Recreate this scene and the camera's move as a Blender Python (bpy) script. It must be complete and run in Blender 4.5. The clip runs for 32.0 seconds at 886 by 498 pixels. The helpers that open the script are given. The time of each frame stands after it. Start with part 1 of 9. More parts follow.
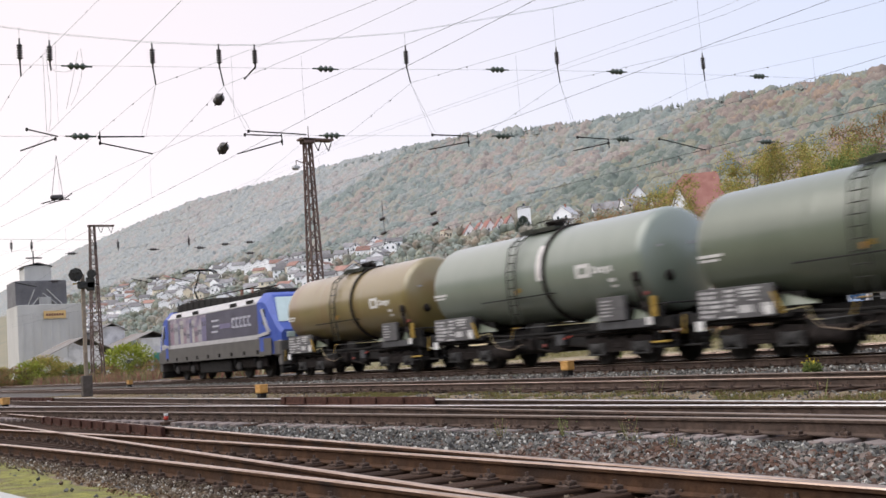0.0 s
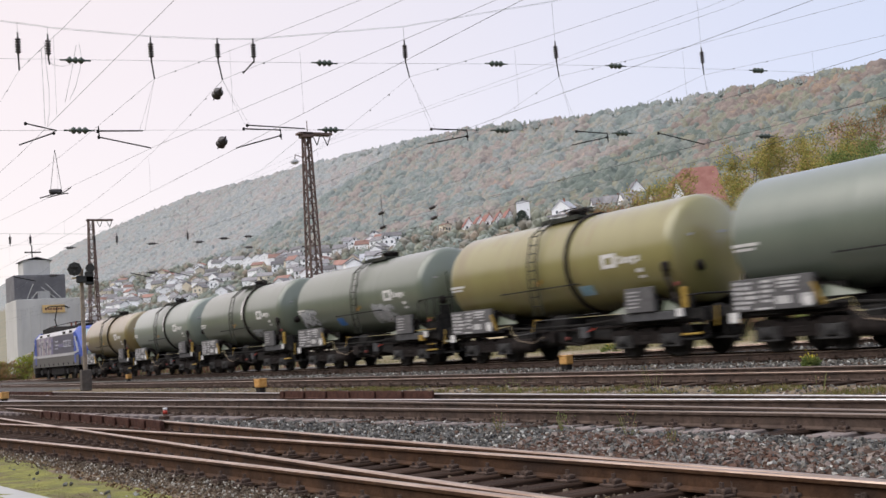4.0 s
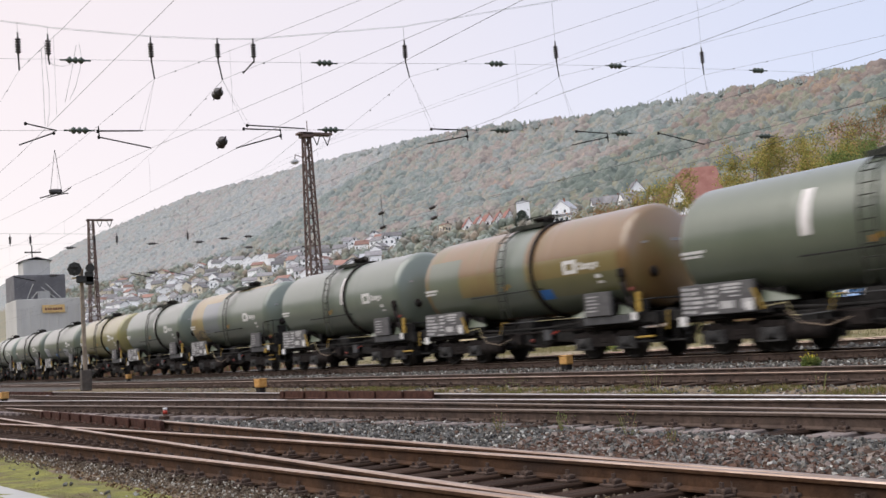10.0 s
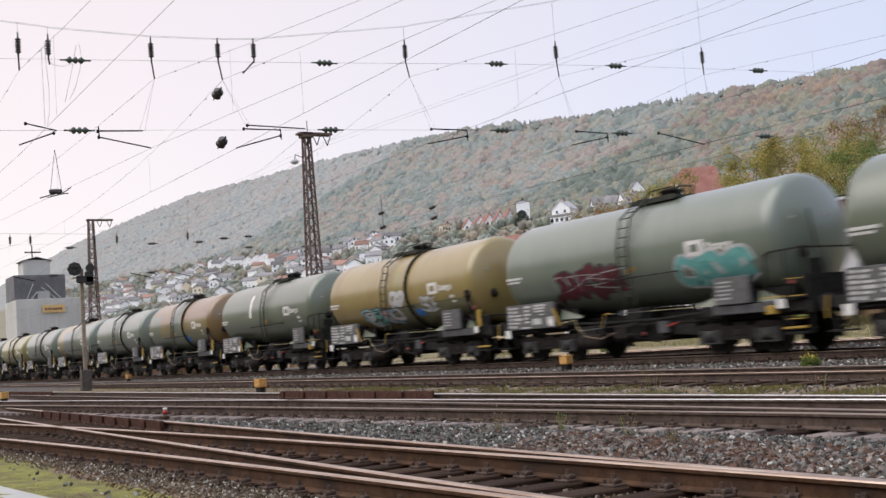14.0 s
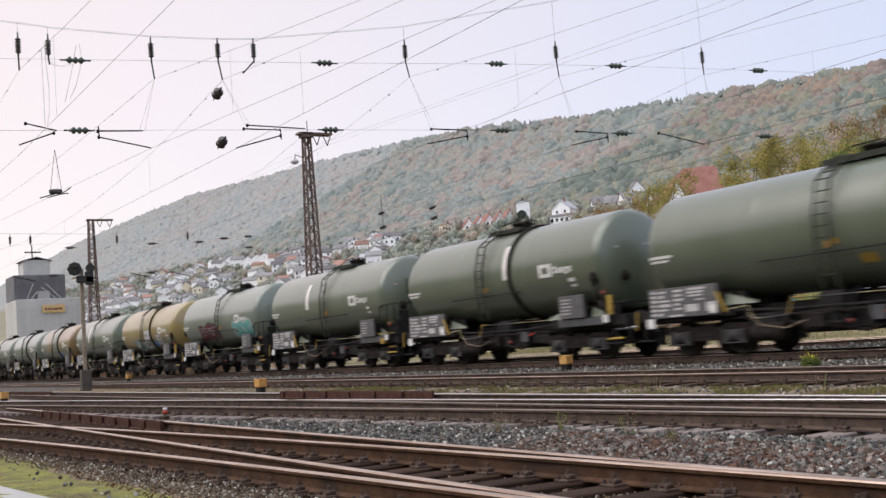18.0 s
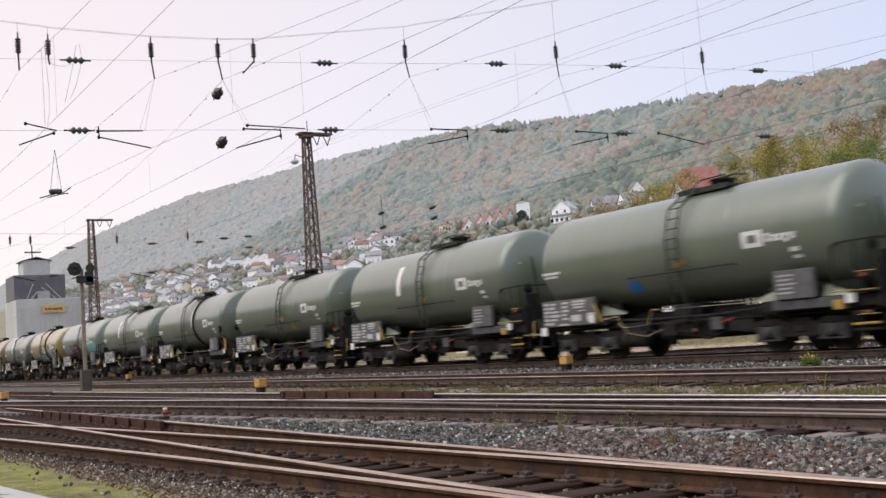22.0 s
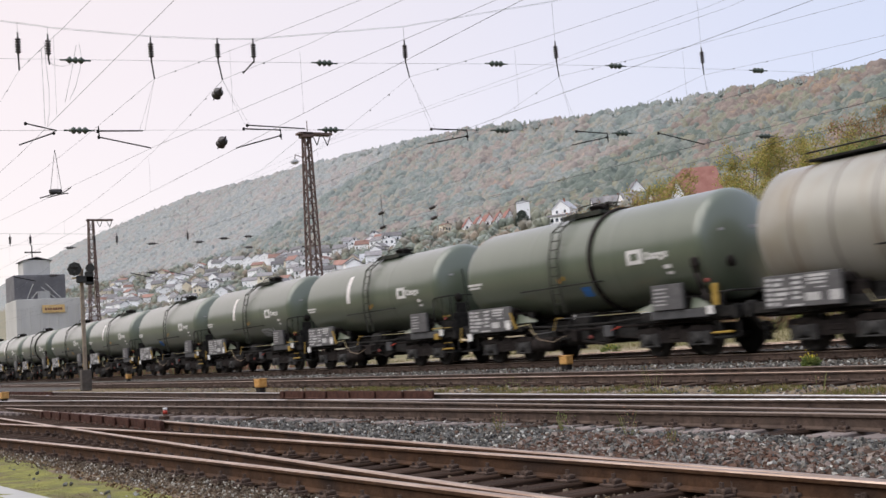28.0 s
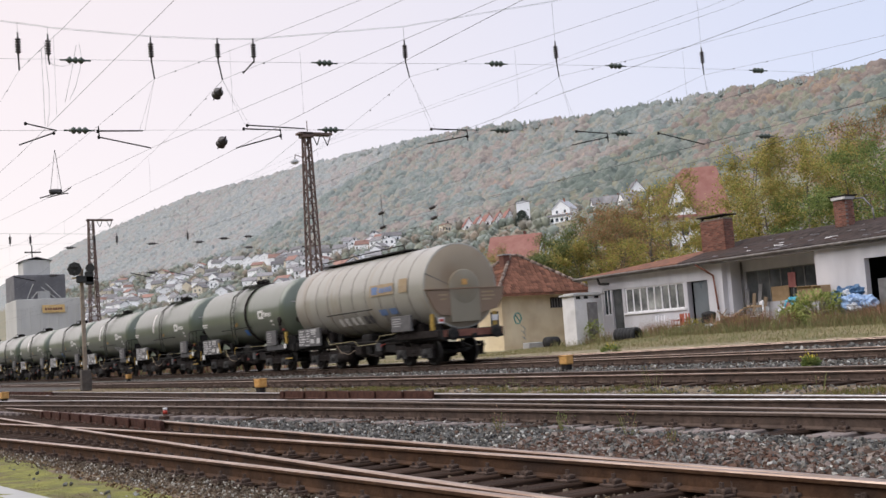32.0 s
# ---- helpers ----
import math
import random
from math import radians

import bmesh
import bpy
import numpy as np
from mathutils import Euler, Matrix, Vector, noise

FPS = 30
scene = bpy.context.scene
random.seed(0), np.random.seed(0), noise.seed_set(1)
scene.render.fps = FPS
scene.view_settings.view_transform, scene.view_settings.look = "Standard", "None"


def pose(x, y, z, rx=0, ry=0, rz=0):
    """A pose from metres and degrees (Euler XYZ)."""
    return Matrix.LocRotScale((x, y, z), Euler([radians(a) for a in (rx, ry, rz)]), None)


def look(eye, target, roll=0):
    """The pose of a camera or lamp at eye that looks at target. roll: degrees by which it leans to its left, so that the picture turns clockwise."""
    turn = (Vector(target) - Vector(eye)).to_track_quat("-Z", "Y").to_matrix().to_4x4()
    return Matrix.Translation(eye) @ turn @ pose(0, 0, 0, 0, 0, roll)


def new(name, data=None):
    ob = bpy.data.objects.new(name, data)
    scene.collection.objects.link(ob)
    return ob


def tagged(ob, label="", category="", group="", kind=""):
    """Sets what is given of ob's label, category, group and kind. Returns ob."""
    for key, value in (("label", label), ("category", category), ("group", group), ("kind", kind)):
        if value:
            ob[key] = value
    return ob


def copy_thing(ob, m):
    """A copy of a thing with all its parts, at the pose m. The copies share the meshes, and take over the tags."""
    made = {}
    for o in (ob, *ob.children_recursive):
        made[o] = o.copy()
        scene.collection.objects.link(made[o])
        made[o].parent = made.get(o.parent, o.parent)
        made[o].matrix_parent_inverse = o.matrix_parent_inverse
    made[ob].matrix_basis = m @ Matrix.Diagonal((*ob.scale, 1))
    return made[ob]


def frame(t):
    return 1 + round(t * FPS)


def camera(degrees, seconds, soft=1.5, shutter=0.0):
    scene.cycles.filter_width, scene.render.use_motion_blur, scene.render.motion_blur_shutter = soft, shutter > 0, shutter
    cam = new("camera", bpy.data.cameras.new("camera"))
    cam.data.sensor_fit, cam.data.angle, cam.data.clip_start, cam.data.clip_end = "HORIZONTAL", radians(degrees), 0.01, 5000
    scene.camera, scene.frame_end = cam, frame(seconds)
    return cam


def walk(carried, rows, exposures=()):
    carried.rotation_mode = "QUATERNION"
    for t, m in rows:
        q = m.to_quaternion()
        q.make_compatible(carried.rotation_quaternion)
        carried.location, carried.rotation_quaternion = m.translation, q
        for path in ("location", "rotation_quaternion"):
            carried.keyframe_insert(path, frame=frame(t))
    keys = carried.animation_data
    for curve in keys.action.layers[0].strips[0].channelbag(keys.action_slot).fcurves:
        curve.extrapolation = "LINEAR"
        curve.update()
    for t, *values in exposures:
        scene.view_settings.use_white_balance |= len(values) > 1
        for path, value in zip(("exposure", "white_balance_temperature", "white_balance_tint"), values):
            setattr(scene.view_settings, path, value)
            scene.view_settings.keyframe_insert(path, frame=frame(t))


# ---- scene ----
# World: x along the main tracks (the train leaves towards -x), y away from the camera, z up.
EYE = Vector((0.0, 0.0, 1.13))
FWD = Vector((-0.84936, 0.52105, 0.08423))
CAM_UP = Vector((0.10865, 0.01643, 0.99394))
CAM_RIGHT = Vector((0.51651, 0.85337, -0.07057))
cam = camera(43.87, 32.0, soft=1.5, shutter=0.9)


def aim(up=0.0, side=0.0):
    """Camera pose with a small tilt and swing in thousandths."""
    return look(EYE, EYE + FWD + CAM_UP * up / 1000 - CAM_RIGHT * side / 1000, -4.06)


walk(cam, [(0.0, aim(5.2, 1.0)), (0.25, aim(3.6, 1.0)), (0.5, aim(2.1, 1.0)), (0.75, aim(1.1, 1.0)), (1.0, aim(0.6, 1.0)),
           (1.5, aim(0.4, 0.9)), (2.0, aim(0.15, 0.6)), (2.6, aim(0.0, 0.1)), (3.4, aim(0.0, 0.0)), (32.0, aim(0.0, 0.0))],
     exposures=[(0.0, 0.33), (0.8, 0.26), (2.0, 0.21), (32.0, 0.21)])

# ---- light ----
world = bpy.data.worlds.new("sky")
scene.world = world
world.use_nodes = True
wn = world.node_tree.nodes
sky = wn.new("ShaderNodeTexSky")
sky.sky_type, sky.sun_disc = "NISHITA", False
SUN_EL, SUN_AZ = 56.0, 187.0     # azimuth measured clockwise from +y
sky.sun_elevation, sky.sun_rotation = radians(SUN_EL), radians(SUN_AZ)
sky.air_density, sky.dust_density, sky.ozone_density, sky.altitude = 1.0, 0.8, 3.0, 150.0
# thin cloud over the whole sky: warm and bright towards the hidden sun, cooler away from it
wl = world.node_tree.links
w_co = wn.new("ShaderNodeTexCoord")
w_dot = wn.new("ShaderNodeVectorMath")
w_dot.operation = "DOT_PRODUCT"
w_dot.inputs[1].default_value = (math.sin(radians(250)), math.cos(radians(250)), 0.0)
wl.new(w_co.outputs["Generated"], w_dot.inputs[0])
w_rng = wn.new("ShaderNodeMapRange")
w_rng.interpolation_type = "SMOOTHSTEP"
w_rng.inputs["From Min"].default_value, w_rng.inputs["From Max"].default_value = 0.12, 1.0
wl.new(w_dot.outputs["Value"], w_rng.inputs["Value"])
cloud = wn.new("ShaderNodeMix")
cloud.data_type = "RGBA"
cloud.inputs["A"].default_value = (7.5, 7.9, 9.65, 1)
cloud.inputs["B"].default_value = (11.5, 9.85, 9.35, 1)
wl.new(w_rng.outputs[0], cloud.inputs["Factor"])
veil = wn.new("ShaderNodeMix")
veil.data_type = "RGBA"
veil.inputs["Factor"].default_value = 0.7
wl.new(sky.outputs["Color"], veil.inputs["A"])
wl.new(cloud.outputs["Result"], veil.inputs["B"])
wl.new(veil.outputs["Result"], wn["Background"].inputs["Color"])
wn["Background"].inputs["Strength"].default_value = 0.10
sun_data = bpy.data.lights.new("sun", "SUN")
sun_data.energy, sun_data.angle, sun_data.color = 2.27, radians(70), (1.0, 0.94, 0.87)
sun = new("sun", sun_data)
_az, _el = radians(SUN_AZ), radians(SUN_EL)
SUN_FROM = Vector((math.sin(_az) * math.cos(_el), math.cos(_az) * math.cos(_el), math.sin(_el)))
sun.matrix_world = look(SUN_FROM * 200, (0, 0, 0))


# ---- materials ----
def surf(name, c1, c2, scale=3.0, rough=0.7, metal=0.0, bump=0.2, bump_scale=None, c3=None, big=0.25, spread=(0.35, 0.65),
         stretch=(1, 1, 1), per="", per_amount=0.0, bump_dist=0.02, rough_var=0.1, coords="Object", spec=0.5):
    """A weathered surface: two colours mixed by fine noise, a third by broad stains, bump, and random shade per object or island."""
    m = bpy.data.materials.new(name)
    m.use_nodes = True
    nt = m.node_tree
    N, L = nt.nodes, nt.links
    bsdf = N["Principled BSDF"]
    tc = N.new("ShaderNodeTexCoord")
    mp = N.new("ShaderNodeMapping")
    mp.inputs["Scale"].default_value = stretch
    L.new(tc.outputs[coords], mp.inputs["Vector"])
    n1 = N.new("ShaderNodeTexNoise")
    n1.inputs["Scale"].default_value, n1.inputs["Detail"].default_value, n1.inputs["Roughness"].default_value = scale, 6.0, 0.6
    L.new(mp.outputs[0], n1.inputs["Vector"])
    r1 = N.new("ShaderNodeMapRange")
    r1.inputs["From Min"].default_value, r1.inputs["From Max"].default_value = spread
    L.new(n1.outputs["Fac"], r1.inputs["Value"])
    mix = N.new("ShaderNodeMix")
    mix.data_type = "RGBA"
    mix.inputs["A"].default_value, mix.inputs["B"].default_value = (*c1, 1), (*c2, 1)
    L.new(r1.outputs[0], mix.inputs["Factor"])
    col = mix.outputs["Result"]
    if c3:
        n2 = N.new("ShaderNodeTexNoise")
        n2.inputs["Scale"].default_value, n2.inputs["Detail"].default_value = scale * big, 3.0
        L.new(mp.outputs[0], n2.inputs["Vector"])
        r2 = N.new("ShaderNodeMapRange")
        r2.inputs["From Min"].default_value, r2.inputs["From Max"].default_value = 0.5, 0.75
        L.new(n2.outputs["Fac"], r2.inputs["Value"])
        m2 = N.new("ShaderNodeMix")
        m2.data_type = "RGBA"
        m2.inputs["B"].default_value = (*c3, 1)
        L.new(col, m2.inputs["A"])
        L.new(r2.outputs[0], m2.inputs["Factor"])
        col = m2.outputs["Result"]
    if per:
        hsv = N.new("ShaderNodeHueSaturation")
        if per == "object":
            src = N.new("ShaderNodeObjectInfo").outputs["Random"]
        else:
            src = N.new("ShaderNodeNewGeometry").outputs["Random Per Island"]
        rr = N.new("ShaderNodeMapRange")
        rr.inputs["To Min"].default_value, rr.inputs["To Max"].default_value = 1 - per_amount, 1 + per_amount
        L.new(src, rr.inputs["Value"])
        L.new(rr.outputs[0], hsv.inputs["Value"])
        L.new(col, hsv.inputs["Color"])
        col = hsv.outputs["Color"]
    L.new(col, bsdf.inputs["Base Color"])
    bsdf.inputs["Metallic"].default_value = metal
    bsdf.inputs["Specular IOR Level"].default_value = spec
    rv = N.new("ShaderNodeMapRange")
    rv.inputs["To Min"].default_value, rv.inputs["To Max"].default_value = max(0.05, rough - rough_var), min(1, rough + rough_var)
    L.new(n1.outputs["Fac"], rv.inputs["Value"])
    L.new(rv.outputs[0], bsdf.inputs["Roughness"])
    if bump:
        nb = N.new("ShaderNodeTexNoise")
        nb.inputs["Scale"].default_value, nb.inputs["Detail"].default_value = bump_scale or scale * 4, 4.0
        L.new(mp.outputs[0], nb.inputs["Vector"])
        b = N.new("ShaderNodeBump")
        b.inputs["Strength"].default_value, b.inputs["Distance"].default_value = bump, bump_dist
        L.new(nb.outputs["Fac"], b.inputs["Height"])
        L.new(b.outputs[0], bsdf.inputs["Normal"])
    return m


def ramp_surf(name, stops, per="island", rough=0.9, scale=2.0, bump=0.5):
    """Colours picked at random per island (or object) from stops, with fine noise."""
    m = surf(name, (0.1, 0.1, 0.1), (0.1, 0.1, 0.1), scale, rough, bump=bump, spec=0.25)
    nt = m.node_tree
    N, L = nt.nodes, nt.links
    src = N.new("ShaderNodeNewGeometry").outputs["Random Per Island"] if per == "island" else N.new("ShaderNodeObjectInfo").outputs["Random"]
    cr = N.new("ShaderNodeValToRGB")
    cr.color_ramp.interpolation = "CONSTANT"
    e = cr.color_ramp.elements
    e[0].position, e[0].color = 0.0, (*stops[0], 1)
    e[1].position, e[1].color = 1.0 / len(stops), (*stops[1], 1)
    for i, c in enumerate(stops[2:], 2):
        k = e.new(i / len(stops))
        k.color = (*c, 1)
    L.new(src, cr.inputs[0])
    noise_n = [n for n in N if n.type == "TEX_NOISE"][0]
    hsv = N.new("ShaderNodeHueSaturation")
    rr = N.new("ShaderNodeMapRange")
    rr.inputs["From Min"].default_value, rr.inputs["From Max"].default_value = 0.3, 0.7
    rr.inputs["To Min"].default_value, rr.inputs["To Max"].default_value = 0.65, 1.35
    L.new(noise_n.outputs["Fac"], rr.inputs["Value"])
    L.new(rr.outputs[0], hsv.inputs["Value"])
    L.new(cr.outputs[0], hsv.inputs["Color"])
    L.new(hsv.outputs[0], N["Principled BSDF"].inputs["Base Color"])
    return m


def plain(name, c, rough=0.5, metal=0.0, bump=0.0):
    return surf(name, [x * 0.85 for x in c], [min(1, x * 1.1) for x in c], 6.0, rough, metal, bump)


def glass(name, c=(0.03, 0.04, 0.045), rough=0.06):
    m = bpy.data.materials.new(name)
    m.use_nodes = True
    b = m.node_tree.nodes["Principled BSDF"]
    b.inputs["Base Color"].default_value = (*c, 1)
    b.inputs["Roughness"].default_value = rough
    b.inputs["Specular IOR Level"].default_value = 0.8
    return m


M_BALLAST = surf("ballast_ground", (0.057, 0.050, 0.047), (0.189, 0.178, 0.166), 22, 0.95, bump=0.9, bump_scale=30, c3=(0.113, 0.095, 0.078), big=0.03, bump_dist=0.05, spec=0.15)
M_STONE = ramp_surf("ballast_stone", [(0.150, 0.140, 0.123), (0.206, 0.197, 0.174), (0.067, 0.066, 0.061), (0.142, 0.124, 0.108), (0.097, 0.094, 0.089), (0.105, 0.068, 0.050), (0.135, 0.132, 0.123), (0.082, 0.078, 0.072), (0.202, 0.199, 0.185), (0.435, 0.423, 0.390), (0.150, 0.147, 0.137), (0.075, 0.072, 0.067)], scale=14, bump=0.4)
M_STONE_DIRT = ramp_surf("dirty_gravel", [(0.145, 0.111, 0.080), (0.196, 0.160, 0.123), (0.103, 0.076, 0.055), (0.122, 0.097, 0.071), (0.159, 0.120, 0.085), (0.416, 0.392, 0.343)], scale=14, bump=0.4)
M_SOIL = surf("trodden_soil", (0.117, 0.085, 0.060), (0.281, 0.211, 0.153), 16, 0.95, bump=0.8, bump_scale=45, c3=(0.257, 0.234, 0.117), big=0.8, bump_dist=0.03, spec=0.15)
M_STONE_RUST = ramp_surf("rusty_stone", [(0.106, 0.060, 0.043), (0.145, 0.098, 0.077), (0.076, 0.050, 0.038), (0.187, 0.150, 0.133), (0.119, 0.069, 0.049), (0.255, 0.210, 0.182)], scale=14, bump=0.4)
M_RAIL_DARK = surf("rail_rust_dark", (0.069, 0.049, 0.041), (0.138, 0.099, 0.079), 9, 0.85, 0.05, 0.35, c3=(0.055, 0.044, 0.039), spec=0.15)
M_CHECK = surf("check_rail_red", (0.055, 0.026, 0.02), (0.10, 0.05, 0.038), 9, 0.85, 0.05, 0.35, spec=0.15)
M_RAIL = surf("rail_rust", (0.053, 0.027, 0.015), (0.108, 0.057, 0.032), 9, 0.75, 0.1, 0.35, c3=(0.027, 0.020, 0.018), spec=0.25)
M_RAILTOP = surf("rail_head", (0.384, 0.269, 0.202), (0.576, 0.451, 0.374), 14, 0.33, 0.8, 0.05, stretch=(0.15, 1, 1))
M_RAILTOP_DULL = surf("rail_head_dull", (0.15, 0.115, 0.095), (0.24, 0.19, 0.16), 14, 0.5, 0.5, 0.08, stretch=(0.15, 1, 1))
M_RAILTOP_SHINY = surf("rail_head_polished", (0.56, 0.54, 0.53), (0.70, 0.68, 0.67), 10, 0.30, 1.0, 0.02)
M_TIMBER = surf("sleeper_timber", (0.021, 0.014, 0.011), (0.076, 0.046, 0.032), 5, 0.9, 0, 0.6, stretch=(6, 1, 6), per="object", per_amount=0.35, spec=0.15)
M_CONCRETE_SL = surf("sleeper_concrete", (0.169, 0.136, 0.124), (0.241, 0.199, 0.183), 7, 0.9, 0, 0.4, per="object", per_amount=0.2)
M_FASTEN = surf("fastening_rust", (0.06, 0.045, 0.04), (0.13, 0.09, 0.07), 25, 0.85, 0.1, 0.4, spec=0.15)
M_GRASS = surf("mossy_ground", (0.13, 0.13, 0.03), (0.27, 0.26, 0.055), 7.0, 0.95, 0, 0.9, bump_scale=60, c3=(0.12, 0.085, 0.05), big=0.35)
M_FIELD = surf("meadow", (0.135, 0.13, 0.052), (0.24, 0.195, 0.105), 0.8, 0.95, 0, 0.8, bump_scale=8, c3=(0.26, 0.20, 0.13), big=0.35)
M_HILL = surf("forest_floor", (0.17, 0.17, 0.12), (0.24, 0.21, 0.14), 0.03, 0.95, 0, 0.3)
M_BLACKSTEEL = surf("underframe_black", (0.014, 0.014, 0.014), (0.038, 0.035, 0.033), 8, 0.85, 0.0, 0.2, spec=0.15)
M_BOGIE = surf("bogie_grime", (0.013, 0.010, 0.010), (0.035, 0.029, 0.026), 7, 0.8, 0.1, 0.3, spec=0.15)
M_WHEEL = surf("wheel_steel", (0.015, 0.014, 0.013), (0.039, 0.034, 0.029), 9, 0.6, 0.4, 0.2)
M_GREYSTEEL = surf("grey_steel", (0.055, 0.055, 0.058), (0.10, 0.10, 0.105), 6, 0.6, 0.1, 0.1)
M_PLATE = surf("placard_grey", (0.080, 0.077, 0.080), (0.128, 0.124, 0.124), 5, 0.7, 0, 0.1)
M_WHITE = surf("white_marking", (0.62, 0.60, 0.58), (0.78, 0.77, 0.75), 7, 0.6, 0, 0.05)
M_STRIPE = surf("white_stripe", (0.62, 0.58, 0.56), (0.80, 0.77, 0.75), 4, 0.6, 0, 0.05)
M_WORN_YELLOW = surf("worn_yellow_paint", (0.26, 0.21, 0.09), (0.44, 0.39, 0.25), 5, 0.7, 0, 0.1)
M_YELLOW = surf("yellow_paint", (0.306, 0.187, 0.025), (0.442, 0.289, 0.060), 9, 0.6, 0, 0.1)
M_ORANGE = surf("orange_paint", (0.52, 0.27, 0.07), (0.66, 0.38, 0.13), 9, 0.6, 0, 0.1)
M_RED = surf("red_paint", (0.40, 0.035, 0.02), (0.52, 0.06, 0.03), 9, 0.55, 0, 0.1)
M_BLUEPLATE = surf("blue_plate", (0.03, 0.14, 0.42), (0.05, 0.2, 0.55), 9, 0.5, 0, 0.05)
# wire grey lifted to stand in for sky glare bleeding over it
M_WIRE = surf("wire_glare_grey", (0.09, 0.088, 0.088), (0.14, 0.14, 0.145), 4, 0.6, 0.3, 0.0)
M_WIRE_THIN = surf("wire_thin_grey", (0.26, 0.26, 0.28), (0.36, 0.36, 0.38), 4, 0.6, 0.3, 0.0)
M_WIRE_GREEN = surf("rope_patina", (0.30, 0.36, 0.32), (0.42, 0.48, 0.44), 4, 0.6, 0.1, 0.0)
M_INSUL = surf("insulator_brown", (0.035, 0.03, 0.03), (0.06, 0.05, 0.05), 8, 0.3, 0, 0.0)
M_INSUL_GREEN = surf("insulator_green", (0.05, 0.07, 0.055), (0.08, 0.10, 0.08), 8, 0.3, 0, 0.0)
M_MAST = surf("mast_rust", (0.10, 0.065, 0.055), (0.20, 0.14, 0.12), 3, 0.85, 0.1, 0.3)


def tankpaint(name, c1, c2, rust=None, sheen=0.37, coat=0.95):
    """Old tank paint: broad fading, fine streaks running down the side, a dark dusty bloom."""
    c1, c2 = [x * k for x, k in zip(c1, (1.04, 1.06, 1.10))], [x * k for x, k in zip(c2, (1.10, 1.11, 1.16))]
    m = surf(name, c1, c2, 1.4, sheen, 0.0, 0.06, bump_scale=30, c3=rust, big=0.9, stretch=(1.0, 0.35, 0.35), spread=(0.1, 0.9), rough_var=0.12, spec=0.65)
    b = m.node_tree.nodes["Principled BSDF"]
    b.inputs["Coat Weight"].default_value, b.inputs["Coat Roughness"].default_value = coat, 0.24
    return m


P_GREEN = tankpaint("tank_green", (0.105, 0.125, 0.085), (0.145, 0.165, 0.115))
P_DARK = tankpaint("tank_dark_green", (0.085, 0.105, 0.068), (0.12, 0.14, 0.095))
P_PALE = tankpaint("tank_pale_green", (0.16, 0.19, 0.145), (0.215, 0.24, 0.19))
P_GREY = tankpaint("tank_grey_green", (0.125, 0.152, 0.117), (0.172, 0.196, 0.15))
P_OLIVE = tankpaint("tank_olive", (0.22, 0.19, 0.06), (0.27, 0.24, 0.09), (0.20, 0.15, 0.06))
P_OCHRE = tankpaint("tank_ochre", (0.252, 0.186, 0.057), (0.306, 0.231, 0.083), (0.239, 0.144, 0.051))
P_RUSTOLIVE = tankpaint("tank_rusty_olive", (0.181, 0.137, 0.044), (0.221, 0.165, 0.060), (0.190, 0.101, 0.037))
P_BROWN = tankpaint("tank_brown", (0.174, 0.091, 0.031), (0.215, 0.131, 0.050), (0.158, 0.136, 0.039))
P_OLIVEGREEN = tankpaint("tank_olive_green", (0.125, 0.12, 0.05), (0.165, 0.155, 0.07), (0.10, 0.12, 0.065))
P_BLUEGREY = tankpaint("tank_bluegrey", (0.13, 0.15, 0.155), (0.17, 0.19, 0.19))
P_STREAK = tankpaint("tank_rust_run", (0.20, 0.13, 0.055), (0.25, 0.17, 0.075), (0.19, 0.10, 0.045))
P_SILVER = tankpaint("tank_silver_grey", (0.28, 0.265, 0.215), (0.345, 0.328, 0.275), (0.265, 0.22, 0.15), coat=0.55)


# ---- mesh helpers ----
def part(name, bm, material, parent, label=""):
    """Links a bmesh as one mesh object under a thing or a part."""
    me = bpy.data.meshes.new(name)
    bm.to_mesh(me)
    bm.free()
    return mesh_part(name, me, material, parent, label)


def mesh_part(name, me, material, parent, label="", m=None):
    if material and not me.materials:
        me.materials.append(material)
    ob = new(name, me)
    if parent is not None:
        ob.parent = parent
    if label:
        ob["label"] = label
    if m is not None:
        ob.matrix_basis = m
    return ob


def thing(name, m, label, category, group="", kind=""):
    e = new(name)
    e.empty_display_size = 0.1
    e.matrix_basis = m
    return tagged(e, label, category, group, kind)


def box(bm, x0, x1, y0, y1, z0, z1, bevel=0.0):
    r = bmesh.ops.create_cube(bm, size=1.0, matrix=Matrix.Translation(((x0 + x1) / 2, (y0 + y1) / 2, (z0 + z1) / 2)) @ Matrix.Diagonal((x1 - x0, y1 - y0, z1 - z0, 1)))
    if bevel:
        es = list({e for v in r["verts"] for e in v.link_edges})
        bmesh.ops.bevel(bm, geom=es, offset=bevel, segments=1, affect="EDGES")
    return bm


def boxes(*dims, bevel=0.0):
    bm = bmesh.new()
    for d in dims:
        box(bm, *d, bevel=bevel)
    return bm


def beam(bm, a, b, w, h=None, seg=4):
    """A bar between two points: square (seg 4) or round."""
    a, b = Vector(a), Vector(b)
    d = b - a
    q = d.to_track_quat("Z", "Y").to_matrix().to_4x4()
    k = 1 / math.sqrt(2) if seg == 4 else 0.5
    m = Matrix.Translation((a + b) / 2) @ q @ (Matrix.Rotation(math.pi / 4, 4, "Z") if seg == 4 else Matrix.Identity(4))
    r = bmesh.ops.create_cone(bm, cap_ends=True, segments=seg, radius1=w * k, radius2=w * k, depth=d.length, matrix=m)
    if seg > 6:
        for v in r["verts"]:
            for f in v.link_faces:
                f.smooth = len(f.verts) == 4
    return bm


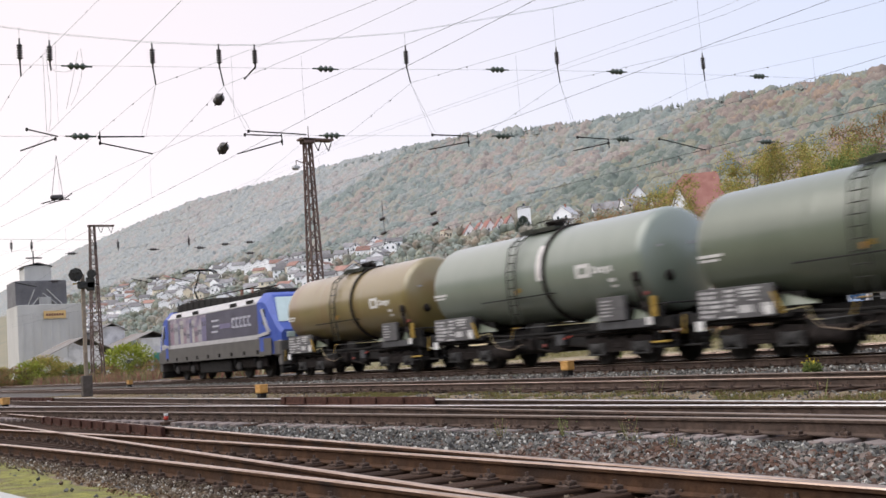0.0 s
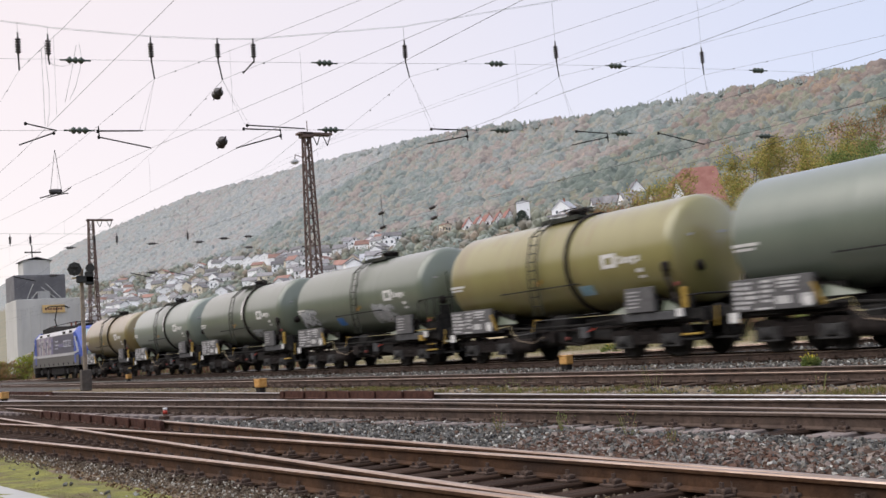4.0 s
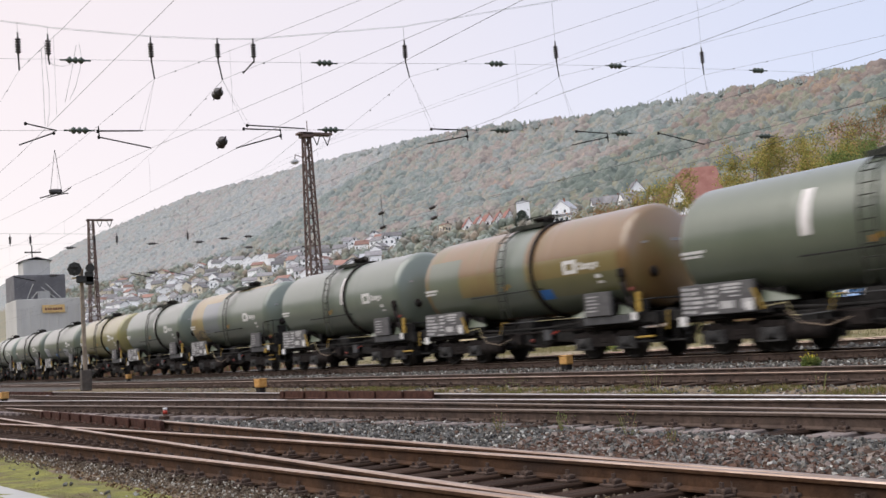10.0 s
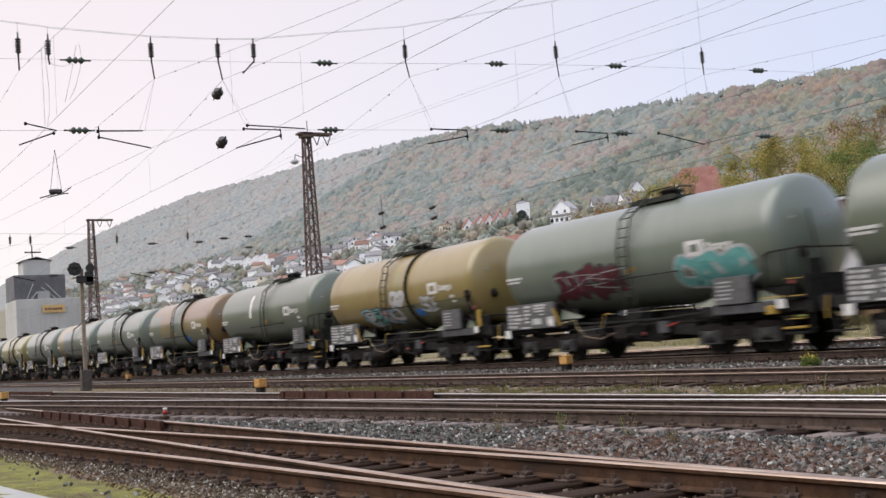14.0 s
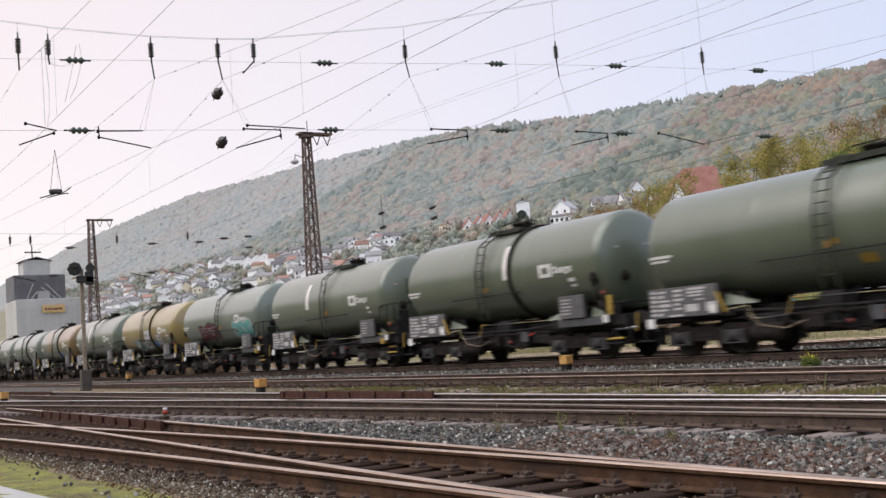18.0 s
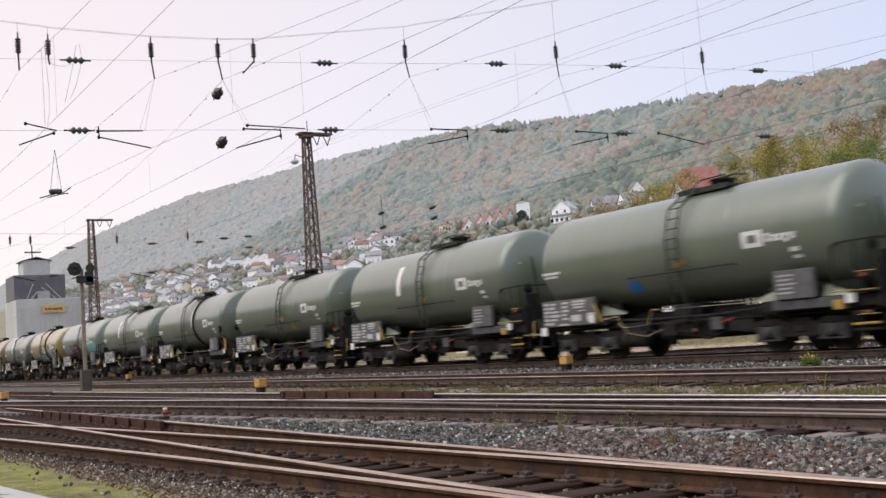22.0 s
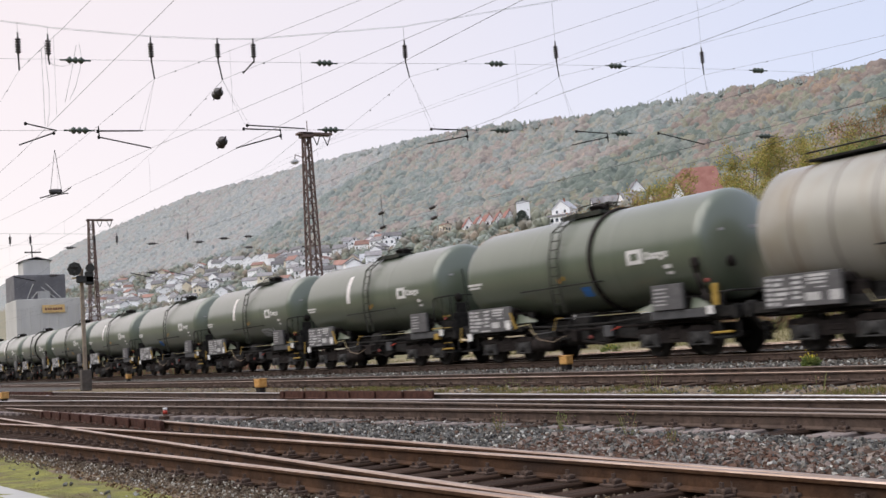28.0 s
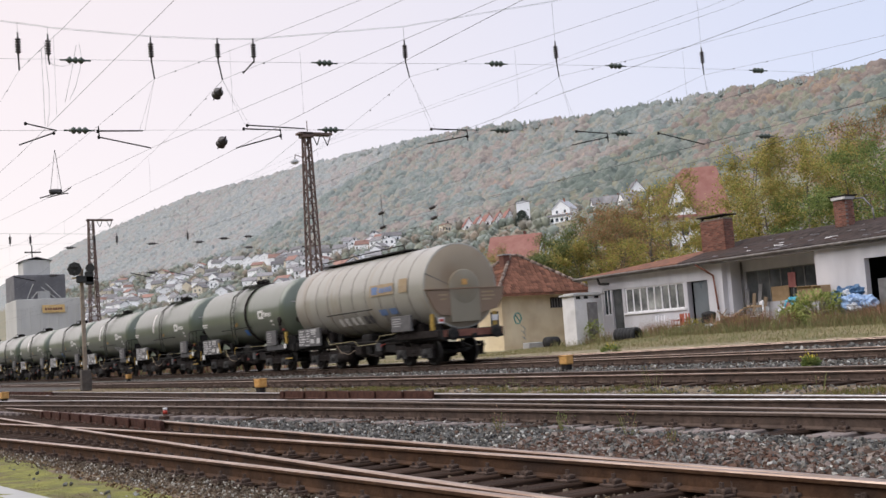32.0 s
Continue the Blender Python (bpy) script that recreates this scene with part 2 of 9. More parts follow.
def rod(pts, w, seg=6):
    bm = bmesh.new()
    for a, b in zip(pts, pts[1:]):
        beam(bm, a, b, w, seg=seg)
    return bm


def lathe(bm, profile, axis="x", seg=32, centre=(0, 0, 0), smooth=True, squash=1.0):
    """Turns (along, radius) points round an axis through centre."""
    rings = []
    c = Vector(centre)
    for s, r in profile:
        ring = []
        if r < 1e-5:
            p = {"x": (s, 0, 0), "y": (0, s, 0), "z": (0, 0, s)}[axis]
            ring = [bm.verts.new(c + Vector(p))]
        else:
            for i in range(seg):
                a = 2 * math.pi * i / seg
                u, v = r * math.cos(a), r * math.sin(a) * squash
                p = {"x": (s, u, v), "y": (u, s, v), "z": (u, v, s)}[axis]
                ring.append(bm.verts.new(c + Vector(p)))
        rings.append(ring)
    for a, b in zip(rings, rings[1:]):
        for i in range(seg):
            j = (i + 1) % seg
            if len(a) == 1 and len(b) == 1:
                continue
            if len(a) == 1:
                f = bm.faces.new((a[0], b[i], b[j]))
            elif len(b) == 1:
                f = bm.faces.new((a[i], a[j], b[0]))
            else:
                f = bm.faces.new((a[i], a[j], b[j], b[i]))
            f.smooth = smooth
    bmesh.ops.recalc_face_normals(bm, faces=bm.faces)
    return bm


def curve_rod(name, pts, radius, material, parent=None, label=""):
    """A thin round wire along points, as a mesh with a triangular section."""
    pts = [Vector(p) for p in pts]
    bm = bmesh.new()
    rings = []
    for i, p in enumerate(pts):
        d = (pts[min(i + 1, len(pts) - 1)] - pts[max(i - 1, 0)]).normalized()
        side = d.cross(Vector((0, 0, 1)))
        side = side.normalized() if side.length > 1e-4 else Vector((1, 0, 0))
        up = side.cross(d)
        rings.append([bm.verts.new(p + (side * math.cos(a) + up * math.sin(a)) * radius) for a in (0.5236, 2.618, 4.712)])
    for a, b in zip(rings, rings[1:]):
        for i in range(3):
            bm.faces.new((a[i], a[(i + 1) % 3], b[(i + 1) % 3], b[i])).smooth = True
    bm.faces.new(rings[0])
    bm.faces.new(rings[-1])
    return part(name, bm, material, parent, label)


# ---- ground, hill and tracks ----
def smooth(a, b, v):
    t = min(1.0, max(0.0, (v - a) / (b - a)))
    return t * t * (3 - 2 * t)


def ridge(x):
    """Height of the wooded ridge along the valley."""
    return float(np.interp(-x, (-500, 0, 355, 460, 624, 778, 1095, 1205, 1461, 1760, 2158, 2978, 4000), (91, 105, 125.3, 136.8, 153.8, 176, 202, 207, 225, 231, 236, 220, 192)))


RIDGE_Y = 500.0


def ground_z(x, y):
    """Height of the ground: yard, then the meadow, then the hill, and an added rise behind the camera."""
    z = -0.03 + 0.07 * smooth(6.0, 7.2, y) + 0.10 * smooth(16.5, 18.6, y) + 0.10 * smooth(22.5, 25, y)
    z += 0.11 * smooth(3.3, 2.2, y) if y < 3.3 else 0.0
    z += (0.26 + 0.40 * smooth(-45, -36, x)) * smooth(28, 37, y)
    # unseen rise behind the camera, added to block low sky light
    if y < -18:
        z += 46 * smooth(-18, -105, y)
    if y > 55:
        q = (y - 55) / (RIDGE_Y - 55)
        z += ridge(x) * (min(q, 1) ** 1.5 if q < 1 else 1 - 0.15 * (q - 1))
    return z


def grid_sheet(name, xs, ys, zf, material, kind="structure", label="", category="ground", rough_amp=0.0):
    verts = []
    for y in ys:
        for x in xs:
            z = zf(x, y)
            if rough_amp:
                z += rough_amp * noise.noise(Vector((x * 1.7, y * 1.7, 0)))
            verts.append((x, y, z))
    nx = len(xs)
    faces = [(j * nx + i, j * nx + i + 1, (j + 1) * nx + i + 1, (j + 1) * nx + i) for j in range(len(ys) - 1) for i in range(nx - 1)]
    me = bpy.data.meshes.new(name)
    me.from_pydata(verts, [], faces)
    for p in me.polygons:
        p.use_smooth = True
    me.materials.append(material)
    ob = new(name, me)
    return tagged(ob, label, category, kind=kind)


def steps(*spans):
    out = []
    for a, b, n in spans:
        out += [a + (b - a) * i / n for i in range(n)]
    return out + [spans[-1][1]]


YS = steps((-2500, -120, 5), (-120, -16, 20), (-16, 0, 4), (0, 2, 4), (2, 3.4, 18), (3.4, 12, 34), (12, 36, 48), (36, 56, 8))
XS = steps((-4000, -500, 8), (-500, -120, 12), (-120, -60, 20), (-60, 0, 120), (0, 60, 10), (60, 3000, 6))
ground = grid_sheet("ground", XS, YS, ground_z, M_BALLAST, label="grey crushed-stone ballast ground of the railway yard", rough_amp=0.018)
# meadow strip and mossy verge are materials on the one sheet
ground.data.materials.append(M_GRASS)
ground.data.materials.append(M_FIELD)
ground.data.materials.append(M_SOIL)
ground.data.materials.append(surf("sandy_track", (0.21, 0.165, 0.105), (0.33, 0.27, 0.185), 1.6, 0.95, 0, 0.6, bump_scale=20, c3=(0.16, 0.15, 0.07), big=0.4))
for p in ground.data.polygons:
    c = p.center
    wob = 0.35 * noise.noise(Vector((c.x * 0.6, c.y * 0.6, 3)))
    if c.y < -20:
        p.material_index = 5
    elif c.y < 2.62 + wob + 0.22 * noise.noise(Vector((c.x * 2.5, c.y * 2.5, 8))):
        p.material_index = 1
    elif (c.y < 5.6 or 10.7 < c.y < 13.9 + 0.6 * wob) and -60 < c.x < 10:
        p.material_index = 3
    elif c.y > 27.0 + 2 * wob:
        p.material_index = 4 if c.y < 30.3 + 4 * wob and -75 < c.x < 10 else 2
# dark cover of the added rise, keeps reflections in the tanks dim
M_SHADE_SLOPE = surf("shading_slope", (0.05, 0.055, 0.035), (0.10, 0.095, 0.06), 0.4, 0.95, 0, 0.8, bump_scale=1.5, bump_dist=0.5)
ground.data.materials.append(M_SHADE_SLOPE)
HYS = steps((56, 200, 12), (200, 520, 24), (520, 2500, 6))
HXS = steps((-4000, -2400, 12), (-2400, 200, 70), (200, 3000, 6))
hill = grid_sheet("hillside", HXS, HYS, ground_z, M_HILL, label="long wooded hillside behind the village", category="hill")
hill.data.materials.append(M_SHADE_SLOPE)
# right end of the hill made dark to dim light on the wagon ends
for p in hill.data.polygons:
    p.material_index = int(p.center.x > -100)


RAIL_PROFILE = [(-0.062, 0.0), (0.062, 0.0), (0.062, 0.012), (0.012, 0.03), (0.010, 0.105), (0.033, 0.118), (0.035, 0.140)]
RAIL_HEAD = [(0.035, 0.140), (0.026, 0.150), (-0.026, 0.150), (-0.035, 0.140)]


def sweep(pts, prof, closed=False):
    bm = bmesh.new()
    rings = []
    for i, p in enumerate(pts):
        d = (pts[min(i + 1, len(pts) - 1)] - pts[max(i - 1, 0)]).normalized()
        side = Vector((-d.y, d.x, 0)).normalized()
        rings.append([bm.verts.new(p + side * a + Vector((0, 0, b))) for a, b in prof])
    n = len(prof)
    for a, b in zip(rings, rings[1:]):
        for i in range(n if closed else n - 1):
            j = (i + 1) % n
            bm.faces.new((a[i], b[i], b[j], a[j]))
    if closed:
        bm.faces.new(rings[0])
        bm.faces.new(rings[-1])
    bmesh.ops.recalc_face_normals(bm, faces=bm.faces)
    return bm


def rail(parent, yf, x0, x1, top, head=M_RAILTOP, step=1.5, label="", web=None):
    """One rail, its head up at the height top, following y = yf(x) from x0 to x1."""
    n = max(2, int(abs(x1 - x0) / step))
    pts = [Vector((x0 + (x1 - x0) * i / n, yf(x0 + (x1 - x0) * i / n), top - 0.15)) for i in range(n + 1)]
    left = RAIL_PROFILE + [(-a, b) for a, b in reversed(RAIL_PROFILE[2:])]
    r = part("rail", sweep(pts, left, True), web or M_RAIL, parent, label or "rusty brown steel rail")
    part("rail_head", sweep([p + Vector((0, 0, 0.0015)) for p in pts], RAIL_HEAD, True), head, r, "worn bright running surface")
    return r


def sleeper_mesh(length, w, h, bevel=0.012):
    bm = bmesh.new()
    box(bm, -w / 2, w / 2, -length / 2, length / 2, -h, 0, bevel)
    me = bpy.data.meshes.new("sleeper")
    bm.to_mesh(me)
    bm.free()
    return me


def fastening_mesh():
    """Ribbed base plate with two clamp bolts and clips, beside the rail foot."""
    bm = bmesh.new()
    box(bm, -0.08, 0.08, -0.17, 0.17, 0.0, 0.018, 0.003)
    for s in (-1, 1):
        box(bm, -0.045, 0.045, s * 0.085 - 0.03, s * 0.085 + 0.03, 0.018, 0.052, 0.008)
        beam(bm, (0.0, s * 0.098, 0.05), (0.0, s * 0.098, 0.088), 0.034, seg=6)
        beam(bm, (-0.055, s * 0.14, 0.018), (-0.055, s * 0.14, 0.045), 0.03, seg=6)
        beam(bm, (0.055, s * 0.14, 0.018), (0.055, s * 0.14, 0.045), 0.03, seg=6)
    me = bpy.data.meshes.new("fastening")
    bm.to_mesh(me)
    bm.free()
    me.materials.append(M_FASTEN)
    return me


FASTENING = fastening_mesh()


def track(name, label):
    t = new(name)
    t.empty_display_size = 0.2
    return tagged(t, label, "railway track", kind="structure")


def const(v):
    return lambda x: v


def y_b(x):
    s = max(0.0, -3.0 - x)
    return 5.34 - 0.040 * s - 0.0023 * s * s if s < 24 else 3.055 - 0.150 * (s - 24)


def y_c(x):
    return 3.90 + (0.0125 * max(0, -6 - x) if x > -26 else 0.25)


def y_a(x):
    return 5.34 + (0.006 * max(0, -8 - x) if x > -30 else 0.13)


def y_t3a(x):
    return 9.95 - 0.010 * max(0.0, -8 - x) if x > -70 else 9.33


def y_t3c(x):
    return y_t3a(x) - 1.46


def y_t3b(x):
    s = max(0.0, -6.5 - x)
    return 9.60 - 0.082 * s - 0.00085 * s * s if s < 30 else 6.375 - 0.133 * (s - 30)


def y_t3d(x):
    return y_t3b(x) - 1.44


def y_tb(x):
    s = max(0.0, x + 46)
    return 19.68 + 0.0095 * s * s if s < 22 else 24.28 + 0.30 * (s - 22)


Z1, Z3, Z2, ZT, ZB = 0.18, 0.25, 0.24, 0.35, 0.41
turnout_1 = track("track_1", "rusty turnout tracks on dark timber sleepers")
rail(turnout_1, y_a, 4, -120, Z1)
rail(turnout_1, y_c, 4, -27.5, Z1)
rail(turnout_1, y_b, -2.6, -34, Z1, step=0.8)
rail(turnout_1, lambda x: y_b(x) - 1.44, 4, -34, Z1, step=0.8)
rail(turnout_1, lambda x: y_a(x) - 1.44, -29, -120, Z1)
turnout_3 = track("track_2", "crossover tracks with polished rails on concrete sleepers")
rail(turnout_3, y_t3a, 20, -160, Z3, M_RAILTOP_SHINY, web=M_RAIL_DARK)
rail(turnout_3, y_t3c, 20, -160, Z3, M_RAILTOP_DULL, web=M_RAIL_DARK)
rail(turnout_3, y_t3b, 2, -38, Z3, M_RAILTOP_SHINY, web=M_RAIL_DARK)
rail(turnout_3, y_t3d, 2, -33, Z3, M_RAILTOP_DULL, web=M_RAIL_DARK)
track_3 = track("track_3", "rusty siding track overgrown with grass")
rail(track_3, const(14.30), 30, -220, Z2, step=6, web=M_RAIL_DARK)
rail(track_3, const(15.75), 30, -220, Z2, M_RAILTOP_DULL, step=6, web=M_RAIL_DARK)
main_track = track("track_4", "main line track under the passing train")
rail(main_track, const(19.66), 120, -420, ZT, M_RAILTOP, step=10, web=M_RAIL_DARK)
rail(main_track, const(21.12), 120, -420, ZT, M_RAILTOP, step=10, web=M_RAIL_DARK)
branch = track("track_5", "branching siding behind the main line")
rail(branch, y_tb, 20, -45, ZB, step=2, web=M_RAIL_DARK)
rail(branch, lambda x: y_tb(x) + 1.45, 20, -45, ZB, step=2, web=M_RAIL_DARK)

# check rails with spacer blocks, opposite the crossings
for tr, yf, xa, xb, top in ((turnout_1, y_a, -17.6, -27.0, Z1), (turnout_3, y_t3a, -16.6, -23.0, Z3 + 0.035), (turnout_3, y_t3a, -46, -58, Z3)):
    off = -0.10
    g = part("check_rail", sweep([Vector((x, yf(x) + off, top - 0.15)) for x in np.linspace(xa, xb, 12)],
                                 [(-0.05, 0), (0.05, 0), (0.05, 0.02), (0.02, 0.03), (0.02, 0.165), (-0.03, 0.165), (-0.03, 0.03), (-0.05, 0.02)], True), M_CHECK, tr, "rust-red check rail")
    for x in np.linspace(xa, xb, int(abs(xb - xa) / 0.8)):
        part("spacer_block", boxes((x - 0.09, x + 0.09, yf(x) + off - 0.07, yf(x) + off - 0.03, top - 0.15, top + 0.012), bevel=0.01), M_CHECK, g)



# ---- the train ----
SPEED0, BRAKE, PITCH, TRAIN_Y = 9.235, 0.04684, 12.447, 20.39


def train_x(t):
    return -43.965 - SPEED0 * t + BRAKE * t * t


R_TANK, ZC_TANK, HALF = 1.40, 2.71, 5.56


def tank_shell(x0, x1, a0, a1, r, n=10, m=2, thick=0.006):
    """A curved patch on the tank's side: x from x0 to x1, from angle a0 to a1 (degrees, 0 = level on the near side, up positive)."""
    bm = bmesh.new()
    rows_v = []
    n = max(n, math.ceil((a1 - a0) / 5))
    for i in range(n + 1):
        a = radians(a0 + (a1 - a0) * i / n)
        rows_v.append([bm.verts.new((x0 + (x1 - x0) * j / m, -math.cos(a) * r, ZC_TANK + math.sin(a) * r)) for j in range(m + 1)])
    for a, b in zip(rows_v, rows_v[1:]):
        for j in range(m):
            bm.faces.new((a[j], a[j + 1], b[j + 1], b[j])).smooth = True
    bmesh.ops.recalc_face_normals(bm, faces=bm.faces)
    return bm


def deg_at(z):
    return math.degrees(math.asin(max(-1, min(1, (z - ZC_TANK) / R_TANK))))


def shells(rects, lift=0.006):
    """Several curved rectangles (x0, x1, z0, z1) on the near side of the tank, in one mesh."""
    bm = bmesh.new()
    for x0, x1, z0, z1 in rects:
        rows_v = []
        n = max(1, int(abs(z1 - z0) / 0.12))
        for i in range(n + 1):
            a = radians(deg_at(z0) + (deg_at(z1) - deg_at(z0)) * i / n)
            rows_v.append([bm.verts.new((x, -math.cos(a) * (R_TANK + lift), ZC_TANK + math.sin(a) * (R_TANK + lift))) for x in (x0, x1)])
        for a, b in zip(rows_v, rows_v[1:]):
            bm.faces.new((a[0], a[1], b[1], b[0])).smooth = True
    return bm


def patch(name, x0, x1, z0, z1, material, parent, label="", lift=0.006):
    return part(name, tank_shell(x0, x1, deg_at(z0), deg_at(z1), R_TANK + lift), material, parent, label)


def tank_mesh():
    bm = bmesh.new()
    # shallow spherical cap, tight knuckle, then the straight shell with two weld seams
    r_cap, r_knuckle = 2 * R_TANK, 0.23 * R_TANK
    turn = math.asin((R_TANK - r_knuckle) / (r_cap - r_knuckle))
    depth = r_cap - (r_cap - r_knuckle) * math.cos(turn)
    end = [(r_cap * (1 - math.cos(turn * i / 8)), r_cap * math.sin(turn * i / 8)) for i in range(9)]
    for i in range(1, 8):
        q = turn + (math.pi / 2 - turn) * i / 7
        end.append((depth - r_knuckle * math.cos(q), R_TANK - r_knuckle + r_knuckle * math.sin(q)))
    end += [(depth + 0.03, R_TANK), (depth + 0.2, R_TANK)]
    prof = [(-HALF + x, r) for x, r in end]
    for x in (-1.75, 1.95):
        prof += [(x - 0.2, R_TANK), (x - 0.04, R_TANK), (x - 0.02, R_TANK + 0.003), (x + 0.02, R_TANK + 0.003), (x + 0.04, R_TANK), (x + 0.2, R_TANK)]
    prof += [(HALF - x, r) for x, r in reversed(end)]
    lathe(bm, prof, "x", 48, (0, 0, ZC_TANK))
    me = bpy.data.meshes.new("tank")
    bm.to_mesh(me)
    bm.free()
    me.materials.append(P_GREEN)
    return me


M_AXLEBOX = surf("axlebox_dust", (0.038, 0.037, 0.036), (0.075, 0.072, 0.071), 6, 0.8, 0, 0.2, spec=0.15)


def add_bogie(parent, cx):
    b = part("bogie", boxes((cx - 0.25, cx + 0.25, -1.0, 1.0, 0.52, 0.78), (cx - 1.25, cx + 1.25, -0.06, 0.06, 0.5, 0.6), bevel=0.02), M_BOGIE, parent, "grimy black two-axle bogie")
    for s in (-1, 1):
        bm = bmesh.new()
        y = s * 1.0
        # goose-necked side frame, arched over the axleboxes and deep at the bolster
        upper = [(-1.40, 0.60), (-1.32, 0.74), (-0.66, 0.77), (-0.48, 0.68), (0.48, 0.68), (0.66, 0.77), (1.32, 0.74), (1.40, 0.60)]
        lower = [(-1.36, 0.54), (-1.25, 0.62), (-0.66, 0.62), (-0.50, 0.36), (0.50, 0.36), (0.66, 0.62), (1.25, 0.62), (1.36, 0.54)]
        for i in range(7):
            q = [(upper[i], lower[i]), (upper[i + 1], lower[i + 1])]
            v = [[bm.verts.new((cx + p[0], y + k, p[1])) for p in (q[0][0], q[1][0], q[1][1], q[0][1])] for k in (-0.05, 0.05)]
            bm.faces.new(v[0])
            bm.faces.new(v[1][::-1])
            for j in range(4):
                bm.faces.new((v[0][j], v[1][j], v[1][(j + 1) % 4], v[0][(j + 1) % 4]))
        for dx in (-0.9, 0.9):
            for k in (-0.40, 0.34):
                box(bm, cx + dx + k, cx + dx + k + 0.06, y - 0.06, y + 0.07, 0.30, 0.64, 0.01)
        box(bm, cx - 0.22, cx + 0.22, y - 0.07, y + 0.09, 0.44, 0.60, 0.03)
        bmesh.ops.recalc_face_normals(bm, faces=bm.faces)
        part("side_frame", bm, M_BOGIE, b)
        for dx in (-0.9, 0.9):
            bm = bmesh.new()
            lathe(bm, [(s * 1.0, 0.0), (s * 1.0, 0.125), (s * 1.13, 0.125), (s * 1.14, 0.105), (s * 1.16, 0.10), (s * 1.165, 0.0)], "y", 12, (cx + dx, 0, 0.46))
            box(bm, cx + dx - 0.19, cx + dx + 0.19, s * 0.96, s * 1.1, 0.34, 0.60, 0.02)
            part("axlebox", bm, M_AXLEBOX, b, "dusty grey axlebox")
            bm = bmesh.new()
            for k in (-0.27, 0.27):
                lathe(bm, [(0.30, 0.0), (0.30, 0.10)] + [(0.33 + 0.035 * i, 0.10 - 0.022 * (i % 2)) for i in range(8)] + [(0.61, 0.10), (0.61, 0.0)], "z", 8, (cx + dx + k, y + s * 0.03, 0.0))
            box(bm, cx + dx - 0.38, cx + dx + 0.38, y + s * 0.03 - 0.09, y + s * 0.03 + 0.09, 0.27, 0.31, 0.01)
            part("spring_set", bm, M_AXLEBOX, b)
    for dx in (-0.9, 0.9):
        for s in (-1, 1):
            part("brake_block", boxes((cx + dx * 0.42 - 0.05, cx + dx * 0.42 + 0.05, s * 0.75 - 0.07, s * 0.75 + 0.07, 0.25, 0.6), bevel=0.01), M_BOGIE, b)
    return b


def wheelset_mesh():
    bm = bmesh.new()
    for s in (-1, 1):
        lathe(bm, [(s * 0.68, 0.0), (s * 0.68, 0.40), (s * 0.665, 0.485), (s * 0.70, 0.49), (s * 0.715, 0.46), (s * 0.80, 0.452), (s * 0.805, 0.40), (s * 0.765, 0.37), (s * 0.745, 0.17), (s * 0.80, 0.12), (s * 0.80, 0.0)], "y", 28, (0, 0, 0))
    lathe(bm, [(-1.1, 0.0), (-1.1, 0.065), (-0.8, 0.085), (0.8, 0.085), (1.1, 0.065), (1.1, 0.0)], "y", 10)
    me = bpy.data.meshes.new("wheelset")
    bm.to_mesh(me)
    bm.free()
    me.materials.append(M_WHEEL)
    return me


WHEELSET = wheelset_mesh()
TANK = tank_mesh()


M_LADDER = surf("ladder_grime", (0.03, 0.032, 0.026), (0.06, 0.062, 0.05), 8, 0.75, 0.1, 0.2, spec=0.2)
M_STENCIL = surf("dusty_white_stencil", (0.40, 0.39, 0.385), (0.58, 0.57, 0.56), 9, 0.7, 0, 0.0)
M_FAINT = surf("faint_marking", (0.30, 0.29, 0.29), (0.42, 0.41, 0.40), 7, 0.7, 0, 0.0)


def placard(parent, x0, x1, z0, z1, y, light_rows, ink=None):
    """A grey notice board with rows of unreadable white lettering as bars."""
    p = part("notice_board", boxes((x0, x1, y, y + 0.10, z0, z1), bevel=0.01), M_PLATE, parent, "grey board with rows of small white markings")
    h, wd = z1 - z0, x1 - x0
    bars = []
    if wd > 1.6:
        # four columns of small lettering, two white squares at the foot
        for i in range(light_rows + 2):
            zz = 0.88 - 0.15 * i
            bars.append((0.03, (0.11, 0.10, 0.12, 0.09)[i % 4], zz, 0.045))
            bars.append((0.14, (0.26, 0.23, 0.32, 0.33, 0.28, 0.2)[i % 6], zz - 0.01, 0.035 + 0.015 * (i % 2)))
            if i < 5:
                bars.append((0.38, (0.52, 0.5, 0.52, 0.47, 0.5)[i % 5], zz, 0.04))
        bars += [(0.58, 0.84, 0.90, 0.04), (0.58, 0.82, 0.79, 0.035), (0.59, 0.8, 0.68, 0.03), (0.70, 0.82, 0.54, 0.02), (0.55, 0.73, 0.28, 0.12), (0.85, 0.99, 0.28, 0.15), (0.3, 0.5, 0.06, 0.03)]
    else:
        for i in range(light_rows + 1):
            bars.append((0.08, (0.5, 0.46, 0.54, 0.44, 0.48)[i % 5], 0.82 - 0.15 * i, 0.03))
    columns = {}
    for a, b, zz, hh in bars:
        columns.setdefault(a, []).append((x0 + a * wd, x0 + b * wd, y - 0.004, y, z0 + (zz - hh) * h, z0 + (zz + hh) * h))
    for rows in columns.values():
        part("marking", boxes(*rows), ink or M_STENCIL, p)
    return p


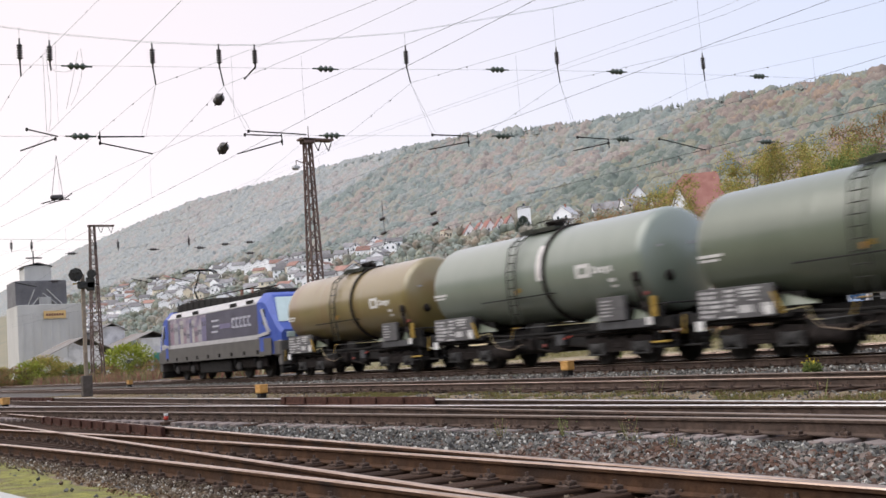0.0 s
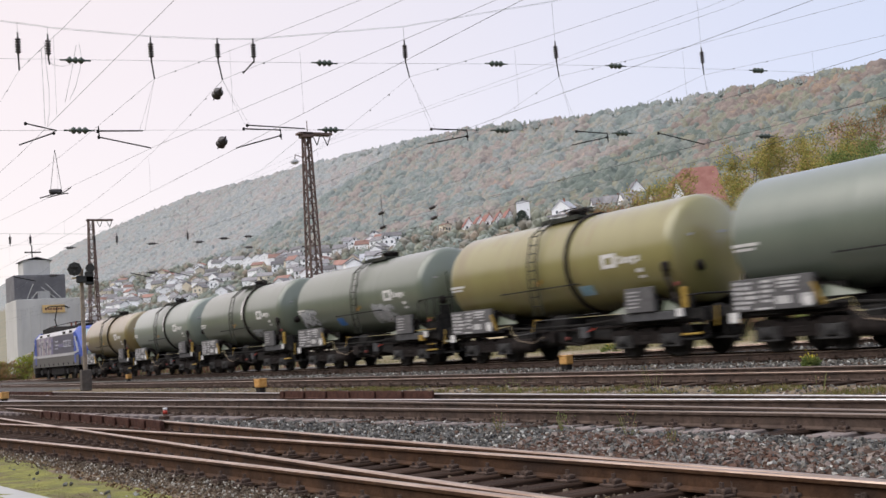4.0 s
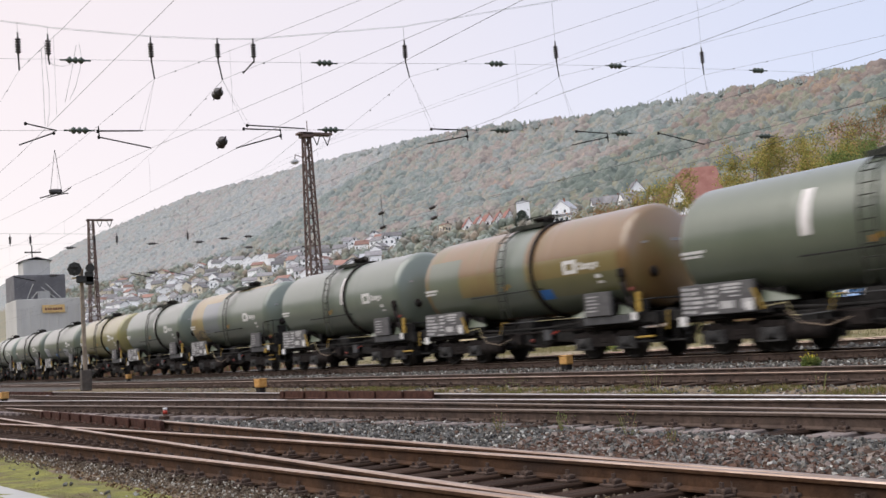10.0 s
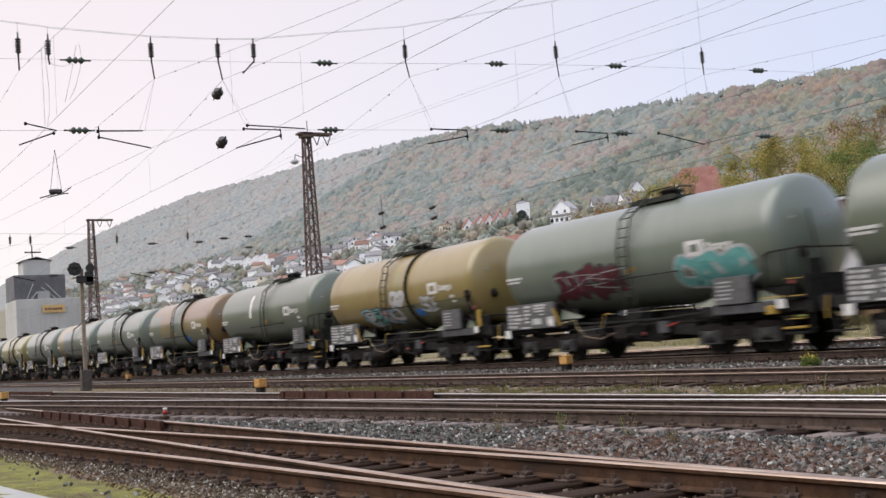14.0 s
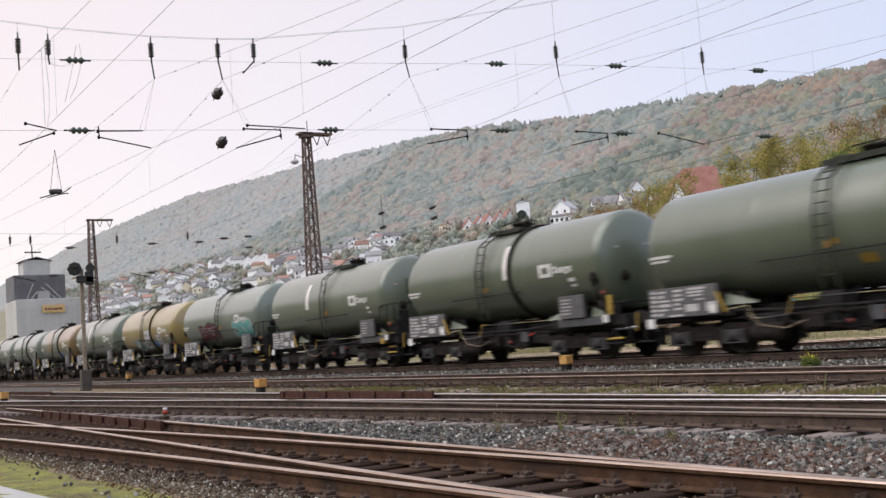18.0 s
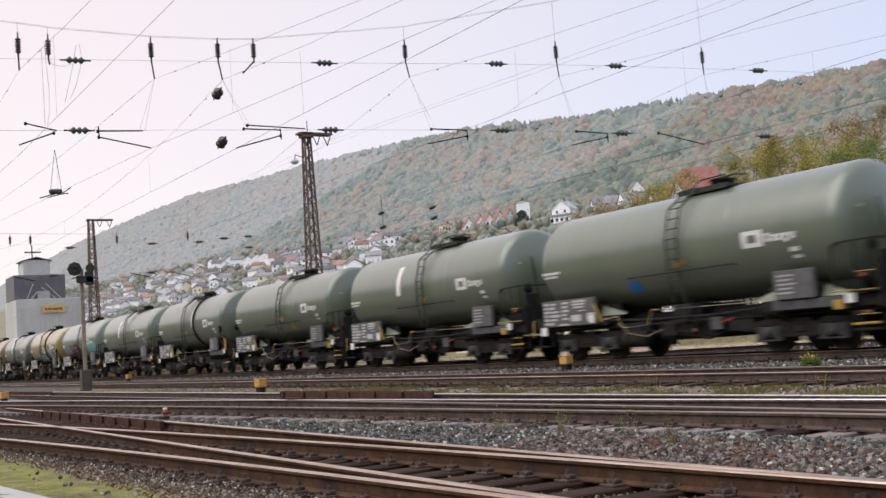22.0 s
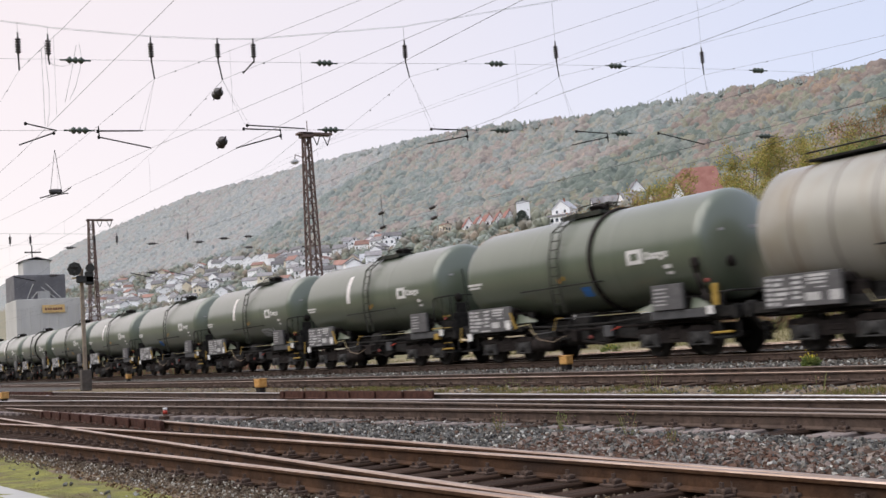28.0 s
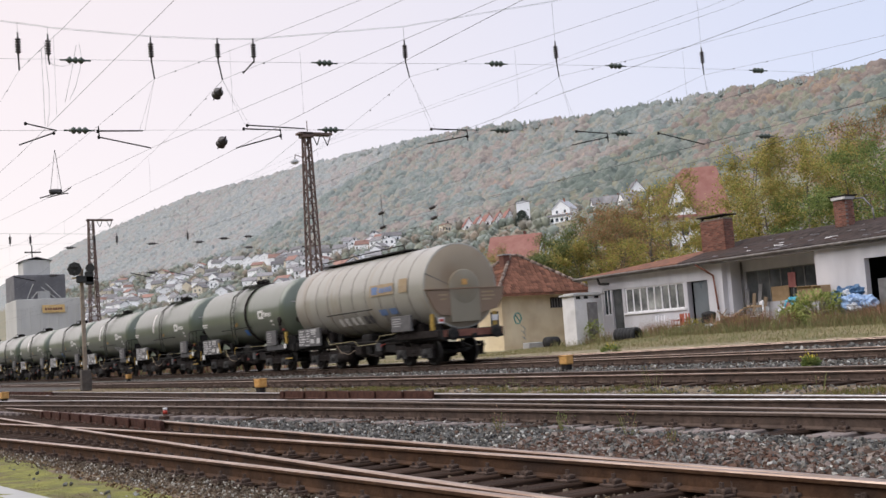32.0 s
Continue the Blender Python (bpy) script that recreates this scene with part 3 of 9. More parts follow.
def buffers(parent, xe):
    for e in (-1, 1):
        for s in (-1, 1):
            bm = bmesh.new()
            lathe(bm, [(e * (xe - 0.62), 0.0), (e * (xe - 0.62), 0.14), (e * (xe - 0.3), 0.13), (e * (xe - 0.3), 0.09), (e * (xe - 0.06), 0.09), (e * (xe - 0.06), 0.0)], "x", 14, (0, s * 0.875, 1.04))
            b = part("buffer", bm, M_BLACKSTEEL, parent)
            bm = bmesh.new()
            lathe(bm, [(e * (xe - 0.06), 0.0), (e * (xe - 0.06), 0.22), (e * (xe - 0.02), 0.22), (e * xe, 0.12), (e * xe, 0.0)], "x", 18, (0, s * 0.875, 1.04))
            part("buffer_plate", bm, M_BLACKSTEEL, b)
        bm = bmesh.new()
        beam(bm, (e * (xe - 0.6), 0, 1.02), (e * (xe + 0.02), 0, 0.98), 0.09, seg=6)
        box(bm, e * (xe - 0.1) - 0.09, e * (xe - 0.1) + 0.09, -0.07, 0.07, 0.88, 1.0, 0.02)
        part("coupling", bm, M_BLACKSTEEL, parent)
        part("brake_hose", rod([(e * (xe - 0.55), -0.35, 0.95), (e * (xe - 0.3), -0.36, 0.62), (e * (xe - 0.1), -0.3, 0.46), (e * xe, -0.2, 0.6)], 0.055), M_BLACKSTEEL, parent)
        part("brake_hose", rod([(e * (xe - 0.5), -0.35, 0.95), (e * (xe - 0.25), -0.37, 0.7), (e * (xe - 0.02), -0.3, 0.62)], 0.05, 6), M_BLACKSTEEL, parent)


M_HOSE = surf("hose_tan", (0.16, 0.10, 0.06), (0.30, 0.24, 0.18), 9, 0.8, 0, 0.1)


M_DULLRED = surf("dull_red", (0.16, 0.03, 0.025), (0.24, 0.06, 0.045), 6, 0.8, 0, 0.1)


def underframe(w, half):
    """Sole bars, head stocks and brake gear between the bogies."""
    for s in (-1, 1):
        part("sole_bar", boxes((-half, -2.7, s * 1.12 - 0.04, s * 1.12 + 0.04, 0.93, 1.17), bevel=0.008), M_BLACKSTEEL, w)
        part("sole_bar", boxes((2.7, half, s * 1.12 - 0.04, s * 1.12 + 0.04, 0.93, 1.17), bevel=0.008), M_BLACKSTEEL, w)
        part("side_tie", rod([(-2.7, s * 1.1, 1.05), (-1.2, s * 1.0, 0.98), (1.2, s * 1.0, 0.98), (2.7, s * 1.1, 1.05)], 0.07), M_BLACKSTEEL, w)
        part("headstock", boxes((s * half - 0.06, s * half + 0.06, -1.25, 1.25, 0.86, 1.2), bevel=0.015), M_BLACKSTEEL, w)
        part("saddle", boxes((s * 3.65 - 0.75, s * 3.65 + 0.75, -1.05, 1.05, 1.12, 1.5), (s * 3.65 - 0.5, s * 3.65 + 0.5, -1.18, 1.18, 1.4, 1.66), bevel=0.06), M_BOGIE, w, "grimy saddle under the tank")
    # dark slabs added below the tank to block the view and darken the gap
    for s in (-1, 1):
        part("tank_bearer", boxes((-5.2, -2.6, s * 0.72 - 0.05, s * 0.72 + 0.05, 0.9, 1.5)), M_BLACKSTEEL, w)
        part("tank_bearer", boxes((2.6, 5.2, s * 0.72 - 0.05, s * 0.72 + 0.05, 0.9, 1.5)), M_BLACKSTEEL, w)
    part("centre_sill", boxes((-half, half, -0.25, 0.25, 0.88, 1.16)), M_BLACKSTEEL, w)
    bm = bmesh.new()
    lathe(bm, [(-0.9, 0.0), (-0.88, 0.16), (-0.82, 0.2), (-0.1, 0.2), (-0.04, 0.16), (-0.02, 0.0)], "x", 16, (-0.6, -0.55, 0.68))
    part("air_tank", bm, M_BOGIE, w)
    bm = bmesh.new()
    lathe(bm, [(0.0, 0.0), (0.0, 0.17), (0.5, 0.17), (0.52, 0.1), (0.8, 0.05), (0.8, 0.0)], "x", 14, (0.3, -0.5, 0.66))
    part("brake_cylinder", bm, M_BOGIE, w)
    part("brake_rod", rod([(-2.5, -0.75, 0.72), (-0.4, -0.75, 0.62), (1.6, -0.75, 0.66), (2.5, -0.75, 0.74)], 0.05), M_BOGIE, w)
    part("outlet_pipe", rod([(-0.3, 0, 1.35), (-0.3, -0.3, 0.85), (-0.3, -1.2, 0.72)], 0.16, 10), M_BOGIE, w)
    part("valve_box", boxes((-0.55, -0.05, -1.22, -0.98, 0.52, 0.86), bevel=0.03), M_BOGIE, w)
    part("equipment_box", boxes((-2.3, -1.5, -1.05, -0.6, 0.5, 0.93), bevel=0.03), M_BLACKSTEEL, w)
    part("equipment_box", boxes((1.5, 2.3, -1.0, -0.5, 0.55, 0.93), bevel=0.03), M_BLACKSTEEL, w)
    for x in (-1.3, 1.0):
        part("cross_member", boxes((x, x + 0.15, -1.1, 1.1, 0.7, 0.95)), M_BLACKSTEEL, w)
    # dark block added to fill the gap where pipe clutter hangs
    part("discharge_housing", boxes((-1.05, 0.95, -0.85, 0.85, 0.42, 0.92), (-0.4, 0.3, -1.0, 1.0, 0.5, 1.3), bevel=0.08), M_BLACKSTEEL, w)
    part("brake_rigging", rod([(-2.9, -0.95, 0.5), (-1.6, -1.0, 0.44), (-1.2, -1.0, 0.7), (0.9, -1.0, 0.42), (1.5, -0.98, 0.6), (2.9, -0.95, 0.5)], 0.07), M_BOGIE, w)
    part("hose", rod([(-2.2, -1.2, 0.95), (-1.8, -1.22, 0.66), (-1.1, -1.22, 0.56), (-0.5, -1.22, 0.72)], 0.028), M_HOSE, w, "pale looped hose")
    part("side_tank", lathe(bmesh.new(), [(-0.55, 0.0), (-0.53, 0.2), (-0.46, 0.24), (0.46, 0.24), (0.53, 0.2), (0.55, 0.0)], "x", 14, (2.0, 0.6, 0.66)), M_BLACKSTEEL, w)
    bm = bmesh.new()
    lathe(bm, [(-0.5, 0.0), (-0.48, 0.17), (-0.42, 0.21), (0.42, 0.21), (0.48, 0.17), (0.5, 0.0)], "x", 16, (-1.75, -1.0, 0.50))
    part("brake_reservoir", bm, M_BOGIE, w)
    part("pipe_run", rod([(-5.8, -1.0, 0.86), (5.8, -1.0, 0.86)], 0.06), M_BOGIE, w)
    part("brake_changeover", boxes((1.15, 1.5, -1.2, -1.1, 0.62, 0.92), bevel=0.01), M_GREYSTEEL, w)
    part("release_handle", rod([(1.5, -1.18, 0.78), (1.85, -1.2, 0.86)], 0.035), M_RED, w, "small red handle")


def wagon_base(kind):
    """A four-axle tank wagon. kind R: two ladders' ring band and pipe ring; kind P: brake platform with railing on the rear end."""
    w = thing("tank_wagon", pose(0, 0, 0), "green four-axle tank wagon with ladder and white markings", "tank wagon", "tank wagons of the train")
    ob = mesh_part("tank", TANK, None, w, "long cylindrical tank with dished ends")
    underframe(w, 6.0)
    buffers(w, PITCH / 2)
    for cx in (-3.72, 3.72):
        add_bogie(w, cx)
    for cx in (-3.72, 3.72):
        for dx in (-0.9, 0.9):
            mesh_part("wheelset", WHEELSET, None, w, "", Matrix.Translation((cx + dx, 0, 0.455)))
    placard(w, -5.35, -3.0, 0.98, 1.72, -1.33, 4)
    placard(w, 3.35, 4.45, 1.18, 1.82, -1.36, 4, M_FAINT)
    part("grey_panel", boxes((3.2, 5.2, -1.3, -1.22, 0.95, 1.16), bevel=0.01), M_GREYSTEEL, w)
    part("white_board", boxes((5.2, 5.42, -1.33, -1.30, 1.0, 1.2)), M_WHITE, w)
    part("white_board", boxes((-3.25, -3.03, -1.35, -1.33, 1.02, 1.22)), M_WHITE, w)
    part("corner_marker", boxes((-5.46, -5.2, -1.36, -1.33, 0.74, 0.98)), M_WHITE, w)
    part("yellow_bracket", rod([(-3.0, -1.35, 1.52), (-2.72, -1.35, 1.02)], 0.05, 4), M_YELLOW, w, "yellow slanting bracket")
    lx = -0.45 if kind == "R" else 0.35
    # ladder bowed over the tank side
    path = [(-0.62, ZC_TANK + R_TANK + 0.06), (-1.30, ZC_TANK + 0.95), (-1.50, ZC_TANK + 0.2), (-1.50, ZC_TANK - 0.55), (-1.36, 1.35)]
    ladder = part("ladder", rod([(lx - 0.2, y, z) for y, z in path], 0.038, 4), M_LADDER, w, "dark steel ladder")
    part("stringer", rod([(lx + 0.2, y, z) for y, z in path], 0.038, 4), M_LADDER, ladder)
    for a, b in zip(path, path[1:]):
        n = max(2, round(math.dist(a, b) / 0.29))
        for k in range(n):
            y, z = a[0] + (b[0] - a[0]) * k / n, a[1] + (b[1] - a[1]) * k / n
            part("rung", rod([(lx - 0.2, y, z), (lx + 0.2, y, z)], 0.028), M_LADDER, ladder)
    bm = bmesh.new()
    for sx in (-0.2, 0.2):
        beam(bm, (lx + sx, -0.75, 1.35), (lx + sx, -1.3, 0.55), 0.045)
    for z in (0.62, 0.9):
        box(bm, lx - 0.22, lx + 0.22, -1.34, -1.18, z, z + 0.03)
    part("step", bm, M_BLACKSTEEL, w, "steel foot steps")
    # platform and dome on top
    px = lx
    zt = ZC_TANK + R_TANK
    top = part("top_platform", boxes((px - 0.55, px + 1.2, -0.64, -0.60, zt - 0.08, zt + 0.05), (px - 0.55, px - 0.51, -0.6, 0.6, zt - 0.04, zt + 0.02), (px + 1.16, px + 1.2, -0.6, 0.6, zt - 0.04, zt + 0.02), bevel=0.006), M_LADDER, w, "grimy steel walkway on top of the tank")
    for k in range(2):
        part("grating", boxes((px - 0.5, px + 1.15, -0.58 + 0.62 * k, -0.1 + 0.62 * k, zt + 0.022, zt + 0.045)), M_LADDER, top)
    part("pipe_loop", rod([(px + 1.25, -0.1, zt), (px + 1.35, -0.1, zt + 0.22), (px + 0.9, -0.1, zt + 0.3), (px + 0.3, -0.1, zt + 0.2)], 0.05, 8), M_LADDER, w)
    bm = bmesh.new()
    lathe(bm, [(0.0, 0.0), (0.0, 0.30), (0.20, 0.30), (0.22, 0.34), (0.26, 0.34), (0.32, 0.12), (0.32, 0.0)], "z", 20, (px + 0.45, 0, ZC_TANK + R_TANK - 0.02))
    part("manhole_lid", bm, M_BOGIE, w)
    part("hand_rail", rod([(px - 0.3, -0.4, ZC_TANK + R_TANK + 0.05), (px + 0.1, -0.4, ZC_TANK + R_TANK + 0.26), (px + 0.9, -0.4, ZC_TANK + R_TANK + 0.28), (px + 1.25, -0.4, ZC_TANK + R_TANK + 0.06)], 0.035), M_BLACKSTEEL, w)
    part("side_rail", rod([(lx - 1.9, -1.36, 2.08), (lx + 1.9, -1.36, 2.12)], 0.035), M_BLACKSTEEL, w)
    for sx in (-1.85, 0, 1.85):
        part("rail_bracket", rod([(lx + sx, -1.22, 2.1), (lx + sx, -1.36, 2.1)], 0.03), M_BLACKSTEEL, w)
    # walk boards edged in yellow
    part("grab_iron", rod([(-2.7, -1.3, 1.08), (-2.1, -1.3, 1.13), (-1.95, -1.3, 0.84), (-1.75, -1.3, 0.82)], 0.026), M_WORN_YELLOW, w, "yellow grab iron")
    part("side_pipe", rod([(-1.75, -1.3, 0.82), (-0.9, -1.3, 0.86), (-0.75, -1.3, 1.2), (1.0, -1.3, 1.2)], 0.024), M_GREYSTEEL, w, "thin grey pipe along the underframe")
    part("grab_iron", rod([(0.9, -1.3, 1.20), (3.1, -1.3, 1.19)], 0.018), M_WORN_YELLOW, w, "yellow rail on the underframe")
    part("lever", rod([(-0.92, -1.31, 0.88), (-0.76, -1.31, 1.22), (-0.5, -1.31, 1.22)], 0.034), M_YELLOW, w, "yellow brake lever")
    part("air_valve", boxes((0.58, 0.70, -1.28, -1.18, 0.58, 0.68), bevel=0.03), M_DULLRED, w, "dull red valve cap")
    part("step_handle", rod([(5.3, -1.28, 0.55), (5.95, -1.28, 0.56)], 0.06), M_YELLOW, w, "yellow shunter's step")
    part("shunter_step", boxes((5.3, 5.95, -1.3, -1.0, 0.42, 0.46), (5.3, 5.34, -1.05, -1.0, 0.42, 0.95), (5.9, 5.95, -1.05, -1.0, 0.42, 0.95)), M_BLACKSTEEL, w)
    part("shunter_step", boxes((-5.95, -5.3, -1.3, -1.0, 0.42, 0.46), (-5.95, -5.9, -1.05, -1.0, 0.42, 0.95), (-5.35, -5.3, -1.05, -1.0, 0.42, 0.95)), M_BLACKSTEEL, w)
    part("step_handle", rod([(-5.95, -1.28, 0.72), (-5.9, -1.28, 1.2)], 0.05), M_YELLOW, w, "yellow shunter's handle")
    for x0, x1, d in ((2.5, 3.3, 0.35), (4.5, 5.25, -0.35), (-2.95, -1.9, -0.35)):
        bm = bmesh.new()
        a, b = (x0, x1) if d > 0 else (x1, x0)
        vs = [bm.verts.new(q) for q in ((a, -1.16, 1.18), (b, -1.16, 1.18), (b, -1.04, 1.46), (a, -1.16, 1.24))]
        vb = [bm.verts.new((v.co.x, v.co.y + 0.02, v.co.z)) for v in vs]
        bm.faces.new(vs)
        bm.faces.new(list(reversed(vb)))
        for i in range(4):
            bm.faces.new((vs[i], vb[i], vb[(i + 1) % 4], vs[(i + 1) % 4]))
        part("cradle_plate", bm, P_GREEN, w, "pale green cradle plate under the tank")
    # fittings and notices on the rear dished end
    bm = lathe(bmesh.new(), [(HALF - 0.35, 0.0), (HALF - 0.35, 0.11), (HALF - 0.12, 0.11), (HALF - 0.11, 0.15), (HALF - 0.08, 0.15), (HALF - 0.07, 0.0)], "x", 14, (0, -0.62, 2.25))
    part("end_flange", bm, M_BOGIE, w, "grimy flange on the tank end")
    part("end_notice", boxes((HALF - 0.24, HALF - 0.125, -0.9, -0.7, 3.0, 3.06)), M_FAINT, w)
    part("end_notice", boxes((HALF - 0.10, HALF - 0.02, 0.02, 0.28, 3.05, 3.12)), M_FAINT, w)
    # lettering as plain shapes
    ax = 2.55
    part("logo_mark", shells([(ax, ax + 0.16, 2.42, 2.80), (ax + 0.44, ax + 0.62, 2.42, 2.80), (ax + 0.16, ax + 0.44, 2.42, 2.52), (ax + 0.16, ax + 0.44, 2.70, 2.80)]), M_WHITE, w, "white square mark with a hollow centre")
    word = [(ax + 0.70 + i * 0.175, ax + 0.84 + i * 0.175, 2.50 - 0.05 * (i == 3), 2.70 if i == 0 else 2.65) for i in range(5)]
    part("logo_word", shells([q for x0, x1, z0, z1 in word for q in ((x0, x1, z0, z0 + 0.07), (x0, x1, z1 - 0.07, z1), (x0, x0 + 0.075, z0 + 0.07, z1 - 0.07))]), M_WHITE, w, "white lettering of the operator's mark")
    part("data_marking", shells([(ax + 1.32, ax + 1.58, 2.22, 2.32), (ax + 1.36, ax + 1.6, 2.07, 2.14)]), M_WHITE, w)
    part("data_marking", shells([(-5.15, -4.35, 2.46, 2.53), (-5.12, -4.5, 2.36, 2.42)]), M_WHITE, w)
    part("warning_plate", shells([(lx - 0.1, lx + 0.06, 2.2, 2.34)]), M_ORANGE, w, "small orange warning plate")
    part("warning_plate", shells([(lx + 0.12, lx + 0.28, 2.26, 2.38)]), M_YELLOW, w, "small yellow warning plate")
    return w, lx


PREP = {}


def paint(ob, material):
    ob.material_slots[0].link = "OBJECT"
    ob.material_slots[0].material = material


STROKES = (((0.9, 0.8), (0.55, 1.0), (0.12, 0.8), (0.3, 0.52), (0.75, 0.42), (0.9, 0.18), (0.5, 0.0), (0.08, 0.16)), ((0.1, 0.05), (0.05, 0.6), (0.3, 1.0), (0.75, 0.9), (0.7, 0.55), (0.25, 0.5), (0.65, 0.3), (1.0, 0.0)),
           ((0.5, 0.95), (0.1, 0.7), (0.08, 0.3), (0.45, 0.02), (0.88, 0.25), (0.9, 0.7), (0.5, 0.95)), ((0.0, 0.95), (0.2, 0.1), (0.5, 0.6), (0.8, 0.05), (1.0, 1.0)), ((0.95, 0.9), (0.15, 0.85), (0.1, 0.5), (0.7, 0.5), (0.1, 0.4), (0.15, 0.05), (1.0, 0.1)))


def tag_painting(seed, x0, x1, z0, z1, n, fills, line, parent, label, fat=0.22):
    """Spray-painted tag: bent overlapping strokes with a contrasting edge, lying on the tank skin."""
    rnd = random.Random(seed)

    def ribbon(bm, pts, w, lift):
        r = R_TANK + lift
        vs = []
        for i, (x, z) in enumerate(pts):
            (xa, za), (xb, zb) = pts[max(0, i - 1)], pts[min(len(pts) - 1, i + 1)]
            d = max(1e-4, math.hypot(xb - xa, zb - za))
            nx, nz = -(zb - za) / d * w / 2, (xb - xa) / d * w / 2
            row = []
            for e in (-1, 1):
                a = radians(deg_at(z + e * nz))
                row.append(bm.verts.new((x + e * nx, -math.cos(a) * r, ZC_TANK + math.sin(a) * r)))
            vs.append(row)
        for a, b in zip(vs, vs[1:]):
            bm.faces.new((a[0], a[1], b[1], b[0])).smooth = True

    step = (x1 - x0) / n
    for k in range(n):
        base = rnd.choice(STROKES)
        if rnd.random() < 0.5:
            base = [(pz, 1 - px) for px, pz in base]
        wd, ht, lean = step * rnd.uniform(1.3, 2.1), (z1 - z0) * rnd.uniform(0.8, 1.0), rnd.uniform(-0.15, 0.25)
        ox, oz = x0 + step * k - 0.1 * step, z0 + (z1 - z0 - ht) * rnd.random()
        key = [(ox + wd * (px + lean * (pz - 0.5) + rnd.uniform(-0.14, 0.14)), oz + ht * (pz + rnd.uniform(-0.12, 0.12))) for px, pz in base]
        pts = []
        for i in range(len(key) - 1):
            p0, p1, p2, p3 = key[max(0, i - 1)], key[i], key[i + 1], key[min(len(key) - 1, i + 2)]
            for q in range(4):
                t = q / 4
                pts.append(tuple(0.5 * (2 * b + (c - a) * t + (2 * a - 5 * b + 4 * c - d) * t * t + (3 * b - a - 3 * c + d) * t ** 3) for a, b, c, d in zip(p0, p1, p2, p3)))
        pts.append(key[-1])
        w = fat * ht * rnd.uniform(0.6, 1.5)
        if line:
            bm = bmesh.new()
            ribbon(bm, pts, w * 1.6, 0.0060 + 0.0004 * k)
            part("graffiti_edge", bm, line, parent, "outline of the " + label)
        bm = bmesh.new()
        ribbon(bm, pts, w, 0.0110 + 0.0004 * k)
        part("graffiti_stroke", bm, fills[k % len(fills)], parent, label)


M_TAG_WHITE = surf("spray_white", (0.46, 0.47, 0.48), (0.62, 0.62, 0.62), 9, 0.6, 0, 0)
M_TAG_PINK = surf("spray_pink", (0.42, 0.26, 0.27), (0.55, 0.38, 0.38), 9, 0.6, 0, 0)
M_TAG_GREY = surf("spray_grey", (0.30, 0.31, 0.32), (0.46, 0.47, 0.48), 9, 0.6, 0, 0)
M_TAG_TEAL = surf("spray_turquoise", (0.10, 0.34, 0.33), (0.20, 0.50, 0.46), 6, 0.6, 0, 0)
M_TAG_RED = surf("spray_dark_red", (0.070, 0.008, 0.014), (0.133, 0.021, 0.032), 6, 0.6, 0, 0)
M_TAG_BLUE = surf("spray_light_blue", (0.16, 0.33, 0.42), (0.35, 0.48, 0.55), 6, 0.6, 0, 0)
M_TAG_DARK = surf("spray_black", (0.03, 0.03, 0.035), (0.08, 0.08, 0.09), 6, 0.6, 0, 0)


def ring_band(parent):
    bm = bmesh.new()
    r = R_TANK
    lathe(bm, [(1.02, r), (1.02, r + 0.07), (1.14, r + 0.07), (1.14, r)], "x", 40, (0, 0, ZC_TANK))
    part("ring_band", bm, M_BOGIE, parent, "dark clamp band round the tank")
    part("vent_pipe", rod([(1.08, -0.3, ZC_TANK + r + 0.05), (0.7, -0.2, ZC_TANK + r + 0.24), (0.2, -0.1, ZC_TANK + r + 0.2)], 0.07, 8), M_BOGIE, parent)


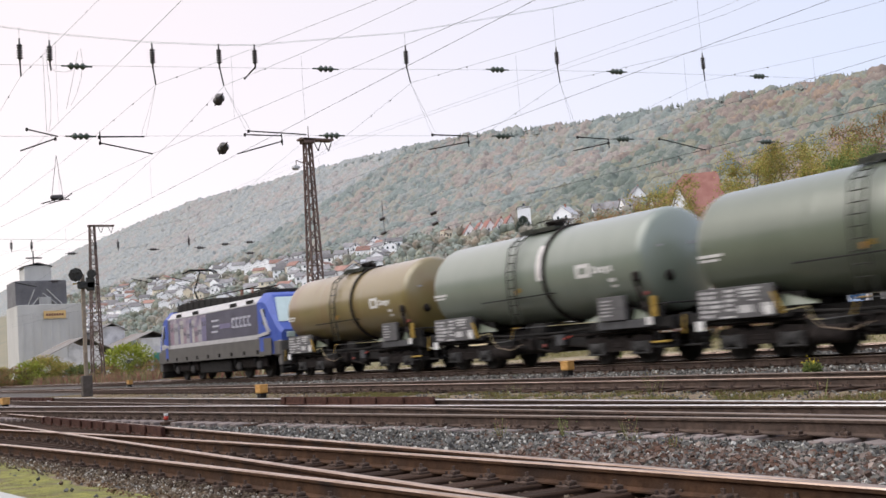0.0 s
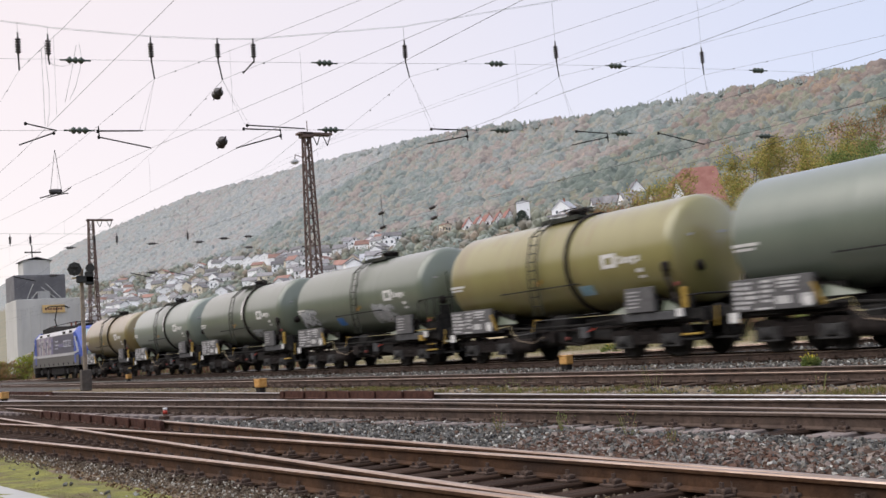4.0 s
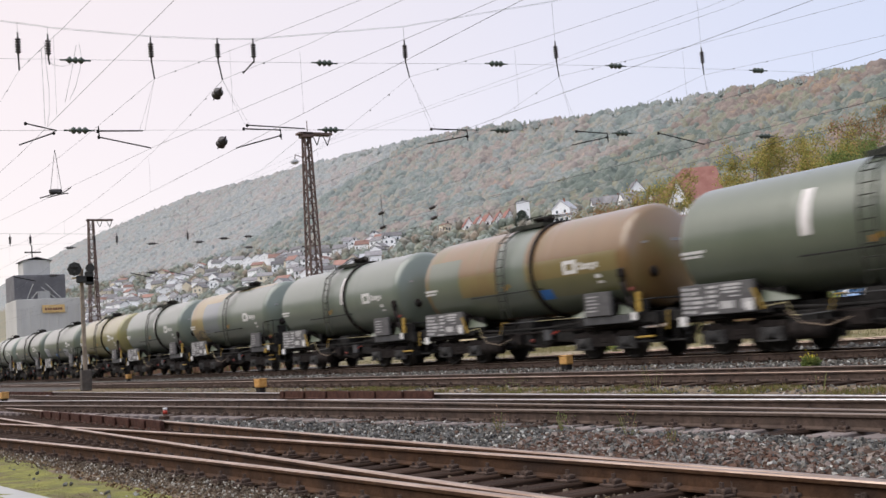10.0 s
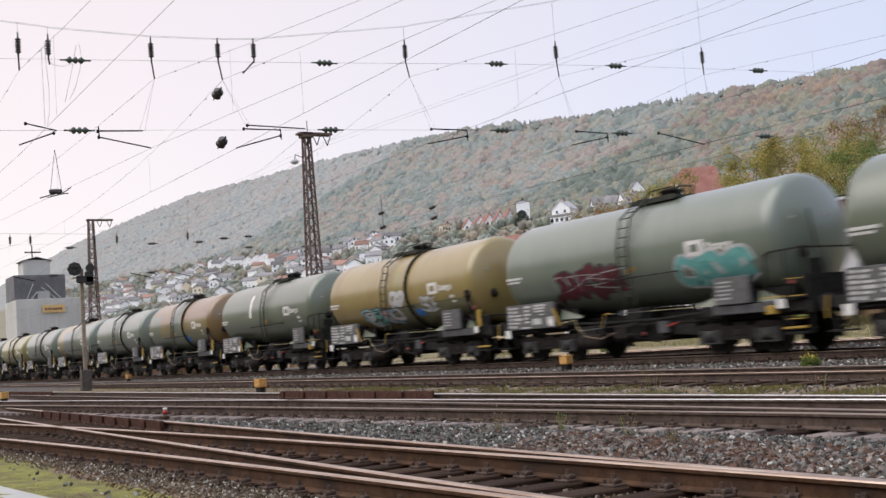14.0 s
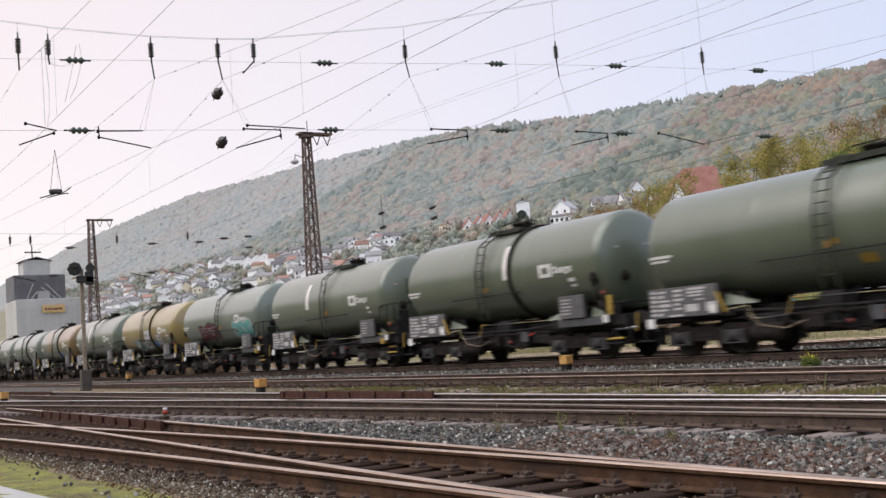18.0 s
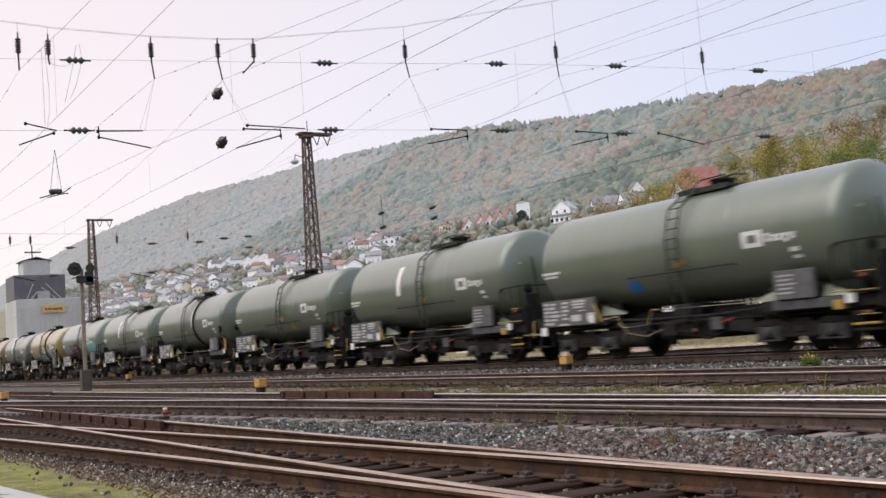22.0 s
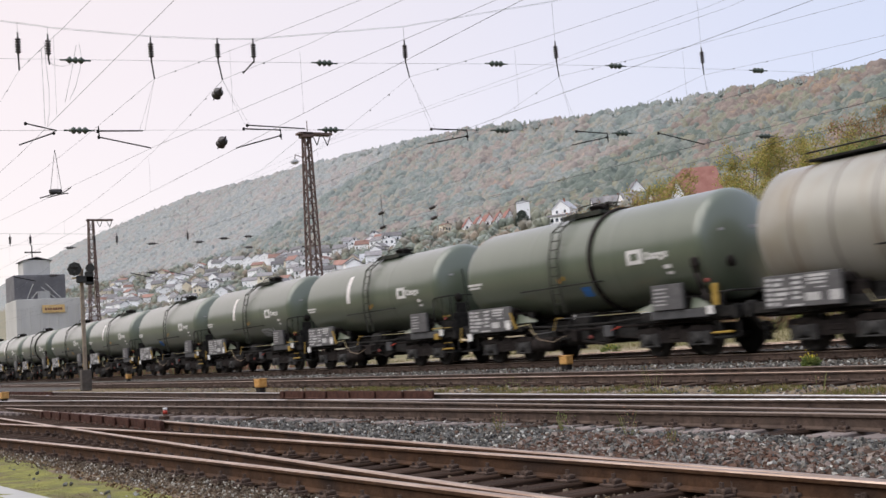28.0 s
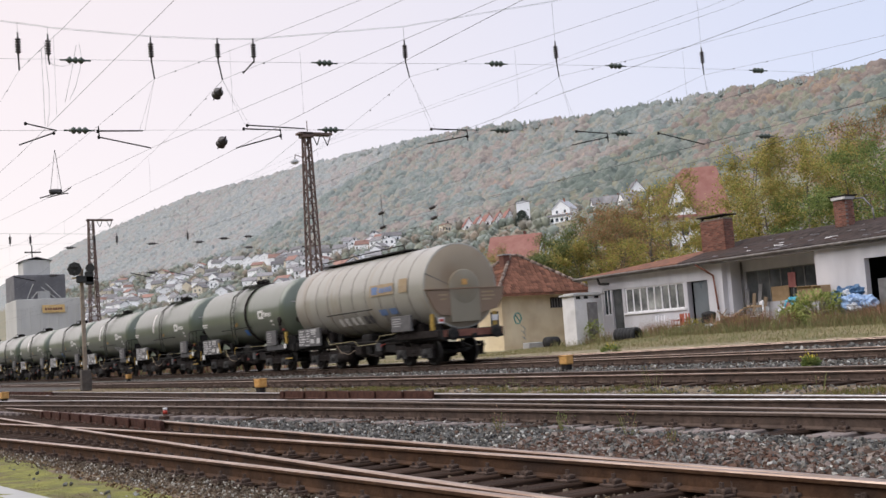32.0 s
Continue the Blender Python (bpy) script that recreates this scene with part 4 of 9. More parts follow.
def end_platform(parent):
    """Brake platform with a dark railing at the rear end of the wagon."""
    part("platform", boxes((5.35, 6.05, -1.3, 1.3, 1.2, 1.25)), M_BLACKSTEEL, parent)
    part("end_railing", rod([(4.95, -1.32, 1.25), (4.95, -1.34, 2.2), (5.1, -1.34, 2.27), (6.0, -1.3, 2.3), (6.0, 1.3, 2.3), (6.0, 1.3, 1.25)], 0.04), M_BLACKSTEEL, parent)
    part("end_post", rod([(6.0, -1.3, 1.25), (6.0, -1.3, 2.3)], 0.04), M_BLACKSTEEL, parent)
    part("end_post", rod([(5.5, -1.32, 1.25), (5.5, -1.32, 2.28)], 0.035), M_BLACKSTEEL, parent)
    part("end_ladder", rod([(5.95, -0.5, 1.25), (5.7, -0.5, 2.6), (5.6, -0.5, 3.2)], 0.04), M_BLACKSTEEL, parent)
    part("handbrake_wheel", boxes((5.98, 6.02, -1.1, -0.7, 1.7, 2.05), bevel=0.01), M_BLACKSTEEL, parent)
    part("tail_lamp_bracket", boxes((5.62, 5.76, -1.36, -1.3, 1.52, 1.6)), M_DULLRED, parent, "dull red reflector")
    part("end_board", boxes((5.98, 6.03, -1.22, 1.22, 1.2, 1.72), bevel=0.01), M_BLACKSTEEL, parent)
    part("grab_iron", rod([(4.75, -1.34, 1.25), (5.4, -1.34, 1.26)], 0.03), M_YELLOW, parent, "yellow grab iron")
    for z in (0.74, 1.24, 1.62):
        part("step_edge", boxes((5.52, 6.0, -1.37, -1.33, z, z + 0.02), bevel=0.005), M_YELLOW, parent, "yellow step edge")
    bm = bmesh.new()
    face = [bm.verts.new(p) for p in ((6.03, 0.45, 1.72), (6.03, 1.15, 1.72), (6.03, 0.95, 2.2), (6.03, 0.65, 2.2))]
    back = [bm.verts.new((6.0, v.co.y, v.co.z)) for v in face]
    bm.faces.new(face)
    bm.faces.new(list(reversed(back)))
    for i in range(4):
        bm.faces.new((face[i], back[i], back[(i + 1) % 4], face[(i + 1) % 4]))
    part("end_plate", bm, M_FAINT, parent, "pale grey tapering end plate")
    part("yellow_box", boxes((4.9, 5.15, -1.36, -1.2, 0.88, 1.08), bevel=0.01), M_YELLOW, parent, "small yellow box")


def end_gear(parent):
    """Valve gear, yellow posts and hoses on the rear end of the ring-banded wagons."""
    part("valve_gear", rod([(4.9, -1.33, 2.35), (5.0, -1.36, 2.0), (5.15, -1.34, 1.6), (5.35, -1.3, 1.25)], 0.12, 8), M_BOGIE, parent)
    part("valve", boxes((4.85, 5.1, -1.42, -1.28, 2.15, 2.4), bevel=0.04), M_BOGIE, parent)
    part("yellow_post", boxes((5.45, 5.62, -1.36, -1.28, 1.2, 1.72), bevel=0.01), M_YELLOW, parent, "yellow corner post")
    part("end_rail", rod([(5.6, -1.3, 1.5), (6.0, -1.2, 1.52), (6.0, 1.2, 1.52)], 0.05), M_BLACKSTEEL, parent)
    part("red_valve", boxes((5.25, 5.4, -1.38, -1.3, 1.76, 1.86), bevel=0.02), M_DULLRED, parent)


BASE = {}
for kd in "RP":
    BASE[kd], lx_ = wagon_base(kd)
    if kd == "R":
        ring_band(BASE[kd])
        end_gear(BASE[kd])
    else:
        end_platform(BASE[kd])

# kind, paint, stripe, words
WAGONS = [
    ("R", P_RUSTOLIVE, "", "rust-stained olive yellow"), ("R", P_PALE, "R", "pale grey-green"), ("R", P_GREEN, "R", "weathered green"),
    ("P", P_GREEN, "", "green graffiti-tagged"), ("R", P_OLIVE, "", "faded olive yellow"), ("R", P_GREY, "R", "grey-green"),
    ("P", P_GREY, "", "half ochre, half green patch-painted"), ("R", P_GREY, "R", "dusty grey-green"), ("R", P_BROWN, "", "brown and green patch-painted"),
    ("P", P_GREEN, "L", "green"), ("R", P_OCHRE, "", "ochre yellow graffiti-tagged"), ("P", P_GREY, "", "grey-green graffiti-covered"),
    ("P", P_GREEN, "L", "green"), ("R", P_DARK, "R", "dark green"), ("P", P_DARK, "", "dark green"), ("P", P_GREEN, "L", "green"),
    ("P", P_GREEN, "", "green"), ("P", P_DARK, "L", "dark green"), ("P", P_DARK, "L", "dark green"), ("R", P_DARK, "", "dark green"),
]
TRAIN = []
for i, (kd, pm, stripe, words) in enumerate(WAGONS):
    w = BASE[kd] if kd not in PREP else copy_thing(BASE[kd], pose(0, 0, 0))
    PREP[kd] = 1
    TRAIN.append((w, PITCH * i + 4.88, i))
for (w, s0, i) in TRAIN:
    kd, pm, stripe, words = WAGONS[i]
    tagged(w, f"{words} four-axle tank wagon with ladder{' and white stripe' if stripe else ''}")
    tank = [c for c in w.children if c.name.startswith("tank") and "lamp" not in c.name][0]
    paint(tank, pm)
    if stripe:
        sx = 0.72 if stripe == "R" else -1.45
        part("white_stripe", tank_shell(sx, sx + 0.30, -8, 36, R_TANK + 0.009, 12, 1), M_STRIPE, w, "upright white stripe")
    if i == 3:
        tag_painting(4, -4.9, -3.5, 1.82, 2.5, 4, [M_TAG_GREY], M_TAG_DARK, w, "grey spray tag")
        tag_painting(5, 1.6, 2.9, 1.68, 2.3, 5, [M_TAG_GREY, M_TAG_WHITE], None, w, "pale grey spray tag", 0.34)
        patch("blue_plate", -1.75, -1.2, 1.72, 2.02, M_BLUEPLATE, w, "blue notice plate")
    if i == 2 or i == 17:
        tag_painting(6, 1.6, 2.9, 1.62, 1.95, 5, [M_TAG_GREY], None, w, "grey spray tag")
    if i == 4:
        patch("blue_plate", 1.3, 1.9, 1.78, 2.05, M_TAG_BLUE, w, "pale blue notice plate")
    if i == 6:
        part("paint_patch", tank_shell(-4.88, -3.1, -60, 100, R_TANK + 0.004, 24, 1), P_OCHRE, w, "ochre repainted section")
        part("paint_patch", tank_shell(-3.1, -0.9, 38, 100, R_TANK + 0.004, 12, 1), P_OCHRE, w, "ochre repainted section")
        part("paint_patch", tank_shell(-3.1, -0.9, -26, 38, R_TANK + 0.0045, 12, 1), P_BLUEGREY, w, "blue-grey repainted square")
        part("paint_patch", tank_shell(-0.9, 4.88, 62, 100, R_TANK + 0.004, 8, 1), P_OCHRE, w, "ochre top stripe")
        tag_painting(9, -4.9, -2.7, 1.8, 2.25, 5, [M_TAG_DARK], None, w, "thin dark spray tag", 0.08)
    if i == 8:
        for x0, x1, a0, a1, pm2, lab in ((-4.88, -3.3, -70, 30, P_GREEN, "green lower section"), (-3.3, -2.95, -70, 30, P_GREEN, "green lower section"), (-2.95, -0.85, -24, 4, P_RUSTOLIVE, "olive repainted section"), (-2.95, -0.85, -70, -24, P_GREEN, "green lower section"),
                                         (-0.85, 0.7, -70, 100, P_GREY, "grey-green middle section"), (0.7, 4.88, -14, 8, P_RUSTOLIVE, "rusty olive section"), (0.7, 4.88, -38, -14, P_OLIVEGREEN, "olive-green section"), (0.7, 4.88, -70, -38, P_GREEN, "green lower section")):
            part("paint_patch", tank_shell(x0, x1, a0, a1, R_TANK + 0.0045, 16, 2), pm2, w, lab)
        patch("blue_plate", 1.2, 1.75, 1.8, 2.08, M_BLUEPLATE, w, "blue notice plate")
    if i in (0, 4, 10):
        rnd = random.Random(40 + i)
        for k in range(6):
            x = rnd.choice((-2.6, -0.6, 0.4, 1.9, 3.4)) + rnd.uniform(-0.5, 0.5)
            part("rust_streak", tank_shell(x, x + rnd.uniform(0.03, 0.10), rnd.uniform(12, 55), 96, R_TANK + 0.003 + 0.0006 * k, 12, 1), P_STREAK, w, "brown rust run down the tank side")
    if i == 10:
        part("paint_patch", tank_shell(-0.1, 4.9, -72, -22, R_TANK + 0.0035, 10, 2), P_OLIVEGREEN, w, "dark green repainted lower section")
        part("paint_patch", tank_shell(0.3, 0.6, -22, 30, R_TANK + 0.0035, 10, 1), P_OLIVE, w, "grey-green stain below the platform")
        tag_painting(12, -2.7, 0.0, 1.6, 2.15, 6, [M_TAG_BLUE, M_TAG_WHITE, M_TAG_TEAL, M_TAG_PINK], M_TAG_DARK, w, "light blue and white graffiti", 0.26)
        tag_painting(13, -0.2, 0.55, 2.2, 2.65, 2, [M_TAG_WHITE], None, w, "white spray tag", 0.3)
        tag_painting(14, 1.85, 2.9, 1.85, 2.4, 4, [M_TAG_WHITE], M_TAG_DARK, w, "black and white spray tag", 0.16)
        patch("blue_plate", 1.3, 1.85, 1.75, 2.0, M_BLUEPLATE, w, "blue notice plate")
    if i == 11:
        tag_painting(15, -3.0, -0.4, 1.7, 2.5, 5, [M_TAG_RED], M_TAG_DARK, w, "dark red graffiti", 0.3)
        tag_painting(17, -2.9, -0.5, 1.9, 2.4, 3, [M_TAG_GREY], None, w, "thin light blue line in the graffiti", 0.05)
        tag_painting(16, 2.1, 4.4, 1.75, 2.4, 4, [M_TAG_TEAL], M_TAG_WHITE, w, "turquoise graffiti", 0.3)
    if i == 14:
        patch("warning_sign", 1.0, 1.4, 1.8, 2.0, M_YELLOW, w, "yellow warning sign")
    if i == 16:
        patch("blue_plate", -1.75, -1.25, 1.72, 2.0, M_BLUEPLATE, w, "blue notice plate")
    if i == 19:
        patch("blue_plate", 0.35, 0.75, 1.75, 2.02, M_BLUEPLATE, w, "blue notice plate")


# ---- the last wagon: a grey ribbed tank ----
P_END = tankpaint("tank_end_brown", (0.19, 0.125, 0.075), (0.25, 0.175, 0.115), (0.22, 0.115, 0.06), sheen=0.7, coat=0.0)


P_ENDSHEET = tankpaint("tank_end_sheet", (0.26, 0.205, 0.135), (0.315, 0.255, 0.175), (0.25, 0.155, 0.08), sheen=0.7, coat=0.1)
P_HATCH = tankpaint("tank_end_hatch", (0.22, 0.19, 0.13), (0.27, 0.235, 0.165), (0.23, 0.165, 0.09), sheen=0.7, coat=0.2)
P_SEAM = tankpaint("tank_seam", (0.15, 0.135, 0.11), (0.22, 0.20, 0.17), (0.19, 0.12, 0.075), coat=0.3)


def last_wagon():
    w = thing("tank_wagon", pose(0, 0, 0), "dusty grey insulated tank wagon with ribbed cladding and end hatch", "tank wagon", "tank wagons of the train")
    r, zc, h = 1.50, 2.70, 5.45
    bm = bmesh.new()
    prof = [(-h, 0.0), (-h, r * 0.6), (-h + 0.05, r * 0.9), (-h + 0.16, r)]
    for k in range(1, 10):
        x = -h + k * (2 * h) / 10
        prof += [(x - 0.10, r), (x - 0.05, r), (x + 0.05, r), (x + 0.10, r)]
    prof += [(h - 0.10, r), (h - 0.02, r), (h, r - 0.03), (h, r - 0.05), (h, 0.0)]
    lathe(bm, prof, "x", 48, (0, 0, zc))
    for f in bm.faces:
        if abs(f.normal.x) > 0.8:
            f.smooth = False
    part("tank", bm, P_SILVER, w, "ribbed grey sheet cladding")
    for k in range(1, 10):
        bm = bmesh.new()
        x = -h + k * (2 * h) / 10
        lathe(bm, [(x - 0.03, r - 0.004), (x - 0.03, r + 0.010), (x + 0.03, r + 0.010), (x + 0.03, r - 0.004)], "x", 48, (0, 0, zc))
        part("seam_band", bm, P_SEAM, w, "brownish seam of the cladding")
    bm = bmesh.new()
    lathe(bm, [(h, r - 0.06), (h + 0.012, r - 0.07), (h + 0.02, r * 0.5), (h + 0.02, 0.0)], "x", 48, (0, 0, zc))
    part("end_sheet", bm, P_ENDSHEET, w, "rust-stained olive-brown end sheet")
    bm = bmesh.new()
    lathe(bm, [(h + 0.0, 0.0), (h, 0.62), (h + 0.07, 0.62), (h + 0.09, 0.58), (h + 0.09, 0.0)], "x", 24, (0, 0.1, 2.65))
    box(bm, h, h + 0.09, -0.5, 0.7, 1.45, 2.65)
    part("end_hatch", bm, P_HATCH, w, "rounded grey end hatch")
    for outline in (((-1.44, 2.55), (-0.49, 2.55), (-0.49, 1.66), (-0.95, 1.72), (-1.2, 2.0)), ((0.69, 2.58), (1.74, 2.62), (1.66, 2.2), (1.42, 1.86), (0.69, 1.72))):
        bm = bmesh.new()
        face = [bm.verts.new((h + 0.075, y, z)) for y, z in outline]
        back = [bm.verts.new((h + 0.022, y, z)) for y, z in outline]
        bm.faces.new(face)
        bm.faces.new(back[::-1])
        for k in range(5):
            bm.faces.new((face[k], back[k], back[(k + 1) % 5], face[(k + 1) % 5]))
        bmesh.ops.recalc_face_normals(bm, faces=bm.faces)
        part("end_cladding", bm, P_END, w, "rusty brown wing plate on the end")
    part("end_ledge", boxes((h, h + 0.1, -1.5, 1.76, 2.57, 2.62), bevel=0.01), P_END, w, "brownish ledge across the end")
    for y0, y1, z in ((-0.95, -0.6, 2.4), (0.8, 1.3, 2.45), (0.8, 1.35, 2.32), (0.8, 1.2, 2.2), (-0.9, -0.65, 2.25)):
        part("end_marking", boxes((h + 0.075, h + 0.08, y0, y1, z - 0.04, z + 0.02)), M_ORANGE_FADED, w)
    part("orange_plate", boxes((h + 0.09, h + 0.1, 0.0, 0.22, 2.72, 2.92)), M_ORANGE, w, "orange hazard plate")
    part("end_seam", rod([(h + 0.01, -1.42, 3.15), (h + 0.01, -0.5, 2.75)], 0.03), M_GREYSTEEL, w)
    underframe(w, 6.0)
    buffers(w, PITCH / 2)
    for cx in (-3.72, 3.72):
        add_bogie(w, cx)
        for dx in (-0.9, 0.9):
            mesh_part("wheelset", WHEELSET, None, w, "", Matrix.Translation((cx + dx, 0, 0.455)))
    placard(w, -5.3, -3.2, 1.0, 1.72, -1.45, 4)
    placard(w, 3.0, 4.4, 1.25, 1.8, -1.5, 3, M_FAINT)
    top = part("top_platform", boxes((-4.6, 2.6, -0.45, 0.45, zc + r + 0.03, zc + r + 0.08), bevel=0.008), M_BLACKSTEEL, w)
    part("hand_rail", rod([(-4.6, -0.5, zc + r + 0.22), (2.6, -0.5, zc + r + 0.24)], 0.04), M_BLACKSTEEL, w)
    for x in (-4.5, -2.7, -1, 0.8, 2.5):
        part("rail_post", rod([(x, -0.45, zc + r), (x, -0.5, zc + r + 0.24)], 0.035), M_BLACKSTEEL, w)

    def side(x0, x1, z0, z1, rr=r + 0.035):
        bm = bmesh.new()
        rows_v = []
        for z in (z0, (z0 + z1) / 2, z1):
            a = math.asin((z - zc) / rr)
            rows_v.append([bm.verts.new((x, -math.cos(a) * rr, z)) for x in (x0, x1)])
        for a, b in zip(rows_v, rows_v[1:]):
            bm.faces.new((a[0], a[1], b[1], b[0]))
        return bm

    part("logo_panel", side(1.55, 3.35, 2.62, 3.02), M_ORANGE_FADED, w, "faded orange panel")
    part("logo_mark", side(1.7, 2.15, 2.68, 2.96, r + 0.04), M_BLUE_FADED, w, "blue square mark")
    for k in range(5):
        part("logo_letter", side(2.3 + 0.2 * k, 2.45 + 0.2 * k, 2.72, 2.9, r + 0.04), M_BLUE_FADED, w)
    part("hazard_panel", side(3.75, 4.35, 2.62, 3.1), M_ORANGE_FADED, w, "faded orange notice")
    for x in (2.0, 2.75):
        part("blue_stencil", side(x, x + 0.55, 1.9, 2.12), M_BLUE_FADED, w)
    for k, x in enumerate((-1.6, -1.1, -0.5, 0.0, 0.55, 0.95)):
        part("white_stencil", side(x, x + 0.30, 1.66, 1.96), M_WHITE if k < 4 else M_PLATE, w)
    part("side_rail", rod([(-2.2, -1.52, 2.12), (1.6, -1.52, 2.16)], 0.04), M_BLACKSTEEL, w)
    part("grab_iron", rod([(-2.7, -1.35, 1.25), (-2.5, -1.35, 1.0), (-0.3, -1.35, 1.06), (0.0, -1.35, 0.86), (1.4, -1.35, 0.9), (1.8, -1.35, 1.16), (3.0, -1.35, 1.2)], 0.022), M_WORN_YELLOW, w, "yellow rail on the underframe")
    part("yellow_post", boxes((5.5, 5.62, -1.35, -1.25, 1.2, 1.75)), M_YELLOW, w, "yellow corner post")
    part("yellow_post", boxes((5.5, 5.62, 1.2, 1.3, 1.2, 1.75)), M_YELLOW, w, "yellow corner post")
    part("tail_sign", boxes((5.75, 5.78, -1.2, -0.95, 1.42, 1.62)), M_WHITE, w, "red and white tail sign")
    part("tail_sign", boxes((5.785, 5.79, -1.16, -0.99, 1.48, 1.56)), M_RED, w)
    part("tail_sign", boxes((5.75, 5.78, 1.0, 1.25, 1.42, 1.62)), M_WHITE, w, "red and white tail sign")
    part("headstock_plate", boxes((6.04, 6.08, -1.2, 1.2, 0.95, 1.18)), M_RUSTRED, w, "rusty red end beam")
    part("saddle_side", boxes((3.0, 5.9, -1.3, -1.2, 0.95, 1.2), bevel=0.02), M_BOGIE, w)
    return w


M_BLUE_FADED = surf("blue_faded", (0.10, 0.17, 0.34), (0.17, 0.25, 0.42), 7, 0.6, 0, 0.05)
M_ORANGE_FADED = surf("orange_faded", (0.304, 0.220, 0.117), (0.377, 0.290, 0.195), 5, 0.7, 0, 0.05)
M_RUSTRED = surf("rust_red", (0.14, 0.05, 0.035), (0.22, 0.09, 0.06), 6, 0.8, 0, 0.2)
TRAIN.append((last_wagon(), PITCH * 20 + 4.88, 20))

# ---- locomotive ----
M_LOCO_BLUE = surf("loco_blue", (0.045, 0.085, 0.36), (0.065, 0.115, 0.44), 2, 0.5, 0, 0.02)
M_LOCO_GREY = surf("loco_grey", (0.085, 0.08, 0.076), (0.13, 0.122, 0.115), 2, 0.45, 0, 0.03)
M_LOCO_DARK = surf("loco_dark_panel", (0.075, 0.072, 0.105), (0.11, 0.105, 0.145), 1.2, 0.35, 0, 0.02)
M_LOCO_WHITE = surf("loco_white", (0.42, 0.41, 0.42), (0.54, 0.53, 0.53), 2, 0.4, 0, 0.02)
M_LOCO_LILAC = surf("loco_mural", (0.16, 0.13, 0.21), (0.46, 0.40, 0.44), 1.3, 0.4, 0, 0.0, c3=(0.06, 0.06, 0.15), big=0.7)
M_MURAL = [surf("mural_" + n, [v * 0.85 for v in c], [v * 1.1 for v in c], 2, 0.4, 0, 0.0) for n, c in (("pink", (0.30, 0.21, 0.26)), ("grey", (0.36, 0.35, 0.38)), ("violet", (0.19, 0.17, 0.28)), ("cream", (0.44, 0.42, 0.40)))]
M_GLASS = glass("window_glass")
M_WSCREEN = surf("windscreen", (0.48, 0.60, 0.60), (0.56, 0.68, 0.68), 1.5, 0.12, 0, 0.0)


M_LOCO_LETTER = surf("loco_lettering", (0.40, 0.40, 0.48), (0.52, 0.52, 0.58), 3, 0.5, 0, 0.0)


